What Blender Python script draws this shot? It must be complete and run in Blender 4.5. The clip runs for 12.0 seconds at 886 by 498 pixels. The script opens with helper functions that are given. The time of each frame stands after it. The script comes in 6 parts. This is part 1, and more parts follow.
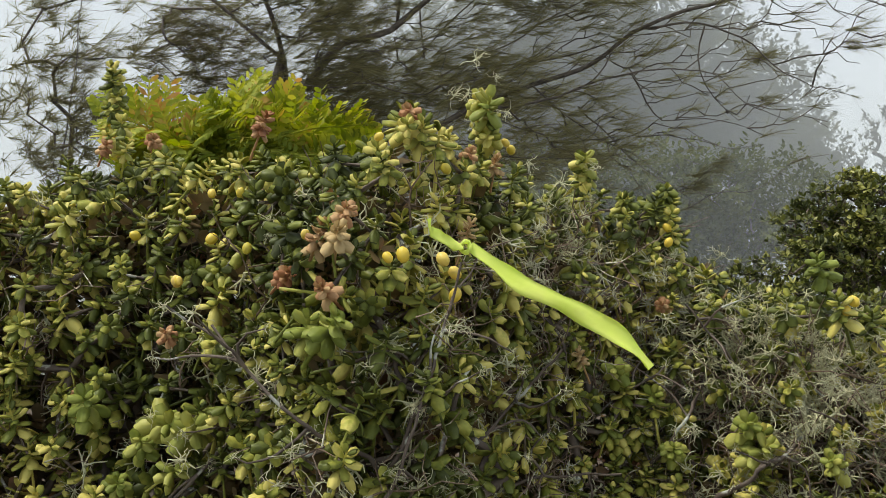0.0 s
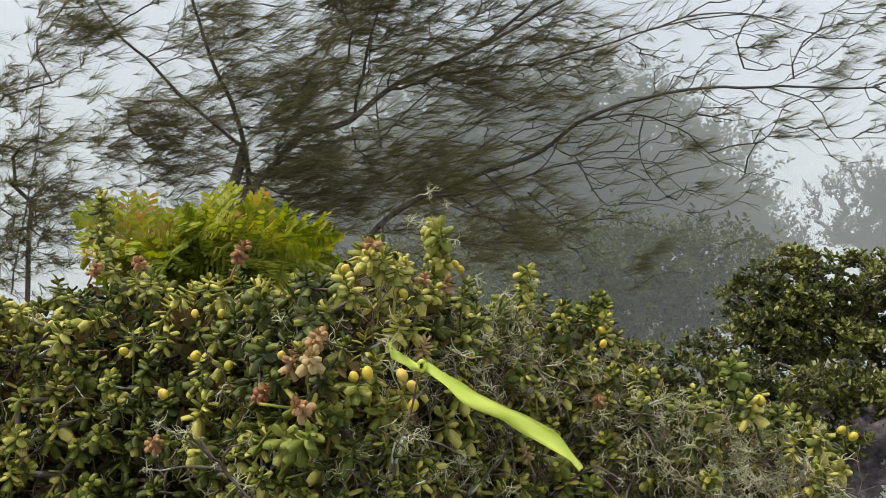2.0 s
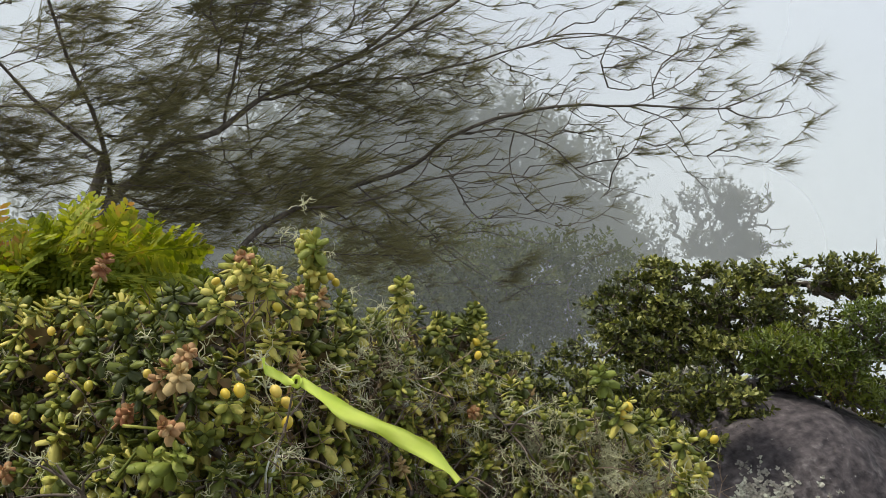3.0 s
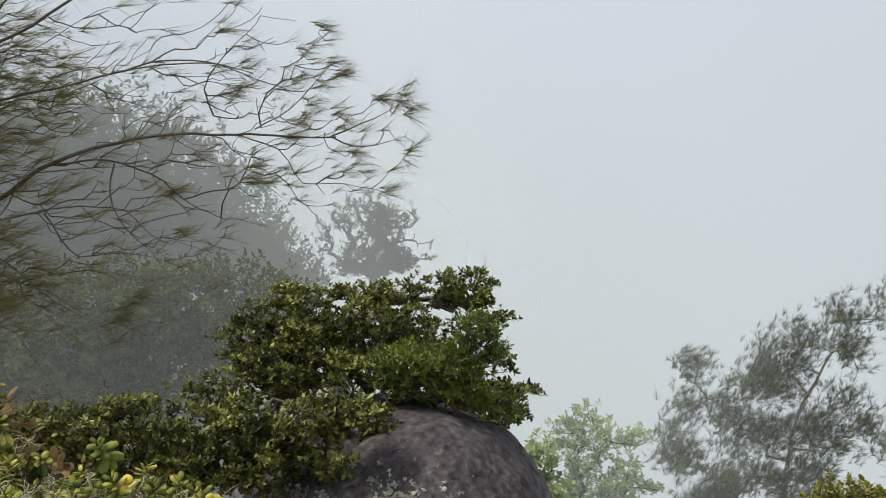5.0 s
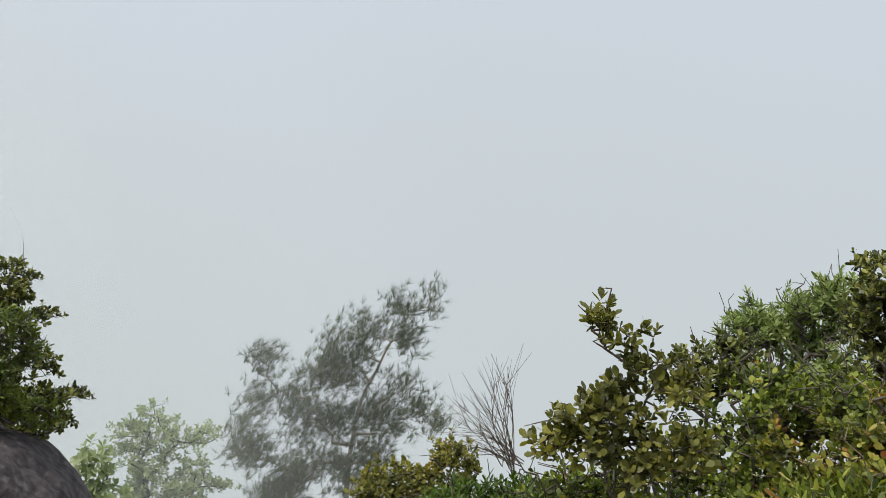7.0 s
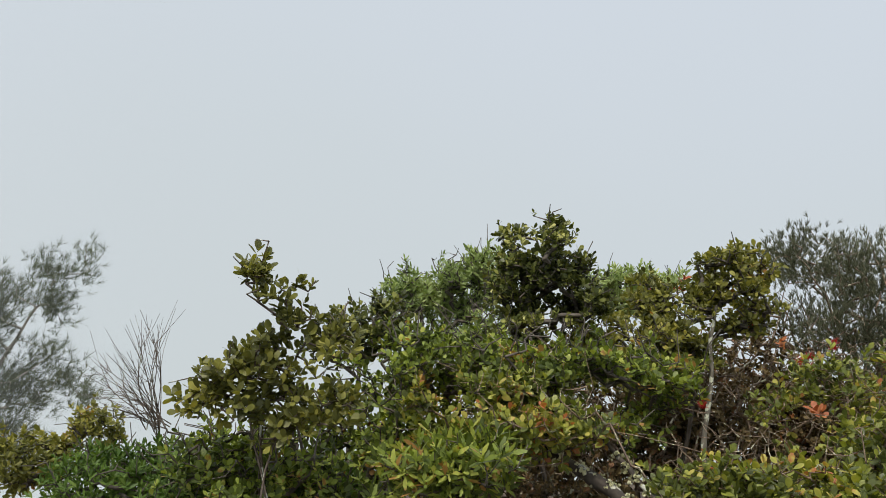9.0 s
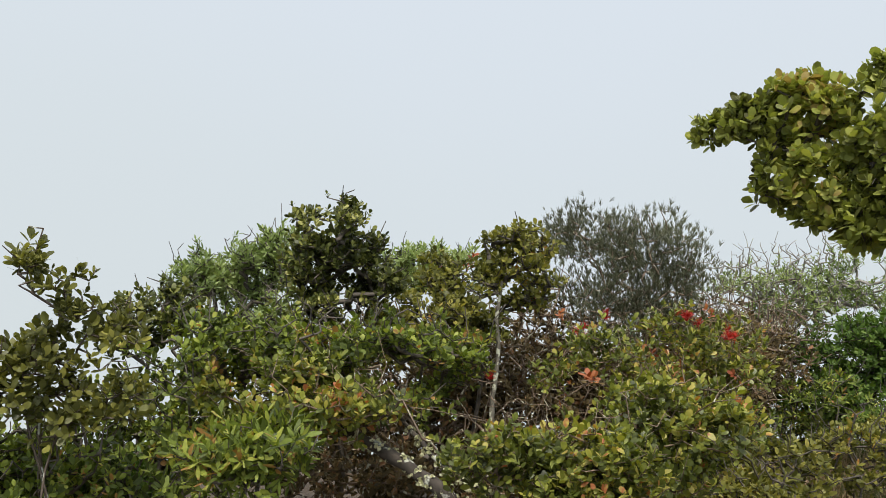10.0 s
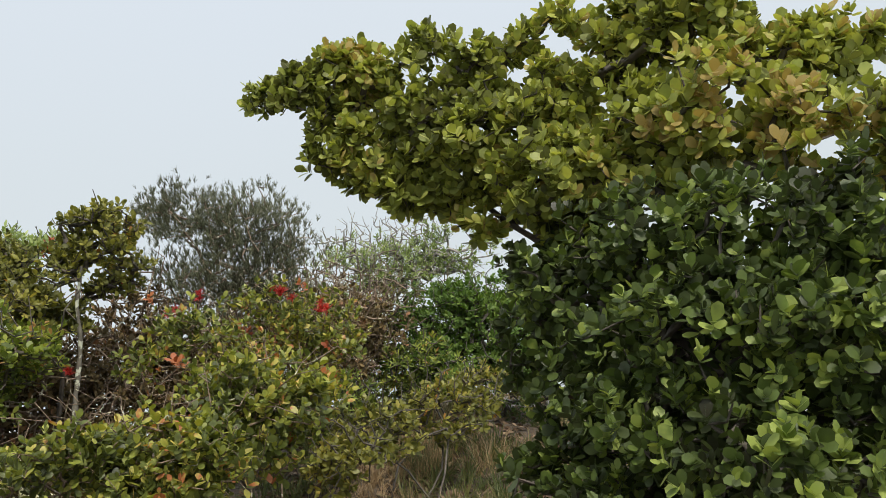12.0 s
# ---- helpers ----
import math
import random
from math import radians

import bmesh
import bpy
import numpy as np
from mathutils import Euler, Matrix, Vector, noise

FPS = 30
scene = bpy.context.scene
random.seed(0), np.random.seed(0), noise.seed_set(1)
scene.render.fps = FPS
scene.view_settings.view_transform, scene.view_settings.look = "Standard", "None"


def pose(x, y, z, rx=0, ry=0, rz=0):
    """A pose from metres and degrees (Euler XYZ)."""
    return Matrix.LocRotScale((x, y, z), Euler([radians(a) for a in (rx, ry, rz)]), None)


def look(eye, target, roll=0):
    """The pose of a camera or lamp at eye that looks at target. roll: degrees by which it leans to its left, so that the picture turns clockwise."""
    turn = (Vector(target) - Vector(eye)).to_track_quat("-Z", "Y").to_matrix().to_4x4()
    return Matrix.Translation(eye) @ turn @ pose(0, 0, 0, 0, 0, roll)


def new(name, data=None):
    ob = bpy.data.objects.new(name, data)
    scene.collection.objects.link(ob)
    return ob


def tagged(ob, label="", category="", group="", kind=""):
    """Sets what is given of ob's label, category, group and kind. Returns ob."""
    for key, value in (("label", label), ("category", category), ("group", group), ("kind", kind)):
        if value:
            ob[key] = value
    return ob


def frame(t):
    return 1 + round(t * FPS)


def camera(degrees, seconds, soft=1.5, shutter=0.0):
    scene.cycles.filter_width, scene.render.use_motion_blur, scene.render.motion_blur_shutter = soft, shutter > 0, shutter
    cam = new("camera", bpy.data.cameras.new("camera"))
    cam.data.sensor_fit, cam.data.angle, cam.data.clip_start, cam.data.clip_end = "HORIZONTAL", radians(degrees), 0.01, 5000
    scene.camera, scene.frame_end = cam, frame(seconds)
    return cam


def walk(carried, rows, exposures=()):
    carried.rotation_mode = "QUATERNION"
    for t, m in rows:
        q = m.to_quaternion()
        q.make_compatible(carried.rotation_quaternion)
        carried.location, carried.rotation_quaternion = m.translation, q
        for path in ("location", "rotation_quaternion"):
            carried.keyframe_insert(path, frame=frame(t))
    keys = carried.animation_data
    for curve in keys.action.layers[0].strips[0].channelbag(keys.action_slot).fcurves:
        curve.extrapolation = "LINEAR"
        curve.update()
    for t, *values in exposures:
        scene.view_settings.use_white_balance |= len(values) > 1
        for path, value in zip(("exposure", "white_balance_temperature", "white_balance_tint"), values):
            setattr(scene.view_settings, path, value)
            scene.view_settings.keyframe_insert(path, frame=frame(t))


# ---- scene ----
cam = camera(53.77, 12.0, soft=0.82)
PATH = [
    (0.0, pose(-0.009, 0.037, 1.637, 86.72, -4.53, -1.08)),
    (0.5, pose(0.013, 0.046, 1.634, 87.18, -3.68, -1.24)),
    (1.0, pose(0.016, 0.031, 1.662, 88.21, -3.39, -1.78)),
    (1.5, pose(-0.008, -0.023, 1.679, 90.60, -3.23, -3.23)),
    (2.0, pose(-0.017, -0.093, 1.696, 91.42, -3.83, -3.90)),
    (2.5, pose(-0.007, -0.083, 1.698, 91.95, -4.05, -6.80)),
    (3.0, pose(-0.020, -0.084, 1.695, 92.81, -3.39, -12.25)),
    (3.5, pose(0.000, -0.084, 1.694, 93.70, -1.85, -19.51)),
    (3.7, pose(0.003, -0.091, 1.700, 93.97, -1.35, -22.40)),
    (5.3, pose(0.242, -0.122, 1.749, 94.34, 1.13, -36.24)),
    (5.5, pose(0.268, -0.114, 1.734, 94.18, 0.89, -38.29)),
    (6.0, pose(0.317, -0.121, 1.745, 93.83, 1.02, -43.87)),
    (6.5, pose(0.350, -0.117, 1.746, 93.44, 2.13, -53.26)),
    (6.7, pose(0.357, -0.110, 1.746, 93.42, 2.32, -56.66)),
    (8.3, pose(0.464, -0.114, 1.661, 92.93, -1.14, -73.07)),
    (8.5, pose(0.447, -0.106, 1.659, 92.68, -0.94, -76.18)),
    (9.0, pose(0.446, -0.133, 1.678, 91.43, -0.30, -81.69)),
    (9.5, pose(0.391, -0.124, 1.707, 89.99, 0.02, -88.30)),
    (10.0, pose(0.411, -0.154, 1.705, 89.66, 0.68, -94.79)),
    (10.5, pose(0.421, -0.197, 1.695, 89.02, 1.57, -102.98)),
    (11.0, pose(0.405, -0.243, 1.701, 88.33, 1.61, -108.84)),
    (11.5, pose(0.434, -0.287, 1.687, 87.84, 2.26, -113.57)),
    (12.0, pose(0.446, -0.323, 1.683, 87.72, 2.60, -118.62)),
]
EXPOSURES = [(0.0, 0.3), (2.5, 0.2), (3.7, 0.12), (5.3, 0.03), (8.5, 0.0), (9.5, 0.14), (10.5, 0.27), (11.2, 0.32), (12.0, 0.24)]
SKY = 1.0
SUN = 2.7
SUN_BEARING = 85
SUN_HEIGHT = 62
SUN_AZIMUTH = 275
MIST = [(0.17, 0.08), (0.26, 0.3), (0.40, 0.04)]
walk(cam, PATH, EXPOSURES)

# ---- world, sun and exposure ----
world = bpy.data.worlds.new("overcast_sky")
scene.world = world
world.use_nodes = True
wn = world.node_tree
wn.nodes.clear()
w_out = wn.nodes.new("ShaderNodeOutputWorld")
w_bg = wn.nodes.new("ShaderNodeBackground")
w_sky = wn.nodes.new("ShaderNodeTexSky")
w_sky.sky_type = "NISHITA"
w_sky.sun_disc = False
w_sky.sun_elevation = radians(SUN_HEIGHT)
w_sky.sun_rotation = radians(SUN_AZIMUTH)
w_sky.dust_density = 4.0
w_dim = wn.nodes.new("ShaderNodeVectorMath")
w_dim.operation = "SCALE"
w_dim.inputs["Scale"].default_value = 0.07
wn.links.new(w_sky.outputs["Color"], w_dim.inputs[0])
w_co = wn.nodes.new("ShaderNodeTexCoord")
w_sep = wn.nodes.new("ShaderNodeSeparateXYZ")
wn.links.new(w_co.outputs["Generated"], w_sep.inputs[0])
w_ramp = wn.nodes.new("ShaderNodeValToRGB")
w_ramp.color_ramp.elements[0].position = 0.42
w_ramp.color_ramp.elements[0].color = (0.572, 0.612, 0.615, 1)
w_ramp.color_ramp.elements[1].position = 0.7
w_ramp.color_ramp.elements[1].color = (0.622, 0.665, 0.757, 1)
w_mad = wn.nodes.new("ShaderNodeMath")
w_mad.operation = "MULTIPLY_ADD"
w_mad.inputs[1].default_value = 0.5
w_mad.inputs[2].default_value = 0.5
wn.links.new(w_sep.outputs["Z"], w_mad.inputs[0])
wn.links.new(w_mad.outputs[0], w_ramp.inputs[0])
w_noise = wn.nodes.new("ShaderNodeTexNoise")
w_noise.inputs["Scale"].default_value = 1.7
w_noise.inputs["Detail"].default_value = 3
wn.links.new(w_co.outputs["Generated"], w_noise.inputs["Vector"])
w_soft = wn.nodes.new("ShaderNodeMapRange")
w_soft.inputs["From Min"].default_value = 0.3
w_soft.inputs["From Max"].default_value = 0.7
w_soft.inputs["To Min"].default_value = 0.93
w_soft.inputs["To Max"].default_value = 1.09
wn.links.new(w_noise.outputs["Fac"], w_soft.inputs["Value"])
w_cloud = wn.nodes.new("ShaderNodeVectorMath")
w_cloud.operation = "SCALE"
wn.links.new(w_ramp.outputs["Color"], w_cloud.inputs[0])
wn.links.new(w_soft.outputs["Result"], w_cloud.inputs["Scale"])
w_mix = wn.nodes.new("ShaderNodeMix")
w_mix.data_type = "RGBA"
w_mix.inputs["Factor"].default_value = 0.9
wn.links.new(w_dim.outputs["Vector"], w_mix.inputs["A"])
wn.links.new(w_cloud.outputs["Vector"], w_mix.inputs["B"])
wn.links.new(w_mix.outputs["Result"], w_bg.inputs["Color"])
w_bg.inputs["Strength"].default_value = SKY
wn.links.new(w_bg.outputs[0], w_out.inputs[0])

sun = new("sun", bpy.data.lights.new("sun", "SUN"))
sun.data.energy = SUN
sun.data.angle = radians(14)
sun.data.color = (1.0, 0.95, 0.87)
sun.matrix_world = look(Vector((0, 0, 0)) + Vector((-math.sin(radians(SUN_BEARING)) * math.cos(radians(SUN_HEIGHT)), math.cos(radians(SUN_BEARING)) * math.cos(radians(SUN_HEIGHT)), math.sin(radians(SUN_HEIGHT)))) * 30, (0, 0, 0))

# ---- materials ----


def nodes_of(name):
    m = bpy.data.materials.new(name)
    m.use_nodes = True
    nt = m.node_tree
    nt.nodes.clear()
    return m, nt, nt.nodes.new("ShaderNodeOutputMaterial")


def ramp_of(nt, stops):
    r = nt.nodes.new("ShaderNodeValToRGB")
    e = r.color_ramp.elements
    while len(e) < len(stops):
        e.new(0.5)
    for k, (p, c) in enumerate(stops):
        e[k].position = p
        e[k].color = (*c, 1)
    return r


def math_node(nt, op, a, b):
    n = nt.nodes.new("ShaderNodeMath")
    n.operation = op
    for k, v in enumerate((a, b)):
        if isinstance(v, (int, float)):
            n.inputs[k].default_value = v
        else:
            nt.links.new(v, n.inputs[k])
    return n.outputs[0]


def noise_node(nt, scale, detail=2.0, where="Position"):
    g = nt.nodes.new("ShaderNodeNewGeometry")
    n = nt.nodes.new("ShaderNodeTexNoise")
    n.inputs["Scale"].default_value = scale
    n.inputs["Detail"].default_value = detail
    nt.links.new(g.outputs["Position"], n.inputs["Vector"])
    return n.outputs["Fac"], g


def leaf_material(name, stops, rough=0.42, clump=2.2, glow=0.22, fine=60.0, own=False, spread=0.55, spec=0.5, rim=0.0, apart=0.7):
    """Leaf skin: colour by leaf, by shoot and by patch of the crown, with fine mottling and light passing through the blade."""
    m, nt, out = nodes_of(name)
    patch, g = noise_node(nt, clump, 3)
    fac = math_node(nt, "MULTIPLY", g.outputs["Random Per Island"], spread)
    fac = math_node(nt, "ADD", fac, math_node(nt, "MULTIPLY", math_node(nt, "SUBTRACT", patch, 0.5), 1.5))
    if own:
        o = nt.nodes.new("ShaderNodeObjectInfo")
        fac = math_node(nt, "ADD", fac, math_node(nt, "MULTIPLY", math_node(nt, "SUBTRACT", o.outputs["Random"], 0.5), apart))
    fac = math_node(nt, "ADD", fac, 0.5 - spread / 2)
    mot, _ = noise_node(nt, fine, 2)
    fac = math_node(nt, "ADD", fac, math_node(nt, "MULTIPLY", math_node(nt, "SUBTRACT", mot, 0.5), 0.35))
    if rim:
        edge = nt.nodes.new("ShaderNodeMapRange")
        edge.inputs["From Min"].default_value = 0.53
        edge.inputs["From Max"].default_value = 0.68
        edge.inputs["To Max"].default_value = rim
        nt.links.new(g.outputs["Pointiness"], edge.inputs["Value"])
        fac = math_node(nt, "ADD", fac, edge.outputs[0])
    r = ramp_of(nt, stops)
    nt.links.new(fac, r.inputs[0])
    p = nt.nodes.new("ShaderNodeBsdfPrincipled")
    nt.links.new(r.outputs[0], p.inputs["Base Color"])
    p.inputs["Roughness"].default_value = rough
    p.inputs["Specular IOR Level"].default_value = spec
    b = nt.nodes.new("ShaderNodeBump")
    b.inputs["Strength"].default_value = 0.25
    b.inputs["Distance"].default_value = 0.002
    nt.links.new(mot, b.inputs["Height"])
    nt.links.new(b.outputs[0], p.inputs["Normal"])
    t = nt.nodes.new("ShaderNodeBsdfTranslucent")
    hs = nt.nodes.new("ShaderNodeHueSaturation")
    hs.inputs["Value"].default_value = 1.5
    hs.inputs["Saturation"].default_value = 1.15
    nt.links.new(r.outputs[0], hs.inputs["Color"])
    nt.links.new(hs.outputs[0], t.inputs["Color"])
    mx = nt.nodes.new("ShaderNodeMixShader")
    mx.inputs[0].default_value = glow
    nt.links.new(p.outputs[0], mx.inputs[1])
    nt.links.new(t.outputs[0], mx.inputs[2])
    nt.links.new(mx.outputs[0], out.inputs[0])
    return m


def rough_material(name, stops, scale, rough=0.85, bump=0.5, dist=0.004, blot=None, blot_scale=9.0, blot_edge=0.6):
    """Bark, stone or soil: two scales of mottling, relief, and blotches of lichen or wear."""
    m, nt, out = nodes_of(name)
    a, g = noise_node(nt, scale, 6)
    c, _ = noise_node(nt, scale * 0.13, 3)
    fac = math_node(nt, "ADD", math_node(nt, "MULTIPLY", a, 0.65), math_node(nt, "MULTIPLY", c, 0.35))
    r = ramp_of(nt, stops)
    nt.links.new(fac, r.inputs[0])
    col = r.outputs[0]
    p = nt.nodes.new("ShaderNodeBsdfPrincipled")
    if blot:
        s, _ = noise_node(nt, blot_scale, 5)
        mr = nt.nodes.new("ShaderNodeMapRange")
        mr.inputs["From Min"].default_value = blot_edge
        mr.inputs["From Max"].default_value = blot_edge + 0.04
        nt.links.new(s, mr.inputs["Value"])
        mix = nt.nodes.new("ShaderNodeMix")
        mix.data_type = "RGBA"
        nt.links.new(mr.outputs[0], mix.inputs["Factor"])
        nt.links.new(col, mix.inputs["A"])
        mix.inputs["B"].default_value = (*blot, 1)
        col = mix.outputs["Result"]
    nt.links.new(col, p.inputs["Base Color"])
    p.inputs["Roughness"].default_value = rough
    b = nt.nodes.new("ShaderNodeBump")
    b.inputs["Strength"].default_value = bump
    b.inputs["Distance"].default_value = dist
    nt.links.new(a, b.inputs["Height"])
    nt.links.new(b.outputs[0], p.inputs["Normal"])
    nt.links.new(p.outputs[0], out.inputs[0])
    return m


def mist_material(name, low, high, z0, z1, scale, y0=None, y1=None):
    """A bank of drifting cloud: white droplets that scatter light both ways, thin below and thicker above."""
    m, nt, out = nodes_of(name)
    n, g = noise_node(nt, scale, 4)
    sep = nt.nodes.new("ShaderNodeSeparateXYZ")
    nt.links.new(g.outputs["Position"], sep.inputs[0])
    mr = nt.nodes.new("ShaderNodeMapRange")
    mr.interpolation_type = "SMOOTHSTEP"
    mr.inputs["From Min"].default_value = z0
    mr.inputs["From Max"].default_value = z1
    mr.inputs["To Min"].default_value = low
    mr.inputs["To Max"].default_value = high
    nt.links.new(sep.outputs["Z"], mr.inputs["Value"])
    alpha = math_node(nt, "MULTIPLY", mr.outputs[0], math_node(nt, "ADD", math_node(nt, "MULTIPLY", n, 0.6), 0.7))
    if y0 is not None:
        side = nt.nodes.new("ShaderNodeMapRange")
        side.interpolation_type = "SMOOTHSTEP"
        side.inputs["From Min"].default_value = y0
        side.inputs["From Max"].default_value = y1
        nt.links.new(sep.outputs["Y"], side.inputs["Value"])
        alpha = math_node(nt, "MULTIPLY", alpha, side.outputs[0])
    tr = nt.nodes.new("ShaderNodeBsdfTransparent")
    d = nt.nodes.new("ShaderNodeBsdfDiffuse")
    d.inputs["Color"].default_value = (0.58, 0.587, 0.565, 1)
    t = nt.nodes.new("ShaderNodeBsdfTranslucent")
    t.inputs["Color"].default_value = (0.58, 0.587, 0.565, 1)
    add = nt.nodes.new("ShaderNodeAddShader")
    nt.links.new(d.outputs[0], add.inputs[0])
    nt.links.new(t.outputs[0], add.inputs[1])
    mx = nt.nodes.new("ShaderNodeMixShader")
    nt.links.new(alpha, mx.inputs[0])
    nt.links.new(tr.outputs[0], mx.inputs[1])
    nt.links.new(add.outputs[0], mx.inputs[2])
    nt.links.new(mx.outputs[0], out.inputs[0])
    return m


M_FLESHY = leaf_material("fleshy_leaf", [(0.0, (0.034, 0.042, 0.012)), (0.4, (0.08, 0.096, 0.018)), (0.68, (0.165, 0.19, 0.03)), (0.9, (0.4, 0.39, 0.066)), (1.0, (0.64, 0.56, 0.14))], rough=0.5, clump=6, glow=0.1, fine=160, own=True, spec=0.28, spread=0.6, rim=0.5, apart=0.32)
M_LIME = leaf_material("young_leaf", [(0.0, (0.12, 0.15, 0.025)), (0.5, (0.23, 0.27, 0.045)), (1.0, (0.44, 0.43, 0.1))], rough=0.5, clump=6, glow=0.15, fine=160, own=True, spec=0.25, rim=0.25)
# Brown of dead inner leaves, also painting the warm shade between shoots.
M_DEAD_SHADED = leaf_material("dead_shaded_leaf", [(0.0, (0.055, 0.044, 0.022)), (0.5, (0.15, 0.11, 0.05)), (0.85, (0.24, 0.17, 0.075)), (1.0, (0.36, 0.19, 0.1))], rough=0.65, clump=6, glow=0.12, fine=120, spec=0.15, spread=0.8)
M_DRIED = leaf_material("dried_flower", [(0.0, (0.34, 0.12, 0.06)), (0.4, (0.44, 0.23, 0.11)), (1.0, (0.56, 0.42, 0.2))], rough=0.65, clump=8, glow=0.15, fine=120, own=True, spec=0.15, spread=0.5, rim=0.25)
M_FRUIT = leaf_material("yellow_fruit", [(0.0, (0.55, 0.46, 0.05)), (0.5, (0.8, 0.58, 0.06)), (1.0, (0.85, 0.66, 0.25))], rough=0.4, clump=12, glow=0.08, fine=90, own=True)
M_FERN = leaf_material("fern_leaf", [(0.0, (0.12, 0.16, 0.02)), (0.45, (0.25, 0.29, 0.035)), (0.78, (0.42, 0.42, 0.06)), (1.0, (0.5, 0.27, 0.09))], rough=0.6, clump=7, glow=0.35, fine=50, spec=0.15, spread=0.6)
M_NEEDLE = leaf_material("needle", [(0.0, (0.07, 0.062, 0.03)), (0.5, (0.145, 0.132, 0.058)), (1.0, (0.25, 0.228, 0.108))], rough=0.7, clump=1.2, glow=0.2, fine=20, spec=0.15)
# Needle tone paled and greyed to hold the far tree's haze.
M_NEEDLE_HAZED = leaf_material("hazed_needle", [(0.0, (0.06, 0.07, 0.042)), (0.5, (0.105, 0.122, 0.07)), (1.0, (0.18, 0.195, 0.12))], rough=0.6, clump=1.2, glow=0.25, fine=20, spec=0.1)
M_DARK = leaf_material("dark_leaf", [(0.0, (0.028, 0.034, 0.011)), (0.45, (0.082, 0.096, 0.022)), (0.8, (0.23, 0.24, 0.055)), (1.0, (0.46, 0.44, 0.14))], rough=0.45, clump=4.5, glow=0.18, spec=0.3, spread=0.8)
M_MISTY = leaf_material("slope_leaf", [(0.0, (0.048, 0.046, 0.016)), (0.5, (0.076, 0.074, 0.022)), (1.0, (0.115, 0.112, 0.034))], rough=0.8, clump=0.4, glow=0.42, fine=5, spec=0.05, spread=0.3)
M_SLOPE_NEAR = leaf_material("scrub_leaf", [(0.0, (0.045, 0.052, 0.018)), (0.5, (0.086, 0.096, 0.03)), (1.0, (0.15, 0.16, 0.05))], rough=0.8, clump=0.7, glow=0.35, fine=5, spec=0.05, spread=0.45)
M_YELLOWISH = leaf_material("yellow_green_leaf", [(0.0, (0.06, 0.085, 0.015)), (0.5, (0.14, 0.18, 0.025)), (0.9, (0.25, 0.27, 0.04)), (1.0, (0.3, 0.2, 0.05))], rough=0.45, clump=2.5, glow=0.22)
M_OLIVE = leaf_material("olive_leaf", [(0.0, (0.07, 0.076, 0.022)), (0.45, (0.17, 0.172, 0.04)), (0.8, (0.33, 0.31, 0.066)), (0.96, (0.42, 0.34, 0.08)), (1.0, (0.42, 0.2, 0.06))], rough=0.45, clump=2.2, glow=0.28, spec=0.35, spread=0.7)
M_BRIGHT = leaf_material("bright_leaf", [(0.0, (0.05, 0.066, 0.02)), (0.4, (0.12, 0.155, 0.032)), (0.7, (0.25, 0.31, 0.056)), (0.93, (0.46, 0.48, 0.1)), (1.0, (0.38, 0.21, 0.07))], rough=0.45, clump=5, glow=0.3, spec=0.3, spread=0.8)
M_ORANGE = leaf_material("turning_leaf", [(0.0, (0.056, 0.066, 0.02)), (0.4, (0.145, 0.172, 0.034)), (0.7, (0.33, 0.35, 0.06)), (0.91, (0.52, 0.44, 0.1)), (1.0, (0.46, 0.17, 0.07))], rough=0.42, clump=5, glow=0.28, spread=0.8)
M_PALE = leaf_material("pale_leaf", [(0.0, (0.13, 0.18, 0.06)), (0.5, (0.26, 0.33, 0.1)), (1.0, (0.42, 0.46, 0.18))], rough=0.45, clump=2.2, glow=0.3)
# Leaf tones raised and greyed so the colour itself carries mist haze.
M_PALE_HAZED = leaf_material("hazed_pale_leaf", [(0.0, (0.26, 0.31, 0.17)), (0.5, (0.36, 0.42, 0.23)), (1.0, (0.48, 0.52, 0.32))], rough=0.6, clump=2.2, glow=0.4, spec=0.1)
M_GREYGREEN = leaf_material("grey_green_needle", [(0.0, (0.06, 0.06, 0.036)), (0.5, (0.13, 0.137, 0.08)), (1.0, (0.27, 0.28, 0.17))], rough=0.6, clump=2.5, glow=0.2, spec=0.2)
M_ROUND = leaf_material("round_leaf", [(0.0, (0.08, 0.078, 0.03)), (0.3, (0.15, 0.16, 0.04)), (0.6, (0.28, 0.315, 0.07)), (0.88, (0.5, 0.51, 0.12)), (1.0, (0.4, 0.3, 0.1))], rough=0.45, clump=3.5, glow=0.34, own=True, spec=0.3, spread=0.7)
M_ROUND_GREEN = leaf_material("round_green_leaf", [(0.0, (0.043, 0.042, 0.021)), (0.3, (0.05, 0.063, 0.021)), (0.64, (0.076, 0.104, 0.028)), (0.88, (0.145, 0.2, 0.045)), (1.0, (0.32, 0.38, 0.09))], rough=0.45, clump=9, glow=0.26, own=True, spec=0.36, spread=0.7)
M_LUSH = leaf_material("lush_leaf", [(0.0, (0.04, 0.075, 0.016)), (0.5, (0.11, 0.18, 0.034)), (1.0, (0.24, 0.32, 0.07))], rough=0.5, clump=2.5, glow=0.25, spec=0.25, spread=0.6)
M_RUST = leaf_material("rust_leaf", [(0.0, (0.16, 0.05, 0.025)), (0.5, (0.36, 0.1, 0.045)), (1.0, (0.52, 0.22, 0.09))], rough=0.45, clump=6, glow=0.25, spec=0.3)
M_RED = leaf_material("red_flower", [(0.0, (0.35, 0.02, 0.02)), (1.0, (0.6, 0.06, 0.04))], rough=0.5, glow=0.2)
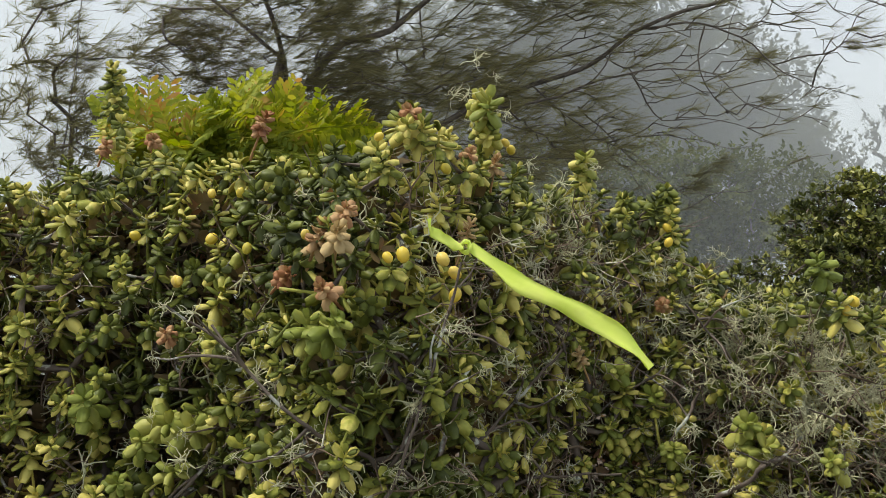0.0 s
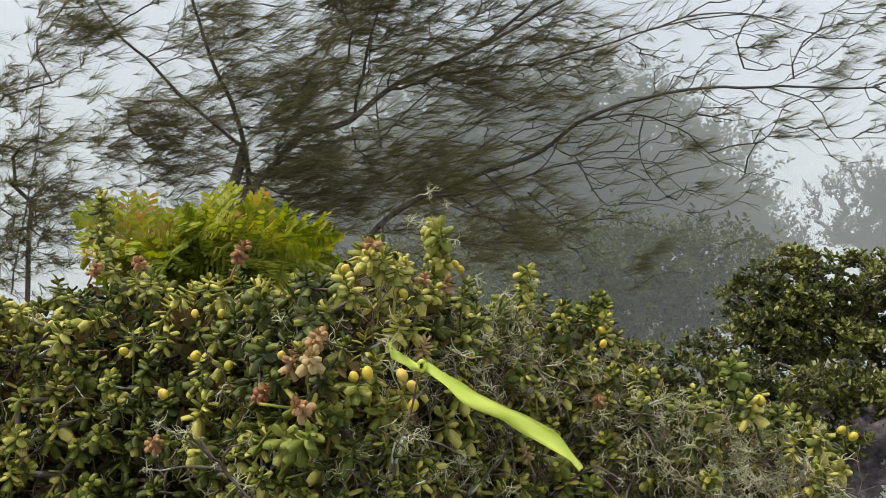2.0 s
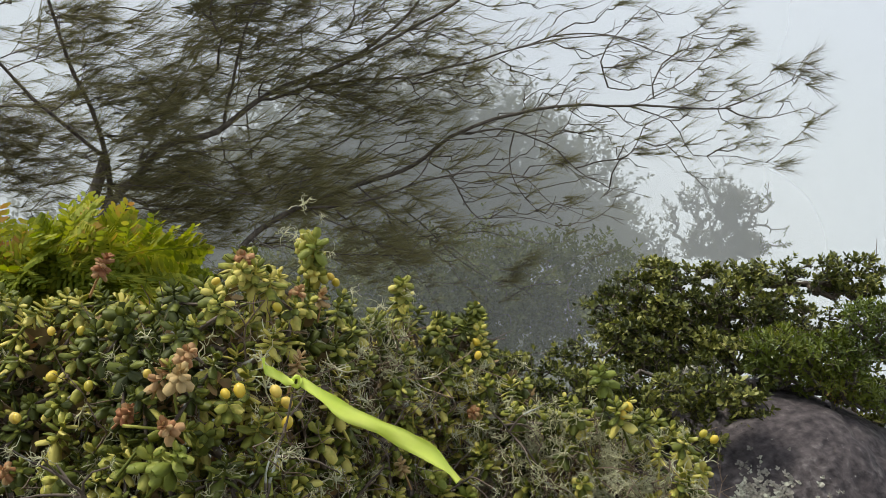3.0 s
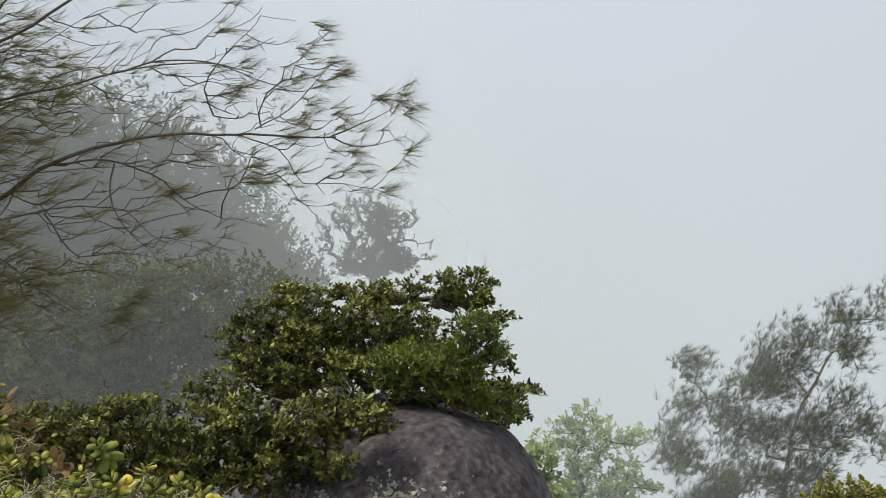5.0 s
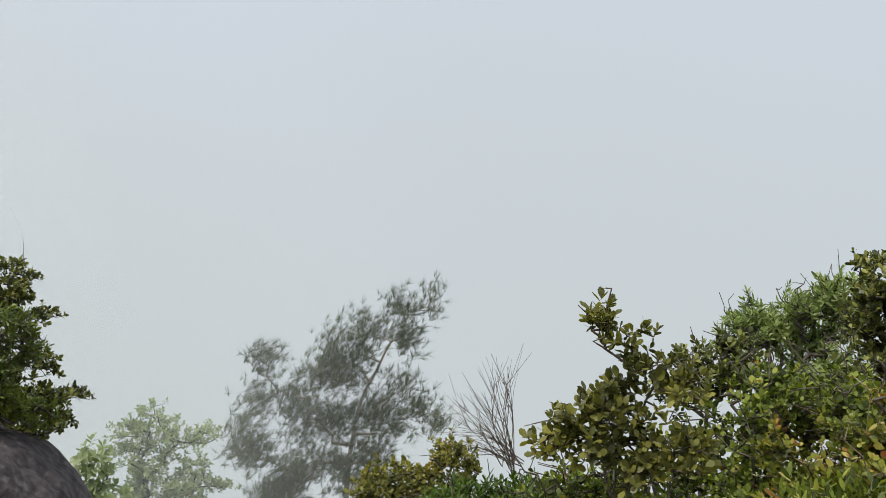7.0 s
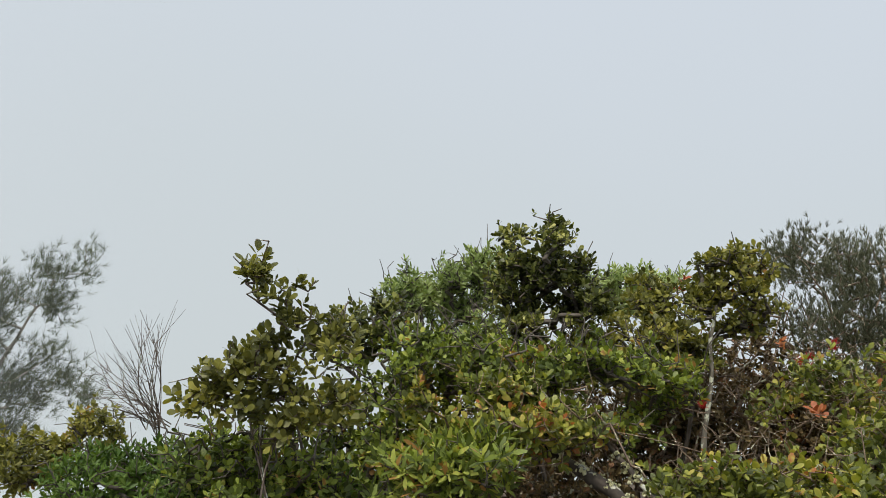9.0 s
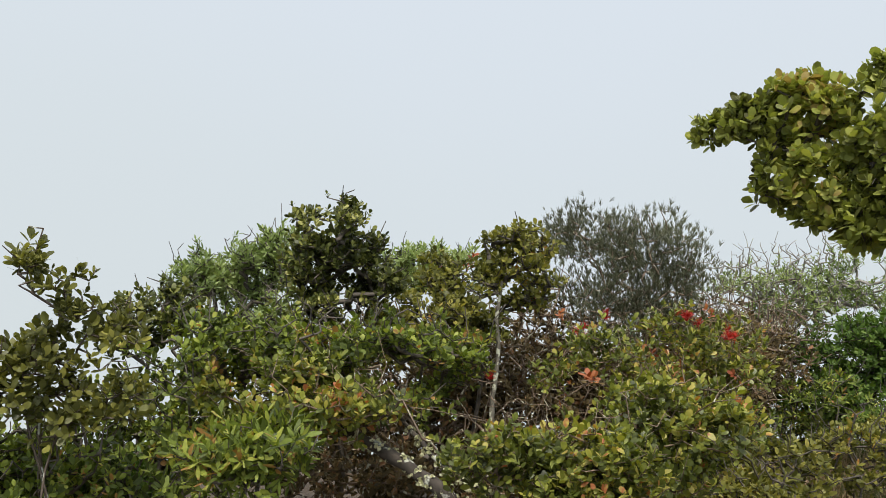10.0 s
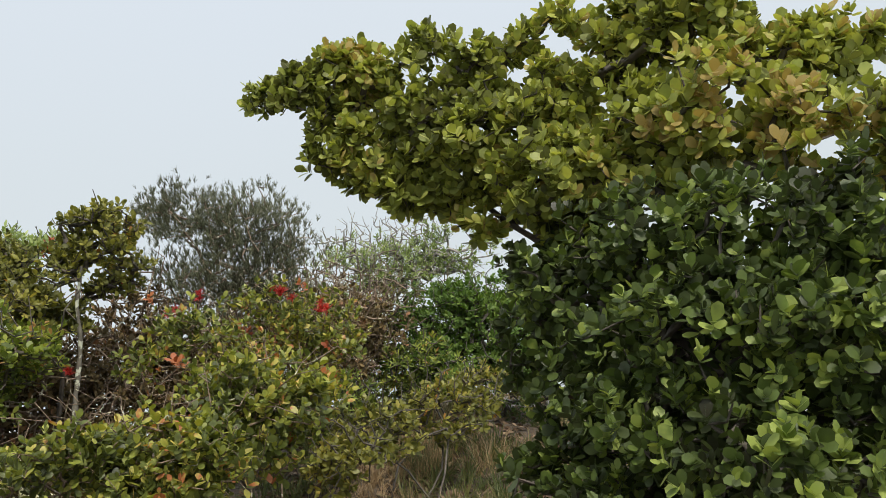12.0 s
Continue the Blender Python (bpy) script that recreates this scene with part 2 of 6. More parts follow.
M_BARK = rough_material("bark", [(0.3, (0.06, 0.045, 0.034)), (0.7, (0.2, 0.155, 0.115))], 45, blot=(0.5, 0.51, 0.43), blot_scale=26, blot_edge=0.6)
M_BARK_DARK = rough_material("dark_bark", [(0.3, (0.05, 0.042, 0.032)), (0.7, (0.17, 0.142, 0.112))], 45)
M_TWIG = rough_material("brown_twig", [(0.3, (0.095, 0.062, 0.04)), (0.7, (0.33, 0.24, 0.16))], 60, blot=(0.55, 0.52, 0.36), blot_scale=40, blot_edge=0.58)
M_BARK_PALE = rough_material("pale_bark", [(0.3, (0.16, 0.14, 0.11)), (0.7, (0.4, 0.37, 0.31))], 40, blot=(0.5, 0.5, 0.36), blot_scale=24, blot_edge=0.58)
M_SAPLING = rough_material("sapling_bark", [(0.3, (0.07, 0.06, 0.045)), (0.7, (0.22, 0.2, 0.15))], 40, blot=(0.52, 0.53, 0.4), blot_scale=30, blot_edge=0.53)
M_LOG = rough_material("rotting_wood", [(0.3, (0.03, 0.024, 0.019)), (0.7, (0.1, 0.08, 0.06))], 38, blot=(0.55, 0.55, 0.46), blot_scale=18, blot_edge=0.6)
M_LICHEN = leaf_material("beard_lichen", [(0.0, (0.42, 0.41, 0.24)), (0.5, (0.64, 0.62, 0.4)), (1.0, (0.8, 0.78, 0.56))], rough=0.8, clump=6, glow=0.2, spec=0.1)
M_ROCK = rough_material("granite", [(0.34, (0.02, 0.016, 0.017)), (0.47, (0.06, 0.049, 0.05)), (0.56, (0.095, 0.08, 0.078)), (0.68, (0.21, 0.185, 0.18))], 22, rough=0.85, bump=0.9, dist=0.025, blot=(0.3, 0.29, 0.27), blot_scale=32, blot_edge=0.7)
M_ROCK_PALE = rough_material("lichened_rock", [(0.25, (0.1, 0.085, 0.07)), (0.75, (0.45, 0.43, 0.36))], 30, blot=(0.5, 0.5, 0.4), blot_scale=14, blot_edge=0.52)
M_SOIL = rough_material("soil_and_litter", [(0.2, (0.03, 0.02, 0.013)), (0.5, (0.08, 0.058, 0.038)), (0.8, (0.17, 0.13, 0.085))], 30, rough=0.95, bump=0.8, dist=0.02)


def scrub_on_slopes(m):
    """Low green scrub takes over from bare soil where the hilltop falls away."""
    nt = m.node_tree
    p = next(n for n in nt.nodes if n.type == "BSDF_PRINCIPLED")
    soil = p.inputs["Base Color"].links[0].from_socket
    n, g = noise_node(nt, 0.6, 5)
    r = ramp_of(nt, [(0.3, (0.035, 0.042, 0.018)), (0.7, (0.12, 0.13, 0.05))])
    nt.links.new(n, r.inputs[0])
    d = nt.nodes.new("ShaderNodeVectorMath")
    d.operation = "LENGTH"
    nt.links.new(g.outputs["Position"], d.inputs[0])
    mr = nt.nodes.new("ShaderNodeMapRange")
    mr.inputs["From Min"].default_value = 7.0
    mr.inputs["From Max"].default_value = 10.0
    nt.links.new(d.outputs["Value"], mr.inputs["Value"])
    mix = nt.nodes.new("ShaderNodeMix")
    mix.data_type = "RGBA"
    nt.links.new(mr.outputs[0], mix.inputs["Factor"])
    nt.links.new(soil, mix.inputs["A"])
    nt.links.new(r.outputs[0], mix.inputs["B"])
    nt.links.new(mix.outputs["Result"], p.inputs["Base Color"])


scrub_on_slopes(M_SOIL)
M_STRAW = leaf_material("dry_grass_blade", [(0.0, (0.16, 0.1, 0.05)), (0.5, (0.36, 0.25, 0.13)), (1.0, (0.55, 0.42, 0.24))], rough=0.6, clump=3, glow=0.2)
M_LITTER = leaf_material("fallen_leaf", [(0.0, (0.06, 0.035, 0.022)), (0.5, (0.16, 0.1, 0.06)), (1.0, (0.33, 0.24, 0.15))], rough=0.7, clump=3, glow=0.1, spec=0.2, spread=0.9)
M_GRASS = leaf_material("green_grass_blade", [(0.0, (0.04, 0.06, 0.02)), (0.5, (0.1, 0.13, 0.035)), (1.0, (0.22, 0.2, 0.07))], rough=0.55, clump=3, glow=0.25)
M_STONE = rough_material("pale_stone", [(0.3, (0.2, 0.19, 0.18)), (0.7, (0.5, 0.48, 0.46))], 40)


def tape_material():
    m, nt, out = nodes_of("fluorescent_tape")
    n, _ = noise_node(nt, 30, 3)
    r = ramp_of(nt, [(0.3, (0.88, 1.0, 0.2)), (0.7, (0.98, 1.0, 0.28))])
    nt.links.new(n, r.inputs[0])
    p = nt.nodes.new("ShaderNodeBsdfPrincipled")
    nt.links.new(r.outputs[0], p.inputs["Base Color"])
    p.inputs["Roughness"].default_value = 0.35
    t = nt.nodes.new("ShaderNodeBsdfTranslucent")
    t.inputs["Color"].default_value = (0.88, 1.0, 0.18, 1)
    mx = nt.nodes.new("ShaderNodeMixShader")
    mx.inputs[0].default_value = 0.5
    nt.links.new(p.outputs[0], mx.inputs[1])
    nt.links.new(t.outputs[0], mx.inputs[2])
    nt.links.new(mx.outputs[0], out.inputs[0])
    return m


M_TAPE = tape_material()

# ---- mesh tools ----


def np_mesh(name, verts, faces, material, smooth=True):
    """A mesh from vertex and triangle arrays."""
    me = bpy.data.meshes.new(name)
    v = np.ascontiguousarray(verts, dtype=np.float32)
    f = np.ascontiguousarray(faces, dtype=np.int32)
    me.vertices.add(len(v))
    me.vertices.foreach_set("co", v.ravel())
    me.loops.add(len(f) * 3)
    me.loops.foreach_set("vertex_index", f.ravel())
    me.polygons.add(len(f))
    me.polygons.foreach_set("loop_start", np.arange(0, len(f) * 3, 3, dtype=np.int32))
    me.polygons.foreach_set("use_smooth", np.full(len(f), smooth))
    me.materials.append(material)
    me.update(calc_edges=True)
    return me


def thing(name, base, label, category, group="", kind=""):
    e = new(name)
    e.location = base
    e.empty_display_size = 0.1
    return tagged(e, label, category, group, kind)


def part(name, me, parent, label="", m=None):
    """Links a mesh as one part under a thing; m: its pose relative to the thing."""
    ob = new(name, me)
    ob.parent = parent
    if m is not None:
        ob.matrix_basis = m
    return tagged(ob, label)


def frames_for(axes, spins, scales, places):
    """Poses whose local y points along the axes, turned about them by the spins."""
    y = np.asarray(axes, float)
    y = y / np.maximum(np.linalg.norm(y, axis=1, keepdims=True), 1e-9)
    ref = np.where(np.abs(y[:, 2:3]) > 0.9, np.array([[1.0, 0, 0]]), np.array([[0, 0, 1.0]]))
    x = np.cross(y, ref)
    x /= np.linalg.norm(x, axis=1, keepdims=True)
    z = np.cross(x, y)
    c, s = np.cos(spins)[:, None], np.sin(spins)[:, None]
    x2, z2 = x * c + z * s, z * c - x * s
    m = np.zeros((len(y), 3, 4))
    k = np.asarray(scales, float)[:, None]
    m[:, :, 0], m[:, :, 1], m[:, :, 2], m[:, :, 3] = x2 * k, y * k, z2 * k, places
    return m


def scatter(templates, mats, pick=None):
    """Joins copies of the templates (vertices, faces) at the given poses."""
    vs, fs, n = [], [], 0
    pick = np.random.randint(0, len(templates), len(mats)) if pick is None else pick
    for k, (tv, tf) in enumerate(templates):
        mk = mats[pick == k]
        if not len(mk):
            continue
        v = np.einsum("nij,vj->nvi", mk[:, :, :3], tv) + mk[:, None, :, 3]
        f = tf[None] + (np.arange(len(mk)) * len(tv))[:, None, None] + n
        vs.append(v.reshape(-1, 3))
        fs.append(f.reshape(-1, 3))
        n += len(mk) * len(tv)
    return np.concatenate(vs), np.concatenate(fs)


def join(pieces):
    vs, fs, n = [], [], 0
    for v, f in pieces:
        vs.append(v)
        fs.append(np.asarray(f) + n)
        n += len(v)
    return np.concatenate(vs), np.concatenate(fs)


def leaf(length, width, shape=1.0, cup=0.15, curl=0.1, rows=3, thick=0.0, tip=0.24):
    """A blade along y with a raised rim (cup) and a bent tip (curl); thick closes it below."""
    s = np.linspace(0, 1, rows + 2)
    w = np.sin(np.pi * np.clip(s, 0, 1) ** shape) ** 0.75 * width / 2
    w[0] = width * 0.06
    w[-1] = width * tip
    top = []
    for a, b in zip(s, w):
        z = -curl * length * a * a
        top += [(-b, a * length, z + cup * b), (0, a * length * 1.02, z), (b, a * length, z + cup * b)]
    v = np.array(top)
    f = []
    for i in range(rows + 1):
        for j in (0, 1):
            p = i * 3 + j
            f += [(p, p + 1, p + 4), (p, p + 4, p + 3)]
    f = np.array(f)
    if thick:
        lower = v - np.array([0, 0, thick])
        lower[:, 0] *= 0.86
        n = len(v)
        g = f[:, ::-1] + n
        side = []
        for i in range(rows + 1):
            for j, sg in ((0, 1), (2, -1)):
                p, q = i * 3 + j, i * 3 + 3 + j
                q4 = [(p, q, q + n), (p, q + n, p + n)]
                side += q4 if sg > 0 else [t[::-1] for t in q4]
        v = np.concatenate([v, lower])
        f = np.concatenate([f, g, np.array(side)])
    return v, f


def blade(length, width, shape=1.2, cup=0.1, curl=0.1, stations=4):
    """A light leaf of a few cross-sections, broad above its middle and blunt at the tip."""
    s = np.linspace(0, 1, stations)
    w = np.sin(np.pi * np.clip(s * 0.9 + 0.02, 0, 1) ** shape) ** 0.7 * width / 2
    w[0], w[-1] = width * 0.06, width * 0.2
    z = -curl * length * s * s
    v = np.stack([np.stack([-w, s * length, z + cup * w], 1), np.stack([w, s * length, z - cup * w], 1)], 1).reshape(-1, 3)
    f = []
    for i in range(stations - 1):
        p = 2 * i
        f += [(p, p + 1, p + 3), (p, p + 3, p + 2)]
    return v, np.array(f)


def turn(v, rx=0.0, ry=0.0, rz=0.0, at=(0, 0, 0)):
    e = np.array(Euler((rx, ry, rz)).to_matrix())
    return v @ e.T + np.asarray(at)


def tube(points, radii, sides=5):
    """A tapered limb along a polyline."""
    p = np.asarray(points, float)
    r = np.asarray(radii, float)
    t = np.gradient(p, axis=0)
    t /= np.maximum(np.linalg.norm(t, axis=1, keepdims=True), 1e-9)
    ref = np.array([0.31, 0.2, 0.93]) if abs(t[:, 2]).mean() < 0.8 else np.array([0.93, 0.3, 0.1])
    x = np.cross(t, ref)
    x /= np.maximum(np.linalg.norm(x, axis=1, keepdims=True), 1e-9)
    y = np.cross(t, x)
    a = np.linspace(0, 2 * np.pi, sides, endpoint=False)
    v = p[:, None] + r[:, None, None] * (x[:, None] * np.cos(a)[None, :, None] + y[:, None] * np.sin(a)[None, :, None])
    f = []
    for i in range(len(p) - 1):
        for j in range(sides):
            q, k = i * sides + j, i * sides + (j + 1) % sides
            f += [(q, k, k + sides), (q, k + sides, q + sides)]
    return v.reshape(-1, 3), np.array(f)


def smooth_line(points, step=0.06, wander=0.0, rng=None):
    """A rounded path through the points."""
    p = np.asarray(points, float)
    d = np.concatenate([[0], np.cumsum(np.linalg.norm(np.diff(p, axis=0), axis=1))])
    n = max(4, int(d[-1] / step))
    u = np.linspace(0, d[-1], n)
    tan = np.gradient(p, d, axis=0)
    out = []
    for s in u:
        k = min(np.searchsorted(d, s, side="right") - 1, len(p) - 2)
        h = d[k + 1] - d[k]
        t = (s - d[k]) / h
        a, b, c, e = 2 * t**3 - 3 * t**2 + 1, t**3 - 2 * t**2 + t, -2 * t**3 + 3 * t**2, t**3 - t**2
        out.append(a * p[k] + b * h * tan[k] + c * p[k + 1] + e * h * tan[k + 1])
    out = np.array(out)
    if wander and rng is not None:
        w = rng.normal(0, 1, (n, 3))
        w = (w + np.roll(w, 1, 0) + np.roll(w, -1, 0)) / 3
        w[0] = w[-1] = 0
        out += w * wander
    return out


def grow(seed_nodes, anchors, rng, r_tip=0.0015, power=0.45, step=0.09, bend=0.12, sides=4, sag=0.0, r_max=0.2, cut=0.005, own=True, ahead=None):
    """Limbs that reach every anchor from the seed polyline, each joined to the nearest older limb, thicker with what it carries."""
    pos = [tuple(q) for q in seed_nodes]
    par = [k - 1 if own else -1 for k in range(len(pos))]
    anchors = np.asarray(anchors, float)
    order = np.argsort(np.min(np.linalg.norm(anchors[:, None] - np.asarray(seed_nodes)[None], axis=2), axis=1))
    arr = np.zeros((len(pos) + len(anchors) * 12, 3))
    arr[: len(pos)] = pos
    n = len(pos)
    root = arr[0].copy()
    ends = []
    for k in order:
        a = anchors[k]
        d = np.linalg.norm(arr[:n] - a, axis=1)
        out = np.linalg.norm(arr[:n] - root, axis=1) - np.linalg.norm(a - root)
        cost = d + 0.5 * np.maximum(out, 0)
        if ahead is not None:
            cost = cost * (1 + 2.0 * (1 - ((a - arr[:n]) @ ahead) / np.maximum(d, 1e-6)))
        j = int(np.argmin(cost))
        q, dist = arr[j].copy(), d[j]
        m = int(min(11, max(1, round(dist / step))))
        off = rng.normal(0, 1, 3) * dist * bend
        off[2] -= dist * sag
        prev = j
        for i in range(1, m + 1):
            s = i / m
            arr[n] = q + (a - q) * s + off * math.sin(math.pi * s) + (rng.normal(0, 0.04 * step, 3) if i < m else 0)
            par.append(prev)
            prev = n
            n += 1
        ends.append(prev)
    load = np.zeros(n)
    load[ends] = 1
    for k in range(n - 1, 0, -1):
        if par[k] >= 0:
            load[par[k]] += load[k]
    rad = np.minimum(r_tip * np.maximum(load, 1) ** power, r_max)
    par = np.array(par[:n])
    kids = np.arange(n)[par >= 0]
    a, b = arr[par[kids]], arr[kids]
    t = b - a
    length = np.maximum(np.linalg.norm(t, axis=1), 1e-6)
    t = t / length[:, None]
    ref = np.where(np.abs(t[:, 2:3]) > 0.85, np.array([[1.0, 0, 0]]), np.array([[0, 0, 1.0]]))
    x = np.cross(t, ref)
    x /= np.linalg.norm(x, axis=1, keepdims=True)
    y = np.cross(t, x)
    ang = np.linspace(0, 2 * np.pi, sides, endpoint=False)
    ring = x[:, None] * np.cos(ang)[None, :, None] + y[:, None] * np.sin(ang)[None, :, None]
    ra = np.minimum(rad[par[kids]], rad[kids] * 1.6)
    va = (a - t * 0.15 * ra[:, None])[:, None] + ring * ra[:, None, None]
    vb = (b + t * 0.2 * rad[kids][:, None])[:, None] + ring * rad[kids][:, None, None]
    v = np.concatenate([va, vb], axis=1).reshape(-1, 3)
    f = []
    for j in range(sides):
        k = (j + 1) % sides
        f += [(j, k, k + sides), (j, k + sides, j + sides)]
    f = np.array(f)[None] + (np.arange(len(kids)) * 2 * sides)[:, None, None]
    thick = rad[kids] >= cut
    return v, f[thick].reshape(-1, 3), f[~thick].reshape(-1, 3)


def limbs_of(top, foot, grown, bark, trunk_name="trunk"):
    """The stout wood as one part and the fine twigs as stuff."""
    for name, k in ((trunk_name, 1), ("twigwork", 2)):
        bits = [(g[0], g[k]) for g in grown if len(g[k])]
        bits = [join(bits)] if bits and k == 2 else bits
        for v, f in bits:
            used = np.unique(f)
            back = np.zeros(len(v), int)
            back[used] = np.arange(len(used))
            ob = part(name, np_mesh(name, v[used] - foot, back[f], bark), top)
            if name == "twigwork":
                tagged(ob, kind="stuff")


def in_clumps(blobs, n, rng, inner, gap, gap_scale, size, per):
    """As in_blobs, with the points gathered into flat-bottomed pads of leaves of about the given radius."""
    hubs, out = in_blobs(blobs, max(3, n // per), rng, max(inner, 0.55), gap, gap_scale)
    k = rng.integers(0, len(hubs), n)
    d = rng.normal(0, 1, (n, 3))
    d /= np.linalg.norm(d, axis=1, keepdims=True)
    d[:, 2] = np.abs(d[:, 2]) - 0.25
    r = size * rng.uniform(0.7, 1.3, len(hubs))[k] * (0.35 + 0.65 * rng.random(n) ** 0.5)
    pts = hubs[k] + d * r[:, None] * np.array([1, 1, 0.62])
    ways = out[k] * 0.4 + d + np.array([0, 0, 0.3])
    return pts, ways / np.linalg.norm(ways, axis=1, keepdims=True)


def in_blobs(blobs, n, rng, inner=0.45, gap=0.0, gap_scale=3.0):
    """Points in a crown made of lobes (x, y, z, across, deep, high), most of them near its skin, with the outward way at each."""
    w = np.array([b[3] * b[5] + b[3] * b[4] for b in blobs])
    pts, ways = [], []
    while len(pts) < n:
        b = blobs[rng.choice(len(blobs), p=w / w.sum())]
        d = rng.normal(0, 1, 3)
        d /= np.linalg.norm(d)
        r = inner + (1 - inner) * rng.random() ** 0.6
        r *= 1 + 0.3 * noise.noise(Vector(d * 2.3) + Vector(b[:3])) + 0.22 * noise.noise(Vector(d * 6) + Vector(b[:3]))
        out = Vector((b[0], b[1], 0)).normalized()
        side = np.array([-out.y, out.x, 0])
        o = np.array([out.x, out.y, 0])
        p = np.array(b[:3]) + side * d[0] * b[3] * r + o * d[1] * b[4] * r + np.array([0, 0, d[2] * b[5] * r])
        if gap and noise.noise(Vector(p) * gap_scale) < gap - 0.5:
            continue
        way = side * d[0] / b[3] + o * d[1] / b[4] + np.array([0, 0, d[2] / b[5]])
        pts.append(p)
        ways.append(way / np.linalg.norm(way))
    return np.array(pts), np.array(ways)


def sprig(rng, leaves, length, width, shape=1.25, spread=60, stem=0.03, cup=0.15, curl=0.15, rows=2, thick=0.0, vary=0.25, stations=0):
    """A twig end with leaves set round it; its axis is y."""
    bits = []
    for k in range(leaves):
        u = k / max(leaves - 1, 1)
        s = 1 + rng.uniform(-vary, vary)
        bend = curl * rng.uniform(0.3, 1.6)
        v, f = blade(length * s, width * s, shape, cup, bend, stations) if stations else leaf(length * s, width * s, shape, cup, bend, rows, thick)
        open_by = radians(spread * (1.1 - 0.75 * u) + rng.uniform(-14, 14))
        v = turn(v, rx=-open_by)
        v = turn(v, ry=k * 2.4 + rng.uniform(-0.3, 0.3))
        v = v + np.array([0, stem * u, 0])
        bits.append((v, f))
    return join(bits)


def ground_height(x, y):
    """The hilltop: rises towards the grassy track, falls away steeply beyond it into the cloud."""
    r = math.hypot(x, y)
    rise = 0.5 * math.exp(-((x - 4.4) ** 2 + (y + 2.6) ** 2) / 7.0)
    fall = -0.55 * max(0.0, r - 7.4)
    fall = max(fall, -26 - 0.01 * r)
    fall += 18.5 * math.exp(-((x - 1.5) / 11.0) ** 2 / 2 - ((y - 30) / 7.0) ** 2 / 2)
    fine = 0.05 * noise.noise(Vector((x * 0.9, y * 0.9, 0))) + 0.02 * noise.noise(Vector((x * 3.1, y * 3.1, 4)))
    return rise + fall + fine

# ---- plan: places in metres ----
TOP_FRONT = [(30.007, 1.614), (25.243, 1.620), (23.360, 1.627), (21.451, 1.653), (19.769, 1.648), (18.097, 1.670), (16.376, 1.665), (14.250, 1.655), (12.139, 1.673), (9.941, 1.673), (7.345, 1.681), (5.036, 1.690), (3.494, 1.715), (1.952, 1.737), (0.273, 1.726), (-1.480, 1.700), (-3.536, 1.703), (-5.218, 1.690), (-6.769, 1.649), (-8.109, 1.669), (-9.212, 1.700), (-10.518, 1.659), (-11.690, 1.660), (-12.815, 1.674), (-14.355, 1.674), (-15.674, 1.618), (-17.376, 1.567), (-19.329, 1.549), (-21.576, 1.549), (-23.709, 1.571), (-25.543, 1.558), (-28.038, 1.532), (-30.3, 1.510), (-31.2, 1.450), (-33.0, 1.380)]
FRUIT = [(-0.342, 1.055, 1.568), (-0.212, 0.997, 1.627), (-0.190, 0.943, 1.572), (-0.277, 1.003, 1.526), (-0.123, 0.881, 1.594), (-0.041, 0.844, 1.581), (-0.027, 0.850, 1.584), (0.011, 0.877, 1.581), (0.024, 0.888, 1.568), (0.026, 0.887, 1.547), (-0.061, 0.911, 1.692), (0.008, 0.930, 1.667), (0.077, 1.057, 1.706), (0.085, 1.066, 1.699), (-0.250, 1.026, 1.623), (0.336, 1.286, 1.676), (0.324, 1.235, 1.622), (0.324, 1.220, 1.603), (-0.373, 1.002, 1.374), (-0.237, 0.985, 1.576)]
FRUIT_LOW = [(0.469, 1.001, 1.550), (0.476, 1.002, 1.561), (0.564, 0.961, 1.535), (0.576, 0.954, 1.529), (-0.272, 0.993, 1.528)]
DRIED = [(-0.412, 1.134, 1.663), (-0.142, 0.885, 1.549), (-0.091, 0.817, 1.547), (-0.084, 0.845, 1.613), (-0.109, 0.856, 1.586), (-0.087, 0.830, 1.593), (-0.031, 0.938, 1.715), (0.030, 0.972, 1.679), (0.064, 1.017, 1.674), (0.033, 0.920, 1.599), (-0.378, 1.005, 1.391), (0.309, 1.169, 1.522), (0.193, 1.080, 1.458), (-0.200, 1.027, 1.696), (-0.353, 1.133, 1.677), (-0.277, 0.987, 1.465)]
LIME = [(0.200, 1.209, 1.691), (0.460, 1.049, 1.582), (-0.108, 0.833, 1.505), (-0.090, 0.809, 1.511), (0.051, 1.029, 1.734), (-0.272, 0.966, 1.380), (-0.240, 0.941, 1.377), (-0.294, 0.971, 1.347), (-0.317, 0.971, 1.307), (0.244, 1.110, 1.439), (0.293, 1.131, 1.409), (0.388, 1.046, 1.395), (0.396, 1.026, 1.374), (0.318, 1.095, 1.349), (0.457, 0.962, 1.385), (-0.362, 1.000, 1.377), (-0.254, 0.939, 1.335)]
TALL = [(-0.424, 1.194, 1.763), (-0.427, 1.195, 1.744), (-0.419, 1.194, 1.727), (-0.424, 1.187, 1.710), (-0.405, 1.172, 1.693), (-0.405, 1.154, 1.674), (-0.389, 1.143, 1.660), (0.197, 1.218, 1.691), (0.206, 1.213, 1.677), (0.334, 1.287, 1.668), (0.338, 1.272, 1.649), (0.326, 1.249, 1.628), (0.333, 1.236, 1.610), (0.266, 1.229, 1.647), (0.259, 1.210, 1.628), (0.052, 1.042, 1.722), (0.059, 1.043, 1.707), (-0.034, 0.937, 1.699), (-0.019, 0.940, 1.694), (0.046, 1.051, 1.717), (0.047, 1.055, 1.733), (0.041, 1.047, 1.747)]
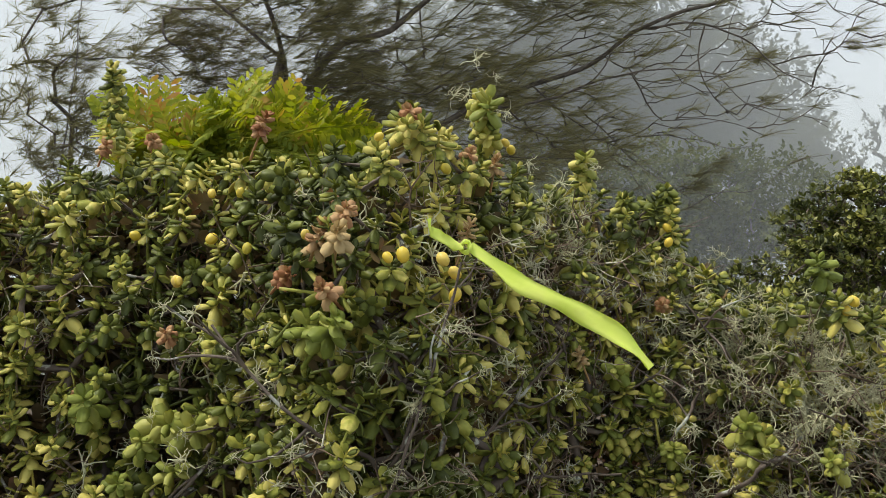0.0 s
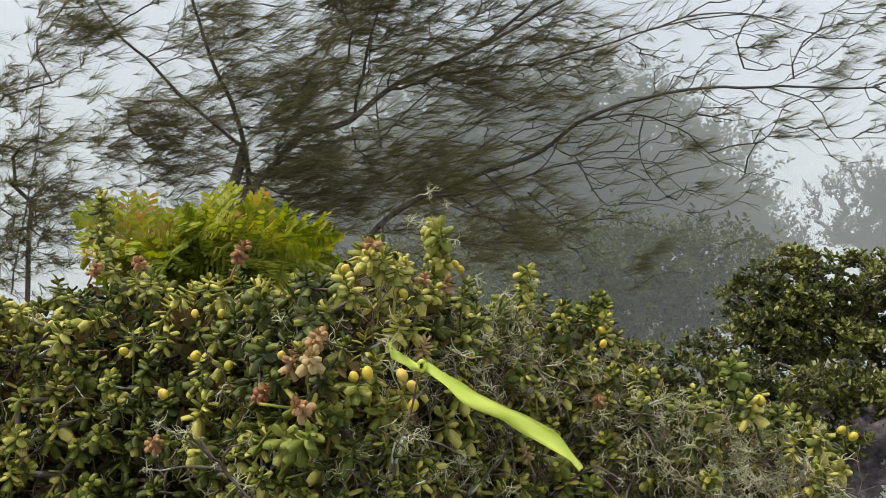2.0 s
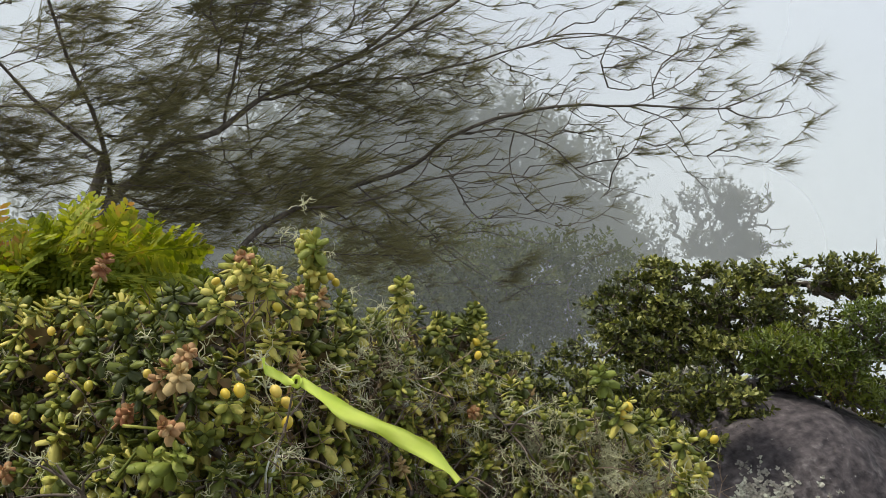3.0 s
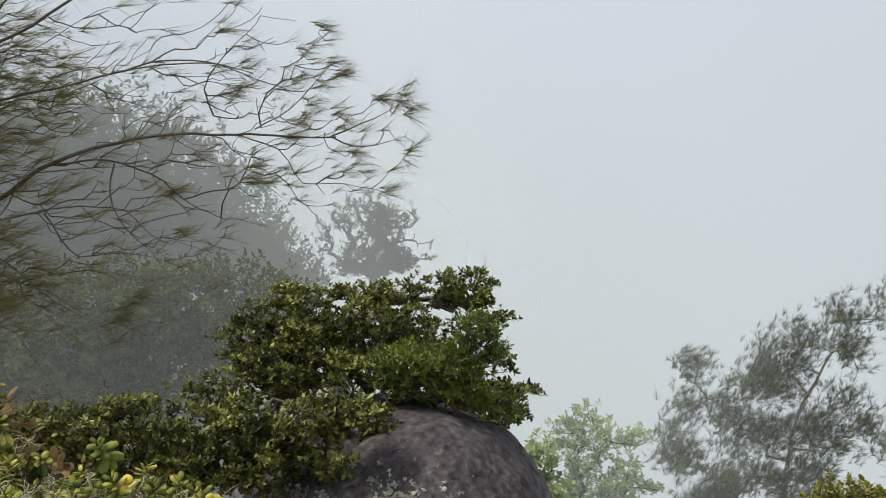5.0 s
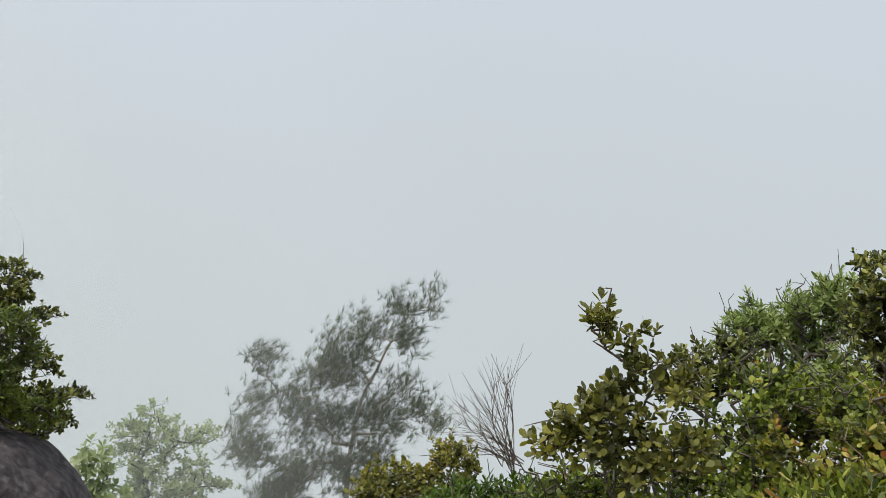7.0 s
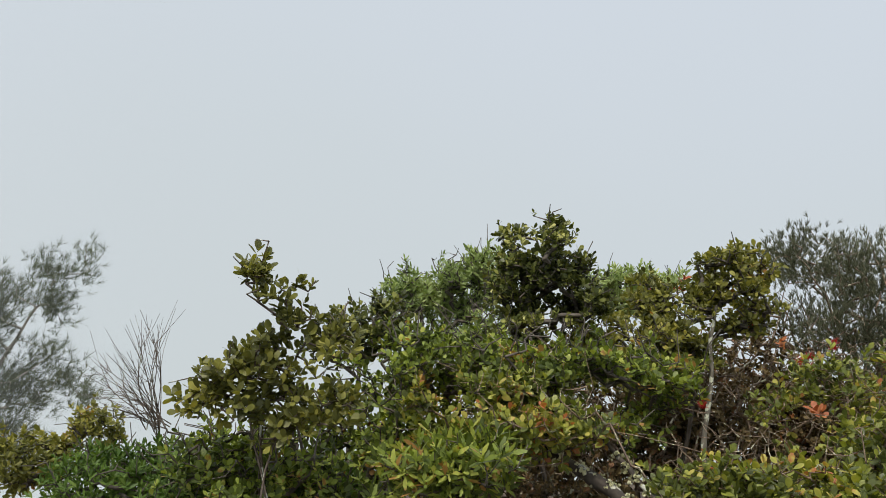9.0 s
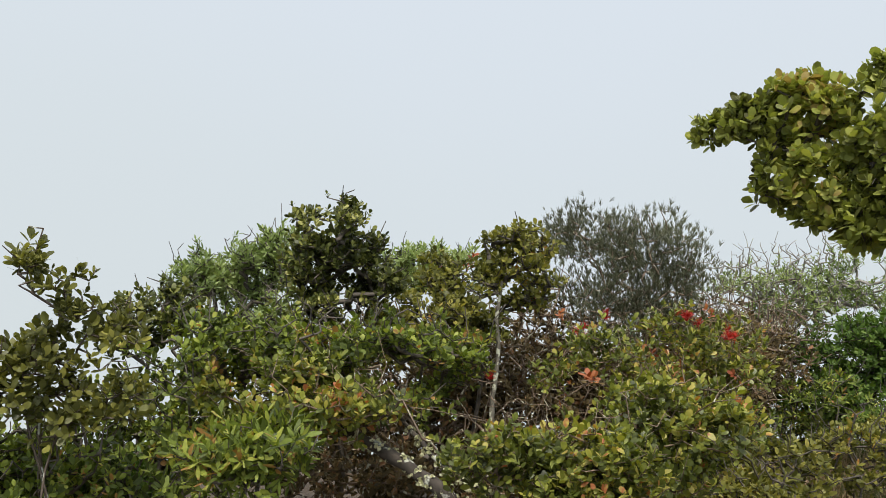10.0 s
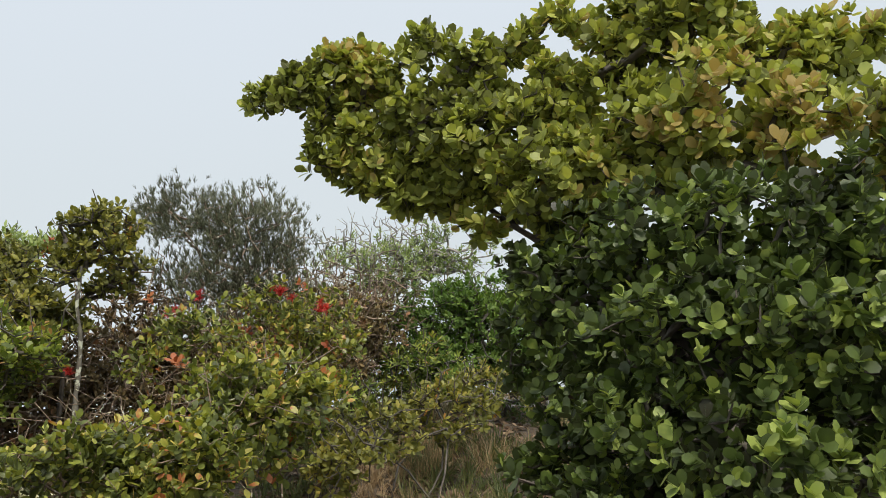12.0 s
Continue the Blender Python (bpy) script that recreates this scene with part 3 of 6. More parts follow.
LICHEN = [(0.376, 1.107, 1.513), (0.397, 1.080, 1.498), (0.416, 1.066, 1.522), (0.434, 1.042, 1.514), (0.447, 1.030, 1.529), (0.461, 0.996, 1.491), (0.385, 1.076, 1.457), (0.470, 0.979, 1.457), (0.491, 0.965, 1.430), (0.445, 0.986, 1.421), (0.462, 0.967, 1.410), (0.166, 1.139, 1.644), (0.181, 1.116, 1.589), (0.165, 1.118, 1.616), (-0.134, 0.843, 1.379), (-0.117, 0.825, 1.396), (0.003, 0.809, 1.376), (0.061, 0.887, 1.354), (0.114, 1.020, 1.570), (0.350, 1.136, 1.514), (0.494, 0.985, 1.496), (-0.197, 0.917, 1.427), (0.404, 1.048, 1.443), (0.435, 1.016, 1.459), (0.359, 1.104, 1.463), (0.446, 1.023, 1.511), (0.168, 1.135, 1.638), (0.171, 1.118, 1.608), (0.174, 1.100, 1.578), (0.144, 1.116, 1.653), (0.243, 1.148, 1.577), (0.256, 1.180, 1.608), (0.280, 1.153, 1.530), (0.324, 1.158, 1.516), (0.381, 1.100, 1.512), (0.410, 1.072, 1.527), (0.425, 1.047, 1.509), (0.445, 1.022, 1.515), (0.402, 1.067, 1.496), (0.457, 0.990, 1.471), (0.468, 0.979, 1.460), (0.215, 1.113, 1.532), (0.351, 1.141, 1.544), (0.124, 1.059, 1.610), (0.159, 1.147, 1.669), (0.500, 0.971, 1.471), (0.537, 0.960, 1.482), (-0.027, 0.821, 1.503), (-0.161, 0.885, 1.451), (-0.048, 0.809, 1.481), (0.042, 1.038, 1.755), (0.048, 1.046, 1.752), (0.037, 1.031, 1.752)]
TAPE = [(0.033, 0.818, 1.597), (0.056, 0.812, 1.581), (0.080, 0.806, 1.567), (0.102, 0.800, 1.560), (0.123, 0.793, 1.552), (0.143, 0.787, 1.543), (0.161, 0.781, 1.534), (0.177, 0.776, 1.521), (0.192, 0.770, 1.507)]
TAPE_KNOT = (0.029, 0.814, 1.596)
TAPE_TAIL = [(0.027, 0.809, 1.596), (0.014, 0.810, 1.600), (0.002, 0.810, 1.605), (-0.005, 0.810, 1.619)]
FERN_BASE = [(-0.401, 1.536, 1.582)]
FERN_TIPS = [(-0.557, 1.431, 1.782), (-0.513, 1.448, 1.756), (-0.436, 1.468, 1.784), (-0.398, 1.479, 1.808), (-0.334, 1.496, 1.784), (-0.260, 1.497, 1.833), (-0.207, 1.515, 1.818), (-0.154, 1.522, 1.793), (-0.136, 1.528, 1.725), (-0.178, 1.520, 1.740), (-0.322, 1.489, 1.846), (-0.480, 1.456, 1.729), (-0.279, 1.512, 1.739), (-0.537, 1.436, 1.703), (-0.350, 1.494, 1.742), (-0.221, 1.512, 1.766), (-0.163, 1.527, 1.701), (-0.408, 1.484, 1.725), (-0.446, 1.474, 1.701), (-0.295, 1.510, 1.707), (-0.234, 1.519, 1.703)]
LIMB_A = [(-0.224, 3.508, 1.522), (-0.044, 3.615, 1.875), (0.162, 3.598, 2.021), (0.389, 3.670, 2.136), (0.616, 3.623, 2.233), (0.793, 3.566, 2.379), (1.070, 3.478, 2.488), (1.479, 3.319, 2.522), (1.690, 3.219, 2.520), (1.840, 3.139, 2.515)]
LIMB_B = [(-0.790, 3.731, 1.713), (-0.521, 3.759, 2.110), (-0.394, 3.661, 2.235), (-0.196, 3.663, 2.310), (-0.050, 3.636, 2.455), (0.315, 3.580, 2.646), (0.481, 3.523, 2.792), (0.607, 3.446, 2.957)]
LIMB_C = [(0.793, 3.566, 2.379), (0.982, 3.516, 2.405), (1.174, 3.465, 2.351), (1.327, 3.433, 2.236), (1.439, 3.402, 2.179)]
LIMB_D = [(-0.664, 3.798, 2.177), (-0.780, 3.768, 2.249), (-0.889, 3.737, 2.334), (-0.983, 3.706, 2.418), (-1.089, 3.674, 2.518), (-1.192, 3.643, 2.603), (-1.261, 3.610, 2.673), (-1.324, 3.576, 2.803)]
LIMB_E = [(-0.641, 3.850, 2.014), (-0.666, 3.808, 2.178), (-0.712, 3.767, 2.323), (-0.789, 3.728, 2.483), (-0.853, 3.689, 2.639), (-0.930, 3.649, 2.839)]
LIMB_F = [(-0.186, 3.712, 2.343), (-0.167, 3.639, 2.514), (-0.140, 3.567, 2.667), (-0.071, 3.491, 2.864)]
LIMB_G = [(-0.050, 3.636, 2.455), (0.208, 3.618, 2.542), (0.547, 3.569, 2.602), (0.864, 3.481, 2.693), (1.172, 3.364, 2.783), (1.352, 3.294, 2.800), (1.513, 3.234, 2.765)]
LIMB_H = [(0.163, 3.498, 2.003), (0.441, 3.469, 2.061), (0.679, 3.421, 2.159), (0.858, 3.382, 2.194), (1.079, 3.312, 2.181)]
LIMB_I = [(0.380, 3.570, 2.118), (0.614, 3.557, 1.954), (0.806, 3.526, 1.870), (0.929, 3.494, 1.784)]
LIMB_J = [(0.315, 3.580, 2.646), (0.660, 3.474, 2.857), (0.954, 3.319, 3.088), (1.190, 3.172, 3.258)]
LIMB_K = [(1.479, 3.319, 2.522), (1.662, 3.258, 2.438), (1.715, 3.246, 2.340), (1.885, 3.156, 2.326), (1.986, 3.105, 2.300)]
LIMB_L = [(1.539, 3.289, 2.545), (1.657, 3.211, 2.619), (1.744, 3.123, 2.733), (1.811, 3.055, 2.846)]
LIMB_M = [(-2.507, 5.996, 1.347), (-2.466, 5.937, 1.616), (-2.407, 5.876, 1.882), (-2.335, 5.806, 2.481), (-2.305, 5.744, 2.881)]
SPRAYS = [
    [(1.422, 3.366, 2.179), (1.414, 3.310, 2.264), (1.501, 3.220, 2.355)],
    [(1.008, 3.473, 2.754), (1.160, 3.398, 2.803), (1.358, 3.310, 2.810), (1.536, 3.234, 2.747), (1.631, 3.184, 2.722), (1.674, 3.145, 2.825), (1.793, 3.076, 2.954)],
    [(1.567, 3.289, 2.555), (1.542, 3.267, 2.621), (1.573, 3.225, 2.688), (1.661, 3.165, 2.720), (1.748, 3.106, 2.757)],
    [(1.386, 3.350, 2.597), (1.341, 3.323, 2.708), (1.390, 3.263, 2.820), (1.503, 3.178, 2.956)],
    [(0.586, 3.668, 2.061), (0.724, 3.601, 1.943), (0.838, 3.543, 1.826), (0.960, 3.478, 1.754), (1.016, 3.435, 1.713)],
    [(0.785, 3.589, 2.189), (0.900, 3.525, 2.021), (1.026, 3.444, 2.034), (1.186, 3.355, 1.997)],
    [(1.026, 3.491, 2.391), (1.005, 3.471, 2.265), (1.067, 3.424, 2.119), (1.151, 3.366, 2.024)],
    [(-0.136, 3.876, 2.739), (-0.152, 3.844, 2.509), (-0.200, 3.822, 2.308)],
    [(-0.284, 3.914, 2.952), (-0.311, 3.891, 2.647), (-0.226, 3.826, 2.378)],
    [(-0.064, 3.885, 2.233), (-0.090, 3.848, 2.517), (0.094, 3.746, 2.685), (0.311, 3.635, 2.805), (0.458, 3.548, 2.920)],
    [(-0.088, 3.892, 2.256), (0.171, 3.756, 2.526), (0.412, 3.636, 2.648), (0.757, 3.475, 2.844), (0.967, 3.365, 2.985)],
    [(0.008, 3.865, 2.163), (0.384, 3.692, 2.365), (0.687, 3.545, 2.562), (0.987, 3.401, 2.733), (1.120, 3.322, 2.825)],
    [(0.121, 3.823, 2.191), (0.459, 3.674, 2.247), (0.789, 3.524, 2.346), (1.074, 3.396, 2.368), (1.220, 3.315, 2.404)],
    [(1.843, 3.194, 2.528), (1.938, 3.122, 2.573), (2.041, 3.047, 2.628), (2.086, 2.992, 2.669)],
    [(1.843, 3.194, 2.528), (1.920, 3.135, 2.476), (2.015, 3.066, 2.480), (2.094, 3.000, 2.516)],
]
NEEDLE_MASS = [(-0.518, 3.714, 2.361, 0.350, 0.250, 0.280), (-1.292, 3.486, 2.544, 0.150, 0.120, 0.130), (0.310, 3.607, 2.485, 0.220, 0.180, 0.150), (0.612, 3.595, 2.384, 0.220, 0.180, 0.150), (-0.187, 3.661, 2.721, 0.400, 0.300, 0.200), (-0.806, 3.699, 2.674, 0.230, 0.190, 0.180), (-0.350, 3.878, 2.072, 0.410, 0.330, 0.210), (0.200, 3.679, 2.091, 0.440, 0.350, 0.150), (0.635, 3.521, 2.666, 0.320, 0.260, 0.200), (-1.085, 4.031, 2.239, 0.360, 0.290, 0.280), (0.497, 3.565, 1.861, 0.360, 0.290, 0.140), (-0.013, 3.486, 2.969, 0.740, 0.400, 0.200)]
TUFTS = [(2.150, 3.060, 2.640), (2.120, 3.060, 2.710), (2.040, 3.110, 2.690), (1.890, 3.160, 2.790), (1.780, 3.140, 2.980), (1.730, 3.200, 2.890), (1.720, 3.240, 2.780), (2.160, 3.100, 2.460), (2.090, 3.170, 2.300), (1.990, 3.210, 2.390), (1.950, 3.210, 2.470), (1.870, 3.210, 2.630), (1.750, 3.280, 2.600), (1.690, 3.320, 2.530), (1.580, 3.390, 2.410), (1.560, 3.410, 2.340), (1.460, 3.370, 2.680), (1.260, 3.510, 2.280), (1.220, 3.520, 2.300), (1.300, 3.520, 2.130), (1.500, 3.320, 2.810), (1.400, 3.300, 2.950), (1.770, 3.250, 2.670), (1.069, 3.462, 1.815), (1.115, 3.443, 1.855), (1.034, 3.478, 1.756)]
LEFT_CAS = [(-2.515, 5.871, 2.364, 0.263, 0.208, 0.169), (-2.319, 5.868, 1.964, 0.338, 0.268, 0.225), (-2.410, 5.882, 1.657, 0.300, 0.238, 0.225), (-2.820, 5.897, 2.155, 0.338, 0.268, 0.300), (-2.224, 5.828, 3.323, 0.225, 0.178, 0.113), (-2.369, 5.846, 2.975, 0.083, 0.065, 0.113), (-2.116, 5.833, 2.842, 0.113, 0.089, 0.083), (-2.557, 5.866, 2.699, 0.150, 0.119, 0.150), (-1.939, 5.831, 2.440, 0.094, 0.074, 0.113)]
MIST_MASS = [(5.74, 19.95, 4.65, 2.31, 1.85, 1.63), (4.11, 20.28, 4.93, 2.58, 2.06, 2.17), (7.36, 19.53, 3.94, 1.36, 1.09, 1.36), (1.76, 20.69, 4.20, 3.26, 2.61, 2.72), (7.71, 18.40, 3.11, 1.16, 0.93, 0.65), (4.86, 13.32, 2.01, 1.56, 1.25, 0.69), (3.51, 13.71, 1.78, 1.56, 1.25, 0.92), (1.57, 13.82, 1.43, 2.26, 1.81, 1.00), (1.56, 20.84, 2.76, 4.07, 3.26, 1.77), (-2.37, 20.79, 1.54, 4.07, 3.26, 1.77)]
MIST_TREE = [(9.730, 17.500, 4.130, 0.897, 0.620, 0.580), (10.360, 17.150, 4.140, 0.598, 0.410, 0.390), (10.610, 17.100, 3.330, 0.667, 0.470, 0.360), (9.660, 17.630, 3.260, 0.897, 0.620, 0.520), (9.110, 17.850, 3.750, 0.598, 0.410, 0.520), (10.090, 17.420, 3.020, 0.897, 0.620, 0.260)]
BOULDER_SHRUB = [(2.310, 4.781, 1.842, 0.231, 0.173, 0.112), (2.146, 4.790, 1.765, 0.146, 0.109, 0.113), (2.712, 4.714, 1.894, 0.240, 0.180, 0.096), (2.978, 4.565, 1.912, 0.208, 0.156, 0.090), (3.222, 4.372, 1.921, 0.228, 0.171, 0.118), (3.374, 4.258, 1.849, 0.125, 0.093, 0.090), (3.461, 4.199, 1.744, 0.069, 0.052, 0.062), (2.703, 4.482, 1.712, 0.264, 0.198, 0.139), (2.924, 4.311, 1.675, 0.148, 0.111, 0.148), (2.403, 4.597, 1.653, 0.259, 0.194, 0.129), (2.089, 4.723, 1.597, 0.158, 0.119, 0.120), (1.913, 4.620, 1.453, 0.122, 0.091, 0.106), (2.154, 4.555, 1.474, 0.217, 0.163, 0.109), (3.479, 4.042, 1.218, 0.128, 0.096, 0.101), (3.291, 4.057, 1.273, 0.125, 0.094, 0.079), (3.342, 4.029, 1.141, 0.112, 0.084, 0.053), (2.463, 4.501, 1.490, 0.192, 0.154, 0.090), (2.652, 4.353, 1.473, 0.192, 0.154, 0.109), (2.718, 4.122, 1.330, 0.112, 0.089, 0.062), (2.310, 4.388, 1.259, 0.111, 0.077, 0.061), (2.384, 4.267, 1.241, 0.122, 0.085, 0.055), (2.488, 4.208, 1.268, 0.104, 0.073, 0.055), (2.268, 4.478, 1.333, 0.081, 0.056, 0.056), (2.489, 4.484, 1.445, 0.128, 0.090, 0.045), (2.287, 4.233, 1.325, 0.078, 0.054, 0.036), (2.404, 4.140, 1.332, 0.072, 0.050, 0.036), (2.415, 4.228, 1.392, 0.061, 0.043, 0.030)]
BOULDER_FILL = [(2.369, 5.272, 1.562, 0.285, 0.114, 0.196), (2.748, 5.101, 1.552, 0.398, 0.159, 0.217), (3.166, 4.892, 1.615, 0.405, 0.162, 0.221), (3.456, 4.666, 1.572, 0.258, 0.103, 0.221), (3.577, 4.460, 1.391, 0.181, 0.072, 0.181), (2.105, 5.121, 1.306, 0.336, 0.135, 0.135), (2.629, 5.093, 1.273, 0.427, 0.171, 0.142)]
YELLOW_SHRUB = [(2.712, 4.049, 1.481, 0.169, 0.135, 0.123), (2.881, 3.916, 1.477, 0.169, 0.135, 0.111), (3.000, 3.818, 1.512, 0.129, 0.103, 0.111), (3.018, 3.788, 1.683, 0.117, 0.093, 0.086), (3.089, 3.741, 1.580, 0.061, 0.049, 0.068), (2.921, 3.895, 1.360, 0.154, 0.123, 0.055), (2.642, 4.111, 1.406, 0.092, 0.074, 0.092), (2.842, 4.087, 1.343, 0.173, 0.138, 0.069), (3.040, 3.934, 1.301, 0.144, 0.115, 0.063), (3.189, 3.821, 1.242, 0.125, 0.100, 0.063)]
FRONT_LEFT_SHRUB = [(1.352, 4.445, 1.239, 0.231, 0.185, 0.109), (1.565, 4.277, 1.235, 0.231, 0.185, 0.109), (1.798, 4.090, 1.257, 0.177, 0.141, 0.098), (2.033, 3.906, 1.234, 0.177, 0.141, 0.098), (2.245, 3.733, 1.292, 0.136, 0.109, 0.071), (2.342, 3.662, 1.228, 0.054, 0.043, 0.076), (1.657, 4.223, 1.025, 0.285, 0.228, 0.114), (1.913, 4.021, 1.020, 0.231, 0.185, 0.125), (1.359, 4.461, 1.003, 0.231, 0.185, 0.125), (2.145, 3.833, 1.069, 0.122, 0.098, 0.125), (1.140, 4.615, 1.211, 0.217, 0.174, 0.136), (0.885, 4.819, 1.189, 0.244, 0.196, 0.136), (0.630, 5.023, 1.167, 0.244, 0.196, 0.136), (2.294, 4.080, 1.262, 0.160, 0.128, 0.047), (2.179, 4.168, 1.293, 0.073, 0.058, 0.035)]
FRONT_LEFT_FILL = [(1.460, 4.889, 1.038, 0.416, 0.167, 0.178), (1.857, 4.576, 1.030, 0.416, 0.167, 0.178), (2.230, 4.281, 1.022, 0.327, 0.131, 0.164), (2.389, 4.016, 1.150, 0.175, 0.070, 0.116), (1.040, 5.221, 1.046, 0.416, 0.167, 0.178)]
BOULDER_MIDDLE = (2.79, 4.32, 0.31)
SMALL_ROCK = [(2.368, 4.274, 1.332)]
PALE_TREE = [(7.751, 8.190, 0.013, 0.356, 0.285, 0.320), (8.086, 7.926, 0.006, 0.320, 0.256, 0.285), (8.293, 7.749, 0.144, 0.185, 0.148, 0.228), (7.648, 8.297, -0.269, 0.256, 0.205, 0.256), (8.211, 7.866, -0.422, 0.370, 0.296, 0.256), (7.735, 8.158, 0.488, 0.114, 0.091, 0.185), (7.585, 8.295, 0.300, 0.156, 0.125, 0.156), (7.889, 8.125, -0.465, 0.498, 0.398, 0.199), (7.964, 7.993, 0.313, 0.242, 0.193, 0.142)]
PALE_LOW = [(5.086, 5.777, 0.518, 0.126, 0.101, 0.165), (5.181, 5.723, 0.289, 0.165, 0.132, 0.165), (5.036, 5.836, 0.301, 0.116, 0.093, 0.146)]
FAR_SPINE = [(10.854, 7.537, -1.137), (10.861, 7.459, -0.462), (10.887, 7.371, 0.072), (10.946, 7.254, 0.440), (11.064, 7.054, 0.845), (11.165, 6.887, 1.168)]
FAR_CAS = [(10.059, 8.397, 0.948, 0.215, 0.172, 0.298), (10.177, 8.217, 1.164, 0.083, 0.066, 0.166), (9.998, 8.532, 0.416, 0.190, 0.152, 0.232), (9.899, 8.702, 0.051, 0.182, 0.146, 0.281), (10.018, 8.581, -0.327, 0.331, 0.265, 0.248), (10.343, 8.063, 0.477, 0.223, 0.179, 0.298), (10.439, 7.962, 0.183, 0.298, 0.238, 0.298), (10.592, 7.699, 0.750, 0.215, 0.172, 0.364), (10.735, 7.466, 1.154, 0.298, 0.238, 0.331), (10.965, 7.148, 1.246, 0.364, 0.291, 0.298), (10.839, 7.365, 0.776, 0.331, 0.265, 0.281), (11.277, 6.693, 1.590, 0.215, 0.172, 0.248), (11.511, 6.366, 1.707, 0.132, 0.106, 0.281), (11.338, 6.655, 1.157, 0.215, 0.172, 0.215), (11.256, 6.831, 0.503, 0.248, 0.199, 0.182), (11.055, 7.146, 0.062, 0.430, 0.344, 0.331), (11.434, 6.611, 0.310, 0.141, 0.113, 0.215), (11.565, 6.465, 0.006, 0.248, 0.199, 0.132), (10.710, 7.614, 0.026, 0.348, 0.278, 0.348), (10.476, 7.979, -0.479, 0.348, 0.278, 0.298), (10.277, 8.279, -0.796, 0.364, 0.291, 0.248), (10.729, 7.662, -0.717, 0.364, 0.291, 0.331), (11.011, 7.263, -0.512, 0.348, 0.278, 0.298), (10.184, 8.428, -1.038, 0.414, 0.331, 0.166)]
LOW_A = [(4.290, 2.420, 0.750, 0.230, 0.190, 0.120), (4.450, 2.180, 0.850, 0.140, 0.110, 0.160)]
DEAD_TWIGS = [(3.479, 1.359, 1.145), (3.340, 1.528, 1.330), (3.359, 1.507, 1.277), (3.386, 1.460, 1.383), (3.400, 1.436, 1.434), (3.451, 1.364, 1.466), (3.432, 1.401, 1.363), (3.377, 1.488, 1.233), (3.414, 1.444, 1.179)]
S1 = [(2.766, 0.733, 1.675, 0.041, 0.033, 0.031), (2.787, 0.595, 1.653, 0.038, 0.030, 0.028), (2.777, 0.667, 1.601, 0.066, 0.053, 0.047), (2.761, 0.787, 1.568, 0.047, 0.038, 0.041), (2.757, 0.824, 1.521, 0.059, 0.048, 0.047), (2.752, 0.864, 1.466, 0.056, 0.045, 0.044), (2.777, 0.689, 1.511, 0.078, 0.063, 0.053), (2.746, 0.919, 1.403, 0.053, 0.043, 0.047), (2.761, 0.814, 1.405, 0.069, 0.055, 0.050), (2.774, 0.718, 1.424, 0.069, 0.055, 0.050), (2.789, 0.602, 1.511, 0.069, 0.055, 0.053), (2.742, 0.957, 1.329, 0.041, 0.033, 0.044), (2.756, 0.864, 1.317, 0.069, 0.055, 0.050), (2.772, 0.754, 1.318, 0.075, 0.060, 0.053), (2.787, 0.641, 1.359, 0.072, 0.058, 0.053), (2.799, 0.556, 1.386, 0.066, 0.053, 0.050), (2.786, 0.667, 1.253, 0.075, 0.060, 0.053), (2.806, 0.524, 1.286, 0.072, 0.058, 0.053), (2.805, 0.501, 1.472, 0.053, 0.043, 0.044)]
S2 = [(3.70, 0.61, 1.46, 0.15, 0.12, 0.11), (3.67, 0.71, 1.37, 0.12, 0.10, 0.10)]
S2B = [(4.95, 0.44, 1.56, 0.27, 0.21, 0.13), (4.92, 0.67, 1.53, 0.18, 0.14, 0.07), (4.85, 0.37, 1.36, 0.23, 0.19, 0.17), (4.84, 0.57, 1.62, 0.16, 0.13, 0.11), (4.71, 0.69, 1.49, 0.14, 0.11, 0.14), (4.87, 0.28, 1.68, 0.13, 0.10, 0.10)]
S3 = [(3.890, -0.010, 1.780, 0.170, 0.140, 0.120), (3.880, 0.090, 1.640, 0.110, 0.090, 0.090), (3.890, -0.060, 1.570, 0.200, 0.160, 0.160), (3.870, 0.060, 1.440, 0.160, 0.130, 0.140)]
S3B = [(4.98, -0.42, 1.56, 0.22, 0.18, 0.12), (4.96, -0.62, 1.53, 0.18, 0.14, 0.12)]
S4 = [(4.04, -0.73, 1.67, 0.20, 0.16, 0.09), (4.06, -0.55, 1.50, 0.22, 0.17, 0.17), (4.03, -0.80, 1.55, 0.14, 0.11, 0.14), (3.96, -0.40, 1.36, 0.26, 0.20, 0.16)]
GREY = [(4.65, -1.22, 1.74, 0.26, 0.20, 0.17), (4.57, -1.49, 1.68, 0.28, 0.23, 0.17), (4.51, -1.68, 1.58, 0.20, 0.16, 0.17), (4.60, -1.39, 1.44, 0.40, 0.32, 0.17)]
LOW_B = [(3.430, 0.330, 1.280, 0.340, 0.270, 0.160), (3.360, 0.010, 1.270, 0.250, 0.200, 0.140), (3.370, 0.550, 1.050, 0.260, 0.210, 0.160), (3.450, -0.260, 1.230, 0.300, 0.240, 0.160), (3.080, 0.750, 1.000, 0.340, 0.270, 0.150)]
LOW_C = [(2.76, 0.17, 1.17, 0.19, 0.15, 0.11), (2.96, 0.33, 1.02, 0.16, 0.13, 0.10)]
LOW_D = [(3.37, 1.32, 0.93, 0.24, 0.19, 0.12), (3.28, 1.49, 0.93, 0.20, 0.16, 0.11), (3.20, 0.96, 0.96, 0.26, 0.21, 0.10), (3.18, 0.66, 0.94, 0.17, 0.14, 0.08)]
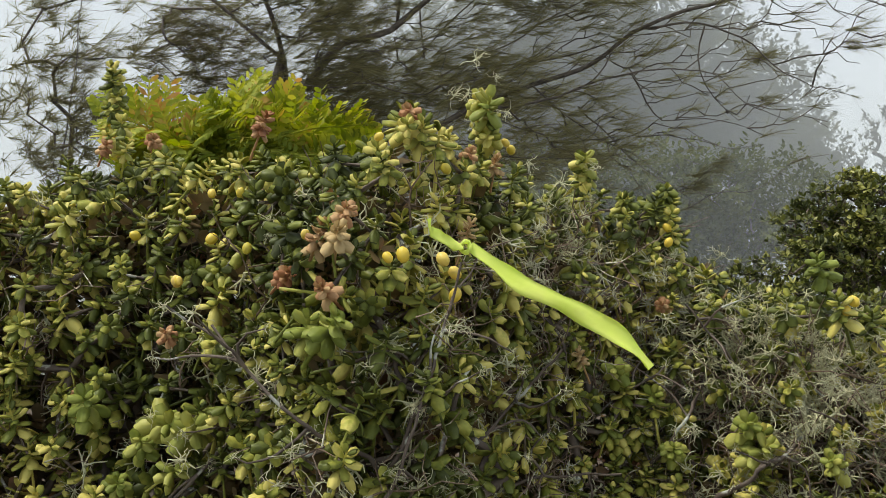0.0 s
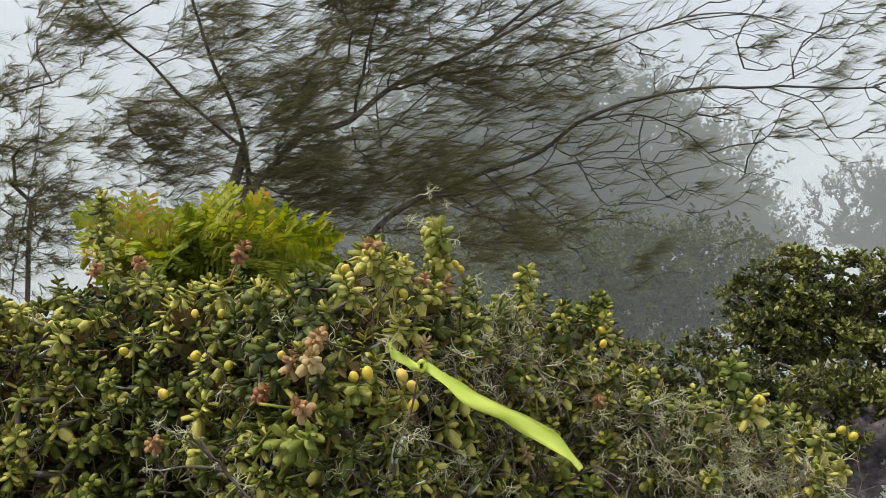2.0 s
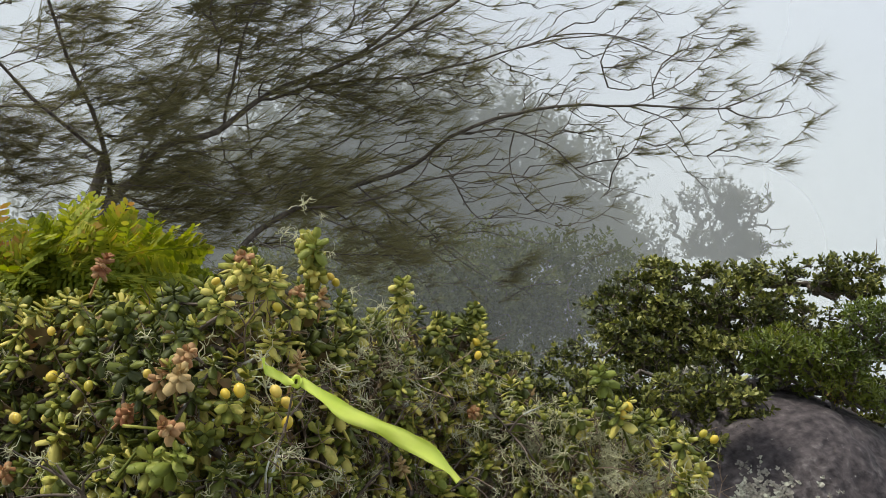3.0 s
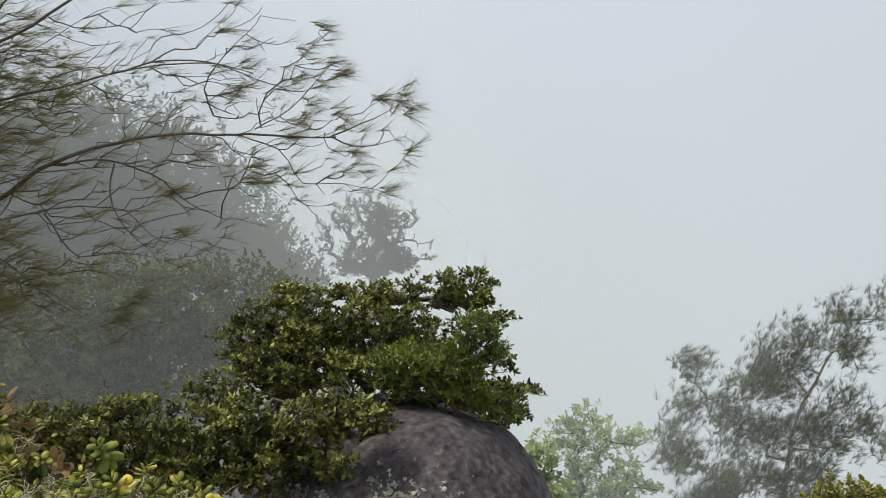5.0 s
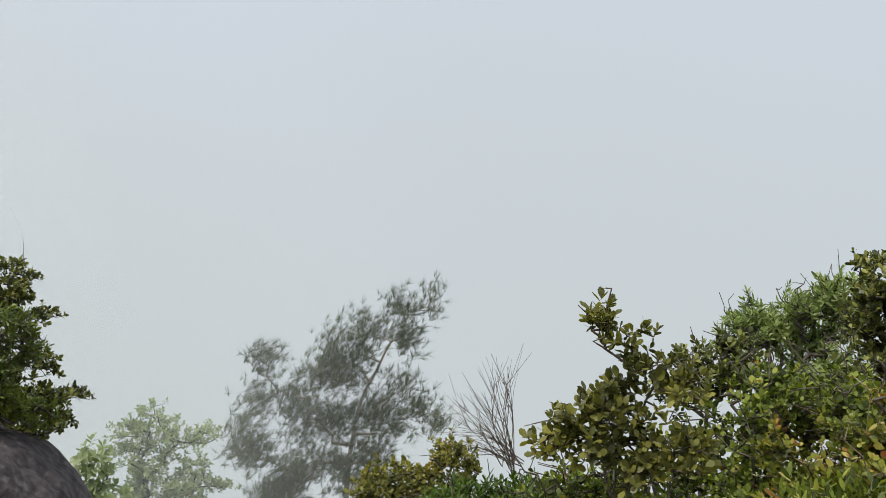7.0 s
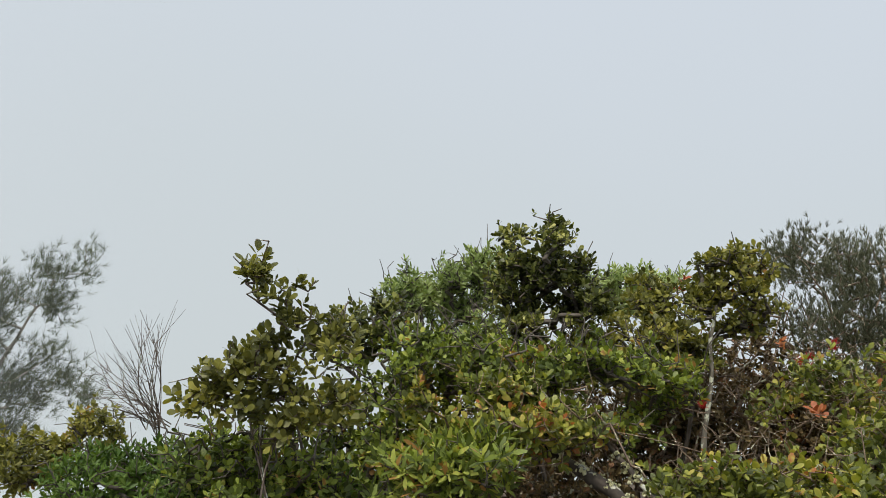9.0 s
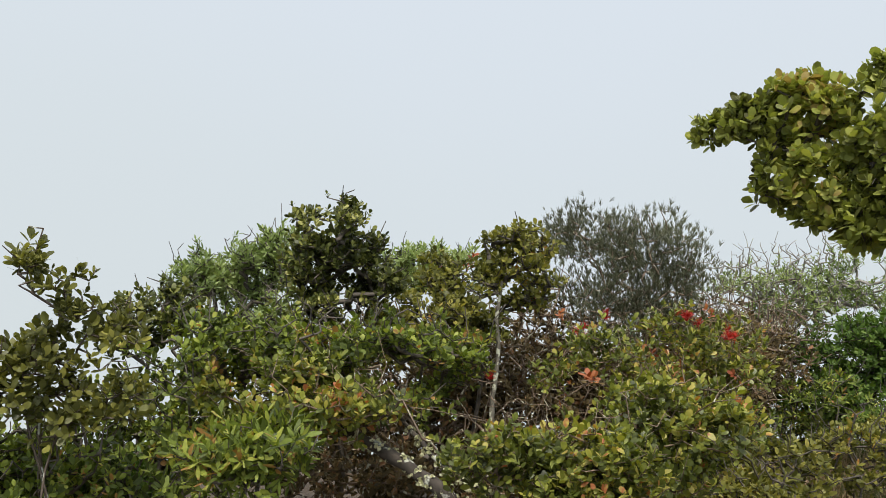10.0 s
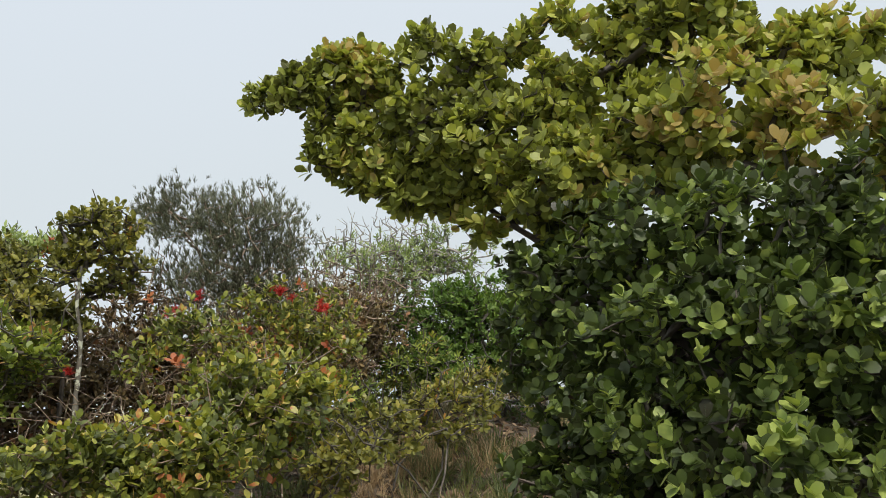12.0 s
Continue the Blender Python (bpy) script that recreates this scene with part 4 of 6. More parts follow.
LOW_E = [(3.49, -0.99, 1.23, 0.21, 0.17, 0.17), (3.63, -1.25, 1.28, 0.20, 0.16, 0.15), (3.72, -1.54, 1.17, 0.21, 0.17, 0.16)]
LOW_F = [(2.91, -1.05, 1.10, 0.21, 0.17, 0.16), (2.77, -0.75, 1.06, 0.21, 0.17, 0.11), (2.72, -0.50, 1.08, 0.17, 0.14, 0.09), (3.27, 0.04, 1.21, 0.34, 0.27, 0.13)]
UNDER_A = [(4.320, -0.050, 0.950, 0.470, 0.300, 0.280), (4.410, -0.560, 1.040, 0.400, 0.300, 0.290), (3.870, -0.280, 0.790, 0.700, 0.300, 0.160), (4.450, -0.720, 0.800, 0.330, 0.250, 0.160), (4.580, -0.590, 0.980, 0.300, 0.250, 0.160), (4.680, -1.200, 0.880, 0.310, 0.250, 0.170)]
UNDER_B = [(4.71, -0.99, 1.12, 0.28, 0.30, 0.31), (4.60, -1.33, 0.94, 0.43, 0.30, 0.28), (4.68, -1.81, 1.02, 0.39, 0.30, 0.27), (4.96, -2.19, 1.02, 0.26, 0.30, 0.26)]
BACK_TWIGGY = [(5.42, -2.29, 0.95, 0.42, 0.34, 0.26), (5.54, -2.57, 1.05, 0.36, 0.29, 0.24), (5.40, -1.80, 1.14, 0.30, 0.24, 0.24)]
TRACK_LOW = [(3.58, -1.69, 0.82, 0.19, 0.15, 0.10), (3.83, -2.10, 0.80, 0.23, 0.19, 0.12), (4.07, -2.49, 0.80, 0.23, 0.18, 0.11), (3.33, -1.46, 0.80, 0.15, 0.12, 0.09)]
PALE_TRUNK = [(3.81, -0.63, 0.70), (3.86, -0.64, 0.90), (3.90, -0.65, 1.12), (3.93, -0.67, 1.34), (3.94, -0.69, 1.55)]
LOG = [(3.51, 0.26, 1.10), (3.33, 0.01, 1.11), (3.22, -0.12, 1.08), (3.10, -0.25, 1.03), (2.97, -0.39, 0.94)]
LOG_B = [(3.44, -0.22, 1.16), (3.21, -0.31, 1.07), (3.09, -0.38, 1.02), (2.95, -0.50, 0.95)]
REDS = [(3.708, -0.610, 1.196), (3.773, -0.986, 1.358), (3.769, -0.972, 1.347), (3.837, -1.081, 1.396), (3.632, -1.354, 1.405), (3.642, -1.376, 1.391), (3.639, -1.341, 1.414), (3.564, -1.474, 1.354), (3.538, -1.480, 1.344), (4.333, -0.498, 1.589), (3.164, -0.711, 0.976)]
RUST_LOW = [(2.947, -1.118, 1.052), (2.940, -1.129, 1.035), (3.236, -0.584, 1.029), (3.240, -0.575, 1.013), (3.164, -0.671, 0.998), (3.170, -0.701, 0.983), (3.303, -0.896, 1.223), (3.134, -0.880, 1.060)]
RUST_HIGH = [(3.867, -0.919, 1.385), (4.126, -0.868, 1.448), (4.342, -0.590, 1.630), (3.638, -1.448, 1.414), (3.690, -1.233, 1.246), (3.406, -1.113, 1.084), (3.536, -1.512, 1.189)]
DARK_GREEN = [(4.780, -2.910, 0.950, 0.410, 0.330, 0.280), (4.980, -2.800, 1.080, 0.270, 0.220, 0.200), (4.550, -3.060, 0.830, 0.230, 0.180, 0.290), (4.720, -2.570, 0.840, 0.220, 0.180, 0.130), (4.753, -3.185, 1.165, 0.206, 0.165, 0.143), (4.883, -3.517, 1.203, 0.198, 0.158, 0.198), (4.802, -2.967, 1.108, 0.174, 0.139, 0.095)]
PALE_TWIGGY = [(5.71, -2.74, 1.36, 0.41, 0.33, 0.19), (5.50, -3.15, 1.45, 0.30, 0.24, 0.15), (5.64, -2.39, 1.28, 0.25, 0.20, 0.22)]
BROWN_TWIGGY = [(5.17, -2.37, 0.97, 0.30, 0.24, 0.24), (5.13, -1.97, 1.08, 0.26, 0.21, 0.19)]
MID_SHRUB = [(4.66, -2.47, 0.83, 0.23, 0.19, 0.17), (4.13, -1.65, 0.85, 0.26, 0.21, 0.16), (4.90, -2.37, 0.68, 0.26, 0.21, 0.13)]
TREE_R = [(1.64, -1.31, 1.76, 0.11, 0.09, 0.05), (1.88, -1.23, 1.82, 0.13, 0.11, 0.07), (2.17, -0.94, 1.93, 0.07, 0.06, 0.04), (2.13, -1.05, 1.96, 0.11, 0.09, 0.06), (2.02, -1.17, 1.90, 0.13, 0.11, 0.08), (2.08, -1.06, 1.80, 0.09, 0.07, 0.07), (1.96, -1.19, 1.77, 0.13, 0.10, 0.07), (1.82, -1.31, 1.89, 0.14, 0.11, 0.09), (1.68, -1.25, 1.73, 0.14, 0.11, 0.08), (1.67, -1.46, 2.00, 0.16, 0.12, 0.06), (1.47, -1.38, 1.83, 0.15, 0.12, 0.10), (1.39, -1.58, 1.94, 0.08, 0.06, 0.04), (1.29, -1.48, 1.76, 0.13, 0.11, 0.11)]
TREE_R_TOP = [(2.205, -0.879, 1.934, 0.037, 0.030, 0.030), (2.164, -0.957, 1.960, 0.049, 0.039, 0.035), (2.128, -1.026, 2.001, 0.049, 0.039, 0.030), (2.060, -1.110, 1.997, 0.058, 0.046, 0.032), (2.027, -1.172, 2.024, 0.037, 0.029, 0.028), (1.926, -1.230, 1.985, 0.061, 0.049, 0.033), (1.845, -1.296, 2.000, 0.050, 0.040, 0.033), (1.785, -1.347, 2.038, 0.049, 0.039, 0.038), (1.690, -1.416, 2.024, 0.088, 0.070, 0.048), (1.561, -1.442, 2.008, 0.073, 0.058, 0.045), (2.125, -0.971, 1.753, 0.023, 0.018, 0.023), (2.113, -1.001, 1.870, 0.063, 0.051, 0.046), (2.075, -1.040, 1.746, 0.041, 0.033, 0.025), (2.022, -1.115, 1.717, 0.041, 0.033, 0.020)]
TREE_R_FILL = [(2.11, -1.00, 1.80, 0.07, 0.05, 0.06), (2.01, -1.13, 1.73, 0.10, 0.08, 0.05), (1.89, -1.22, 1.68, 0.08, 0.07, 0.05), (1.72, -1.29, 1.65, 0.09, 0.07, 0.06), (1.46, -1.54, 1.91, 0.11, 0.09, 0.06), (1.53, -1.35, 1.72, 0.10, 0.08, 0.04), (1.68, -1.40, 1.88, 0.10, 0.08, 0.06)]
TREE_R_LOW = [(1.43, -1.21, 1.63, 0.13, 0.10, 0.08), (1.25, -1.24, 1.63, 0.14, 0.11, 0.09), (1.26, -1.14, 1.51, 0.15, 0.12, 0.09), (1.10, -1.20, 1.52, 0.12, 0.10, 0.11), (1.30, -1.08, 1.40, 0.10, 0.08, 0.08), (1.10, -1.11, 1.40, 0.15, 0.12, 0.08), (1.48, -1.14, 1.52, 0.08, 0.06, 0.08), (1.11, -1.35, 1.64, 0.12, 0.09, 0.12), (1.61, -1.14, 1.55, 0.06, 0.05, 0.07), (1.49, -1.10, 1.41, 0.06, 0.05, 0.09), (1.49, -1.04, 1.29, 0.07, 0.06, 0.04)]
TREE_R_DEEP = [(1.42, -1.49, 1.41, 0.30, 0.24, 0.20), (1.66, -1.40, 1.44, 0.21, 0.17, 0.21), (1.46, -1.12, 1.28, 0.10, 0.08, 0.06), (1.27, -1.11, 1.30, 0.16, 0.12, 0.05), (1.72, -1.20, 1.59, 0.06, 0.05, 0.06), (1.68, -1.15, 1.45, 0.05, 0.04, 0.07)]
TREE_LIMB = [(1.49, -1.22, 1.44), (1.72, -1.28, 1.57), (1.87, -1.25, 1.65), (1.97, -1.18, 1.75), (2.04, -1.10, 1.83), (2.09, -1.02, 1.88), (2.13, -0.92, 1.91)]
GRASS = [(4.17, -1.81, 0.45), (4.65, -2.27, 0.43), (4.10, -2.47, 0.51), (4.55, -2.93, 0.53), (3.79, -2.20, 0.53), (3.29, -2.25, 0.59), (5.44, -3.42, 0.48), (4.78, -2.00, 0.47)]

# ---- ground, cloud and distance ----


def build_ground():
    rng = np.random.default_rng(3)
    radii = np.concatenate([[0.0], np.arange(0.25, 12, 0.25), np.geomspace(12.5, 900, 40)])
    seg = 128
    v, f = [], []
    for r in radii:
        for k in range(seg):
            a = 2 * math.pi * k / seg
            x, y = r * math.cos(a), r * math.sin(a)
            v.append((x, y, ground_height(x, y)))
    for i in range(len(radii) - 1):
        for k in range(seg):
            p, q = i * seg + k, i * seg + (k + 1) % seg
            f += [(p, p + seg, q + seg), (p, q + seg, q)]
    me = np_mesh("ground", np.array(v), np.array(f), M_SOIL)
    tagged(new("ground", me), "brown soil with leaf litter on a hilltop", "ground", kind="structure")


def build_ring(name, radius, z0, z1, material, label):
    """A bank of cloud that stands round the hilltop."""
    seg, rows = 72, 1
    v, f = [], []
    for i in range(rows + 1):
        for k in range(seg):
            a = 2 * math.pi * k / seg
            r = radius * (1 + 0.05 * noise.noise(Vector((math.cos(a) * 2, math.sin(a) * 2, radius))))
            v.append((r * math.cos(a), r * math.sin(a), z0 + (z1 - z0) * i / rows))
    for i in range(rows):
        for k in range(seg):
            p, q = i * seg + k, i * seg + (k + 1) % seg
            f += [(p, q, q + seg), (p, q + seg, p + seg)]
    tagged(new(name, np_mesh(name, np.array(v), np.array(f), material)), label, "mist", kind="structure")


build_ground()
build_ring("mist_near", 9.0, -6, 9, mist_material("thin_mist", MIST[0][0], MIST[0][1], 0, 4.5, 0.35, 3.6, 6.6), "thin drifting mist round the hilltop")
build_ring("mist_middle", 15.8, -9, 14, mist_material("middle_mist", MIST[1][0], MIST[1][1], 0.0, 7.0, 0.25, 11.2, 13.8), "pale drifting mist between the trees")
build_ring("mist_far", 24.5, -14, 20, mist_material("far_mist", MIST[2][0], MIST[2][1], 3.0, 9.0, 0.2, 17.4, 21.4), "thick mist in front of the far slope")


def build_backdrop():
    m, nt, out = nodes_of("distant_cloud")
    n, g = noise_node(nt, 0.03, 2)
    sep = nt.nodes.new("ShaderNodeSeparateXYZ")
    nt.links.new(g.outputs["Position"], sep.inputs[0])
    h = math_node(nt, "ADD", math_node(nt, "MULTIPLY", sep.outputs["Z"], 0.02), math_node(nt, "MULTIPLY", n, 0.5))
    r = ramp_of(nt, [(0.15, (0.572, 0.625, 0.642)), (0.45, (0.588, 0.645, 0.685)), (0.85, (0.63, 0.69, 0.79))])
    nt.links.new(h, r.inputs[0])
    em = nt.nodes.new("ShaderNodeEmission")
    em.inputs["Strength"].default_value = SKY
    nt.links.new(r.outputs[0], em.inputs["Color"])
    nt.links.new(em.outputs[0], out.inputs[0])
    build_ring("backdrop", 48, -34, 60, m, "distant cloud that fills the valley")


build_backdrop()

# ---- general plants ----


def template_set(seed, count, **kw):
    rng = np.random.default_rng(seed)
    return [sprig(rng, **kw) for _ in range(count)]


def plant(name, blobs, seed, sprigs, leaf_mat, label, category="shrub", density=500, size=1.0, group="", bark=None, base=None,
          inner=0.4, gap=0.0, gap_scale=3.0, up=0.6, r_tip=0.0016, stems=1, lean=(0, 0, 0), twig_share=1.0, power=0.45, min_n=40, trunk_r=0.012, wild=0.15, bare=0.12, pads=0.0, per=14):
    """A shrub or tree: stems from the ground, limbs that reach into the lobes of its crown, and leaves at their ends."""
    rng = np.random.default_rng(seed)
    area = sum(4 * 3.0 * ((b[3] * b[4] + b[3] * b[5] + b[4] * b[5]) / 3) for b in blobs)
    n = max(min_n, int(area * density))
    pts, ways = in_blobs(blobs, n, rng, inner, gap, gap_scale)
    if pads:
        k = int(n * 0.62)
        pts[:k], ways[:k] = in_clumps(blobs, k, rng, inner, gap, gap_scale, pads, per)
    far = rng.random(n) < wild
    pts[far] += (ways[far] * 0.5 + np.array([0, 0, 0.6])) * rng.uniform(0.1, 0.42, (far.sum(), 1)) * np.mean([b[5] for b in blobs])
    c = np.mean([b[:3] for b in blobs], axis=0)
    low = min(b[2] - b[5] for b in blobs)
    bx, by = base if base else (c[0], c[1])
    foot = np.array([bx, by, ground_height(bx, by) - 0.03])
    top = thing(name, foot, label, category, group)
    crown_low = np.array([c[0], c[1], max(low, foot[2] + 0.15)])
    trunks = []
    share = pts[rng.random(n) < twig_share]
    whisk = rng.integers(0, n, int(n * bare))
    share = np.concatenate([share, pts[whisk] + (ways[whisk] + np.array([0, 0, 0.7])) * rng.uniform(0.02, 0.1, (len(whisk), 1)) * np.clip(np.mean([b[3] for b in blobs]) / 0.25, 0.5, 6)])
    sets = [[] for _ in range(stems)]
    feet = [foot + np.array([rng.normal(0, 0.06), rng.normal(0, 0.06), 0]) * (stems > 1) for _ in range(stems)]
    goals = [crown_low * 0.6 + share[rng.integers(len(share))] * 0.4 for _ in range(stems)] if stems > 1 else [crown_low]
    for p in share:
        k = int(np.argmin([np.linalg.norm(p - g) for g in goals]))
        sets[k].append(p)
    for k in range(stems):
        if not sets[k]:
            continue
        mid = (feet[k] + goals[k]) / 2 + rng.normal(0, 0.05, 3)
        line = smooth_line([feet[k], mid, goals[k]], 0.08, 0.012, rng)
        trunks.append(grow(line, np.array(sets[k]), rng, r_tip, power, sides=3, r_max=trunk_r))
    limbs_of(top, foot, trunks, bark or M_BARK_DARK)
    axes = ways * 0.6 + np.array([0, 0, up]) + rng.normal(0, 0.35, (n, 3)) + np.array(lean)
    m = frames_for(axes, rng.random(n) * 6.28, size * rng.uniform(0.75, 1.25, n), pts - foot)
    np.random.seed(seed)
    v, f = scatter(sprigs, m)
    part("crown", np_mesh("crown", v, f, leaf_mat), top)
    return top


SP_SMALL = template_set(11, 5, leaves=7, length=0.031, width=0.02, spread=70, stem=0.02, stations=3)
SP_OVAL = template_set(12, 6, leaves=6, length=0.047, width=0.031, spread=65, stem=0.045, cup=0.1, stations=4)
SP_LONG = template_set(13, 6, leaves=7, length=0.06, width=0.021, shape=1.0, spread=60, stem=0.045, cup=0.2, stations=3)
SP_ROUND = template_set(14, 5, leaves=7, length=0.032, width=0.0235, shape=1.3, spread=60, stem=0.022, cup=0.1, stations=4)
SP_FAR = template_set(15, 4, leaves=7, length=0.12, width=0.075, spread=75, stem=0.1, stations=3)
SP_MIST = template_set(16, 4, leaves=6, length=0.13, width=0.08, spread=80, stem=0.16, stations=3)


def needle_tuft(rng, count, length, width, cone, bend):
    """Thin needles fanning from a twig end along y, bent by the wind."""
    bits = []
    for _ in range(count):
        l = length * rng.uniform(0.55, 1.15)
        s = np.linspace(0, 1, 3)
        w = width / 2 * np.array([1, 0.9, 0.25])
        b = bend * rng.uniform(-1, 1.0)
        y, z = l * s, b * l * s * s
        v = np.stack([np.stack([-w, y, z], 1), np.stack([w, y, z], 1)], 1).reshape(-1, 3)
        f = []
        for i in range(2):
            p = 2 * i
            f += [(p, p + 1, p + 3), (p, p + 3, p + 2)]
        v = turn(v, ry=rng.uniform(0, 6.28))
        v = turn(v, rx=rng.normal(0, cone), rz=rng.normal(0, cone))
        bits.append((v + np.array([0, rng.uniform(-0.3, 0.1) * length, 0]), np.array(f)))
    return join(bits)


rng_t = np.random.default_rng(21)
TUFT = [needle_tuft(rng_t, 19, 0.135, 0.0017, 0.24, 0.4) for _ in range(5)]
TUFT_FAR = [needle_tuft(rng_t, 15, 0.2, 0.0055, 0.45, 0.4) for _ in range(4)]
SPIKE = [needle_tuft(rng_t, 20, 0.06, 0.0028, 0.36, 0.2) for _ in range(4)]
WIND = np.array([0.93, -0.22, 0.22])


def build_wind_blown_tree():
    """The needle-leaved tree whose limbs lean over the shrubs, its foliage streaming in the wind."""
    rng = np.random.default_rng(31)
    foot = np.array([-1.1, 3.7, ground_height(-1.1, 3.7) - 0.05])
    tree = thing("needle_tree", foot, "leaning grey-brown tree with wispy needle foliage blown by wind", "tree")
    limbs = [(LIMB_A, 0.034, 0.008), (LIMB_B, 0.045, 0.012), (LIMB_C, 0.012, 0.004), (LIMB_D, 0.022, 0.01), (LIMB_E, 0.03, 0.014), (LIMB_F, 0.018, 0.01),
             (LIMB_G, 0.016, 0.005), (LIMB_H, 0.014, 0.004), (LIMB_I, 0.01, 0.003), (LIMB_J, 0.018, 0.008), (LIMB_K, 0.007, 0.003), (LIMB_L, 0.007, 0.003), (LIMB_M, 0.014, 0.006)]
    limbs += [(q, 0.009, 0.0026) for q in SPRAYS]
    nodes = []
    for pts, r0, r1 in limbs:
        line = smooth_line(pts, 0.05, 0.006, rng)
        v, f = tube(line, np.linspace(r0, r1, len(line)) * 0.42, 7)
        part("limb", np_mesh("limb", v - foot, f, M_BARK_DARK), tree)
        nodes.append(line)
    for end in (LIMB_A[0], LIMB_B[0], LIMB_E[0], LIMB_D[0]):
        end = np.array(end)
        line = smooth_line([foot + rng.normal(0, 0.05, 3) * (1, 1, 0), (foot + end) / 2 + rng.normal(0, 0.08, 3), end], 0.1, 0.01, rng)
        v, f = tube(line, np.linspace(0.045, 0.022, len(line)), 8)
        part("trunk", np_mesh("trunk", v - foot, f, M_BARK_DARK), tree)
    nodes = np.concatenate(nodes)
    mass, _ = in_blobs(NEEDLE_MASS, 900, rng, 0.1)
    k = rng.integers(0, len(nodes), 1200)
    spray = nodes[k] + rng.normal(0, 0.12, (1200, 3)) * (1, 1, 1.5) * np.interp(nodes[k][:, :1], [0.9, 1.7], [1.0, 0.4]) + WIND * rng.uniform(0.05, 0.3, (1200, 1)) * np.interp(nodes[k][:, :1], [0.9, 1.7], [1.0, 0.2])
    anchors = np.concatenate([mass, spray, np.array(TUFTS)])
    limbs_of(tree, foot, [grow(nodes, anchors, rng, 0.0012, 0.38, 0.045, 0.09, 4, sag=0.05, r_max=0.005, own=False, cut=1.0, ahead=WIND / np.linalg.norm(WIND))], M_BARK_DARK)
    anchors = np.concatenate([anchors, anchors[:900] + rng.normal(0, 0.06, (900, 3)), anchors[:900] + rng.normal(0, 0.09, (900, 3))])
    tips = np.array(TUFTS)
    anchors = np.concatenate([anchors] + [tips + rng.normal(0, 0.018, tips.shape) for _ in range(5)])
    thin = (rng.random(len(anchors)) < np.interp(anchors[:, 0], [-0.2, 0.4, 0.9, 1.3, 1.7], [0.0, 0.2, 0.6, 0.8, 0.5])) & (np.arange(len(anchors)) < len(anchors) - 5 * len(tips))
    thin[900 + 1200 : 900 + 1200 + len(TUFTS)] = False
    anchors = anchors[~thin]
    n = len(anchors)
    axes = WIND + rng.normal(0, 0.3, (n, 3))
    m = frames_for(axes, rng.random(n) * 6.28, rng.uniform(0.6, 1.25, n) * np.interp(anchors[:, 0], [0.0, 1.0], [1.0, 0.75]), anchors - foot)
    v, f = scatter(TUFT, m)
    part("needles", np_mesh("needles", v, f, M_NEEDLE), tree)
    # small woody cones on the outer twigs
    ball = bmesh.new()
    bmesh.ops.create_icosphere(ball, subdivisions=1, radius=0.008)
    me = bpy.data.meshes.new("cone")
    ball.to_mesh(me)
    ball.free()
    me.materials.append(M_BARK_DARK)
    for q in rng.choice(900, 24, replace=False):
        part("cone", me, tree, m=Matrix.Translation(Vector(anchors[q] - foot)))


def build_needle_plant(name, blobs, seed, tufts, mat, label, category, n, size, wind, twig_n, r_tip, bark, jitter=0.4, base=None, per=5, loose=0.1, power=0.45, spine=None):
    rng = np.random.default_rng(seed)
    hubs, hub_ways = in_blobs(blobs, n // per, rng, 0.25)
    k = rng.integers(0, len(hubs), n)
    pts, ways = hubs[k] + rng.normal(0, loose, (n, 3)), hub_ways[k]
    pts[: len(hubs)] = hubs
    c = np.mean([b[:3] for b in blobs], axis=0)
    bx, by = base if base else (c[0], c[1])
    foot = np.array([bx, by, ground_height(bx, by) - 0.05])
    low = min(b[2] - b[5] for b in blobs)
    t = thing(name, foot, label, category)
    line = smooth_line([foot, (foot + c) / 2 + rng.normal(0, 0.08, 3), np.array([c[0], c[1], max((low + c[2]) / 2, foot[2] + 0.2)])], 0.15, 0.02, rng)
    if spine:
        line = smooth_line([foot, *spine], 0.15, 0.02, rng)
    limbs_of(t, foot, [grow(line, pts[:twig_n], rng, r_tip, power, 0.2, 0.08, 4)], bark)
    axes = ways * 0.4 + np.array(wind) + rng.normal(0, jitter, (n, 3))
    v, f = scatter(tufts, frames_for(axes, rng.random(n) * 6.28, size * rng.uniform(0.7, 1.3, n), pts - foot))
    part("needles", np_mesh("needles", v, f, mat), t)
    return t


build_wind_blown_tree()

# ---- far trees in the mist ----
build_needle_plant("needle_tree", LEFT_CAS, 41, TUFT_FAR, M_NEEDLE, "slender needle-leaved tree standing in mist", "tree", 420, 0.7, WIND, 90, 0.0018, M_BARK_DARK, power=0.5)
build_needle_plant("needle_tree", FAR_CAS, 42, TUFT_FAR, M_NEEDLE_HAZED, "upright needle-leaved tree behind the boulder, mist haze greyed into its needles", "tree", 4600, 0.66, (0.45, -0.4, 0.8), 260, 0.004, M_BARK_PALE, per=14, loose=0.12, jitter=0.45, spine=FAR_SPINE)
# The next two plants have their haze in the leaf colour.
plant("broadleaf_tree", PALE_TREE, 43, SP_FAR, M_PALE_HAZED, "green young tree, its leaf colour paled by painted mist haze", "tree", density=150, size=0.36, r_tip=0.0025, gap=0.42, gap_scale=2.5, trunk_r=0.04, pads=0.15, per=8, bare=0.02, twig_share=0.4)
plant("shrub", PALE_LOW, 44, SP_FAR, M_PALE_HAZED, "pale green shrub below the boulder", density=160, size=0.45)
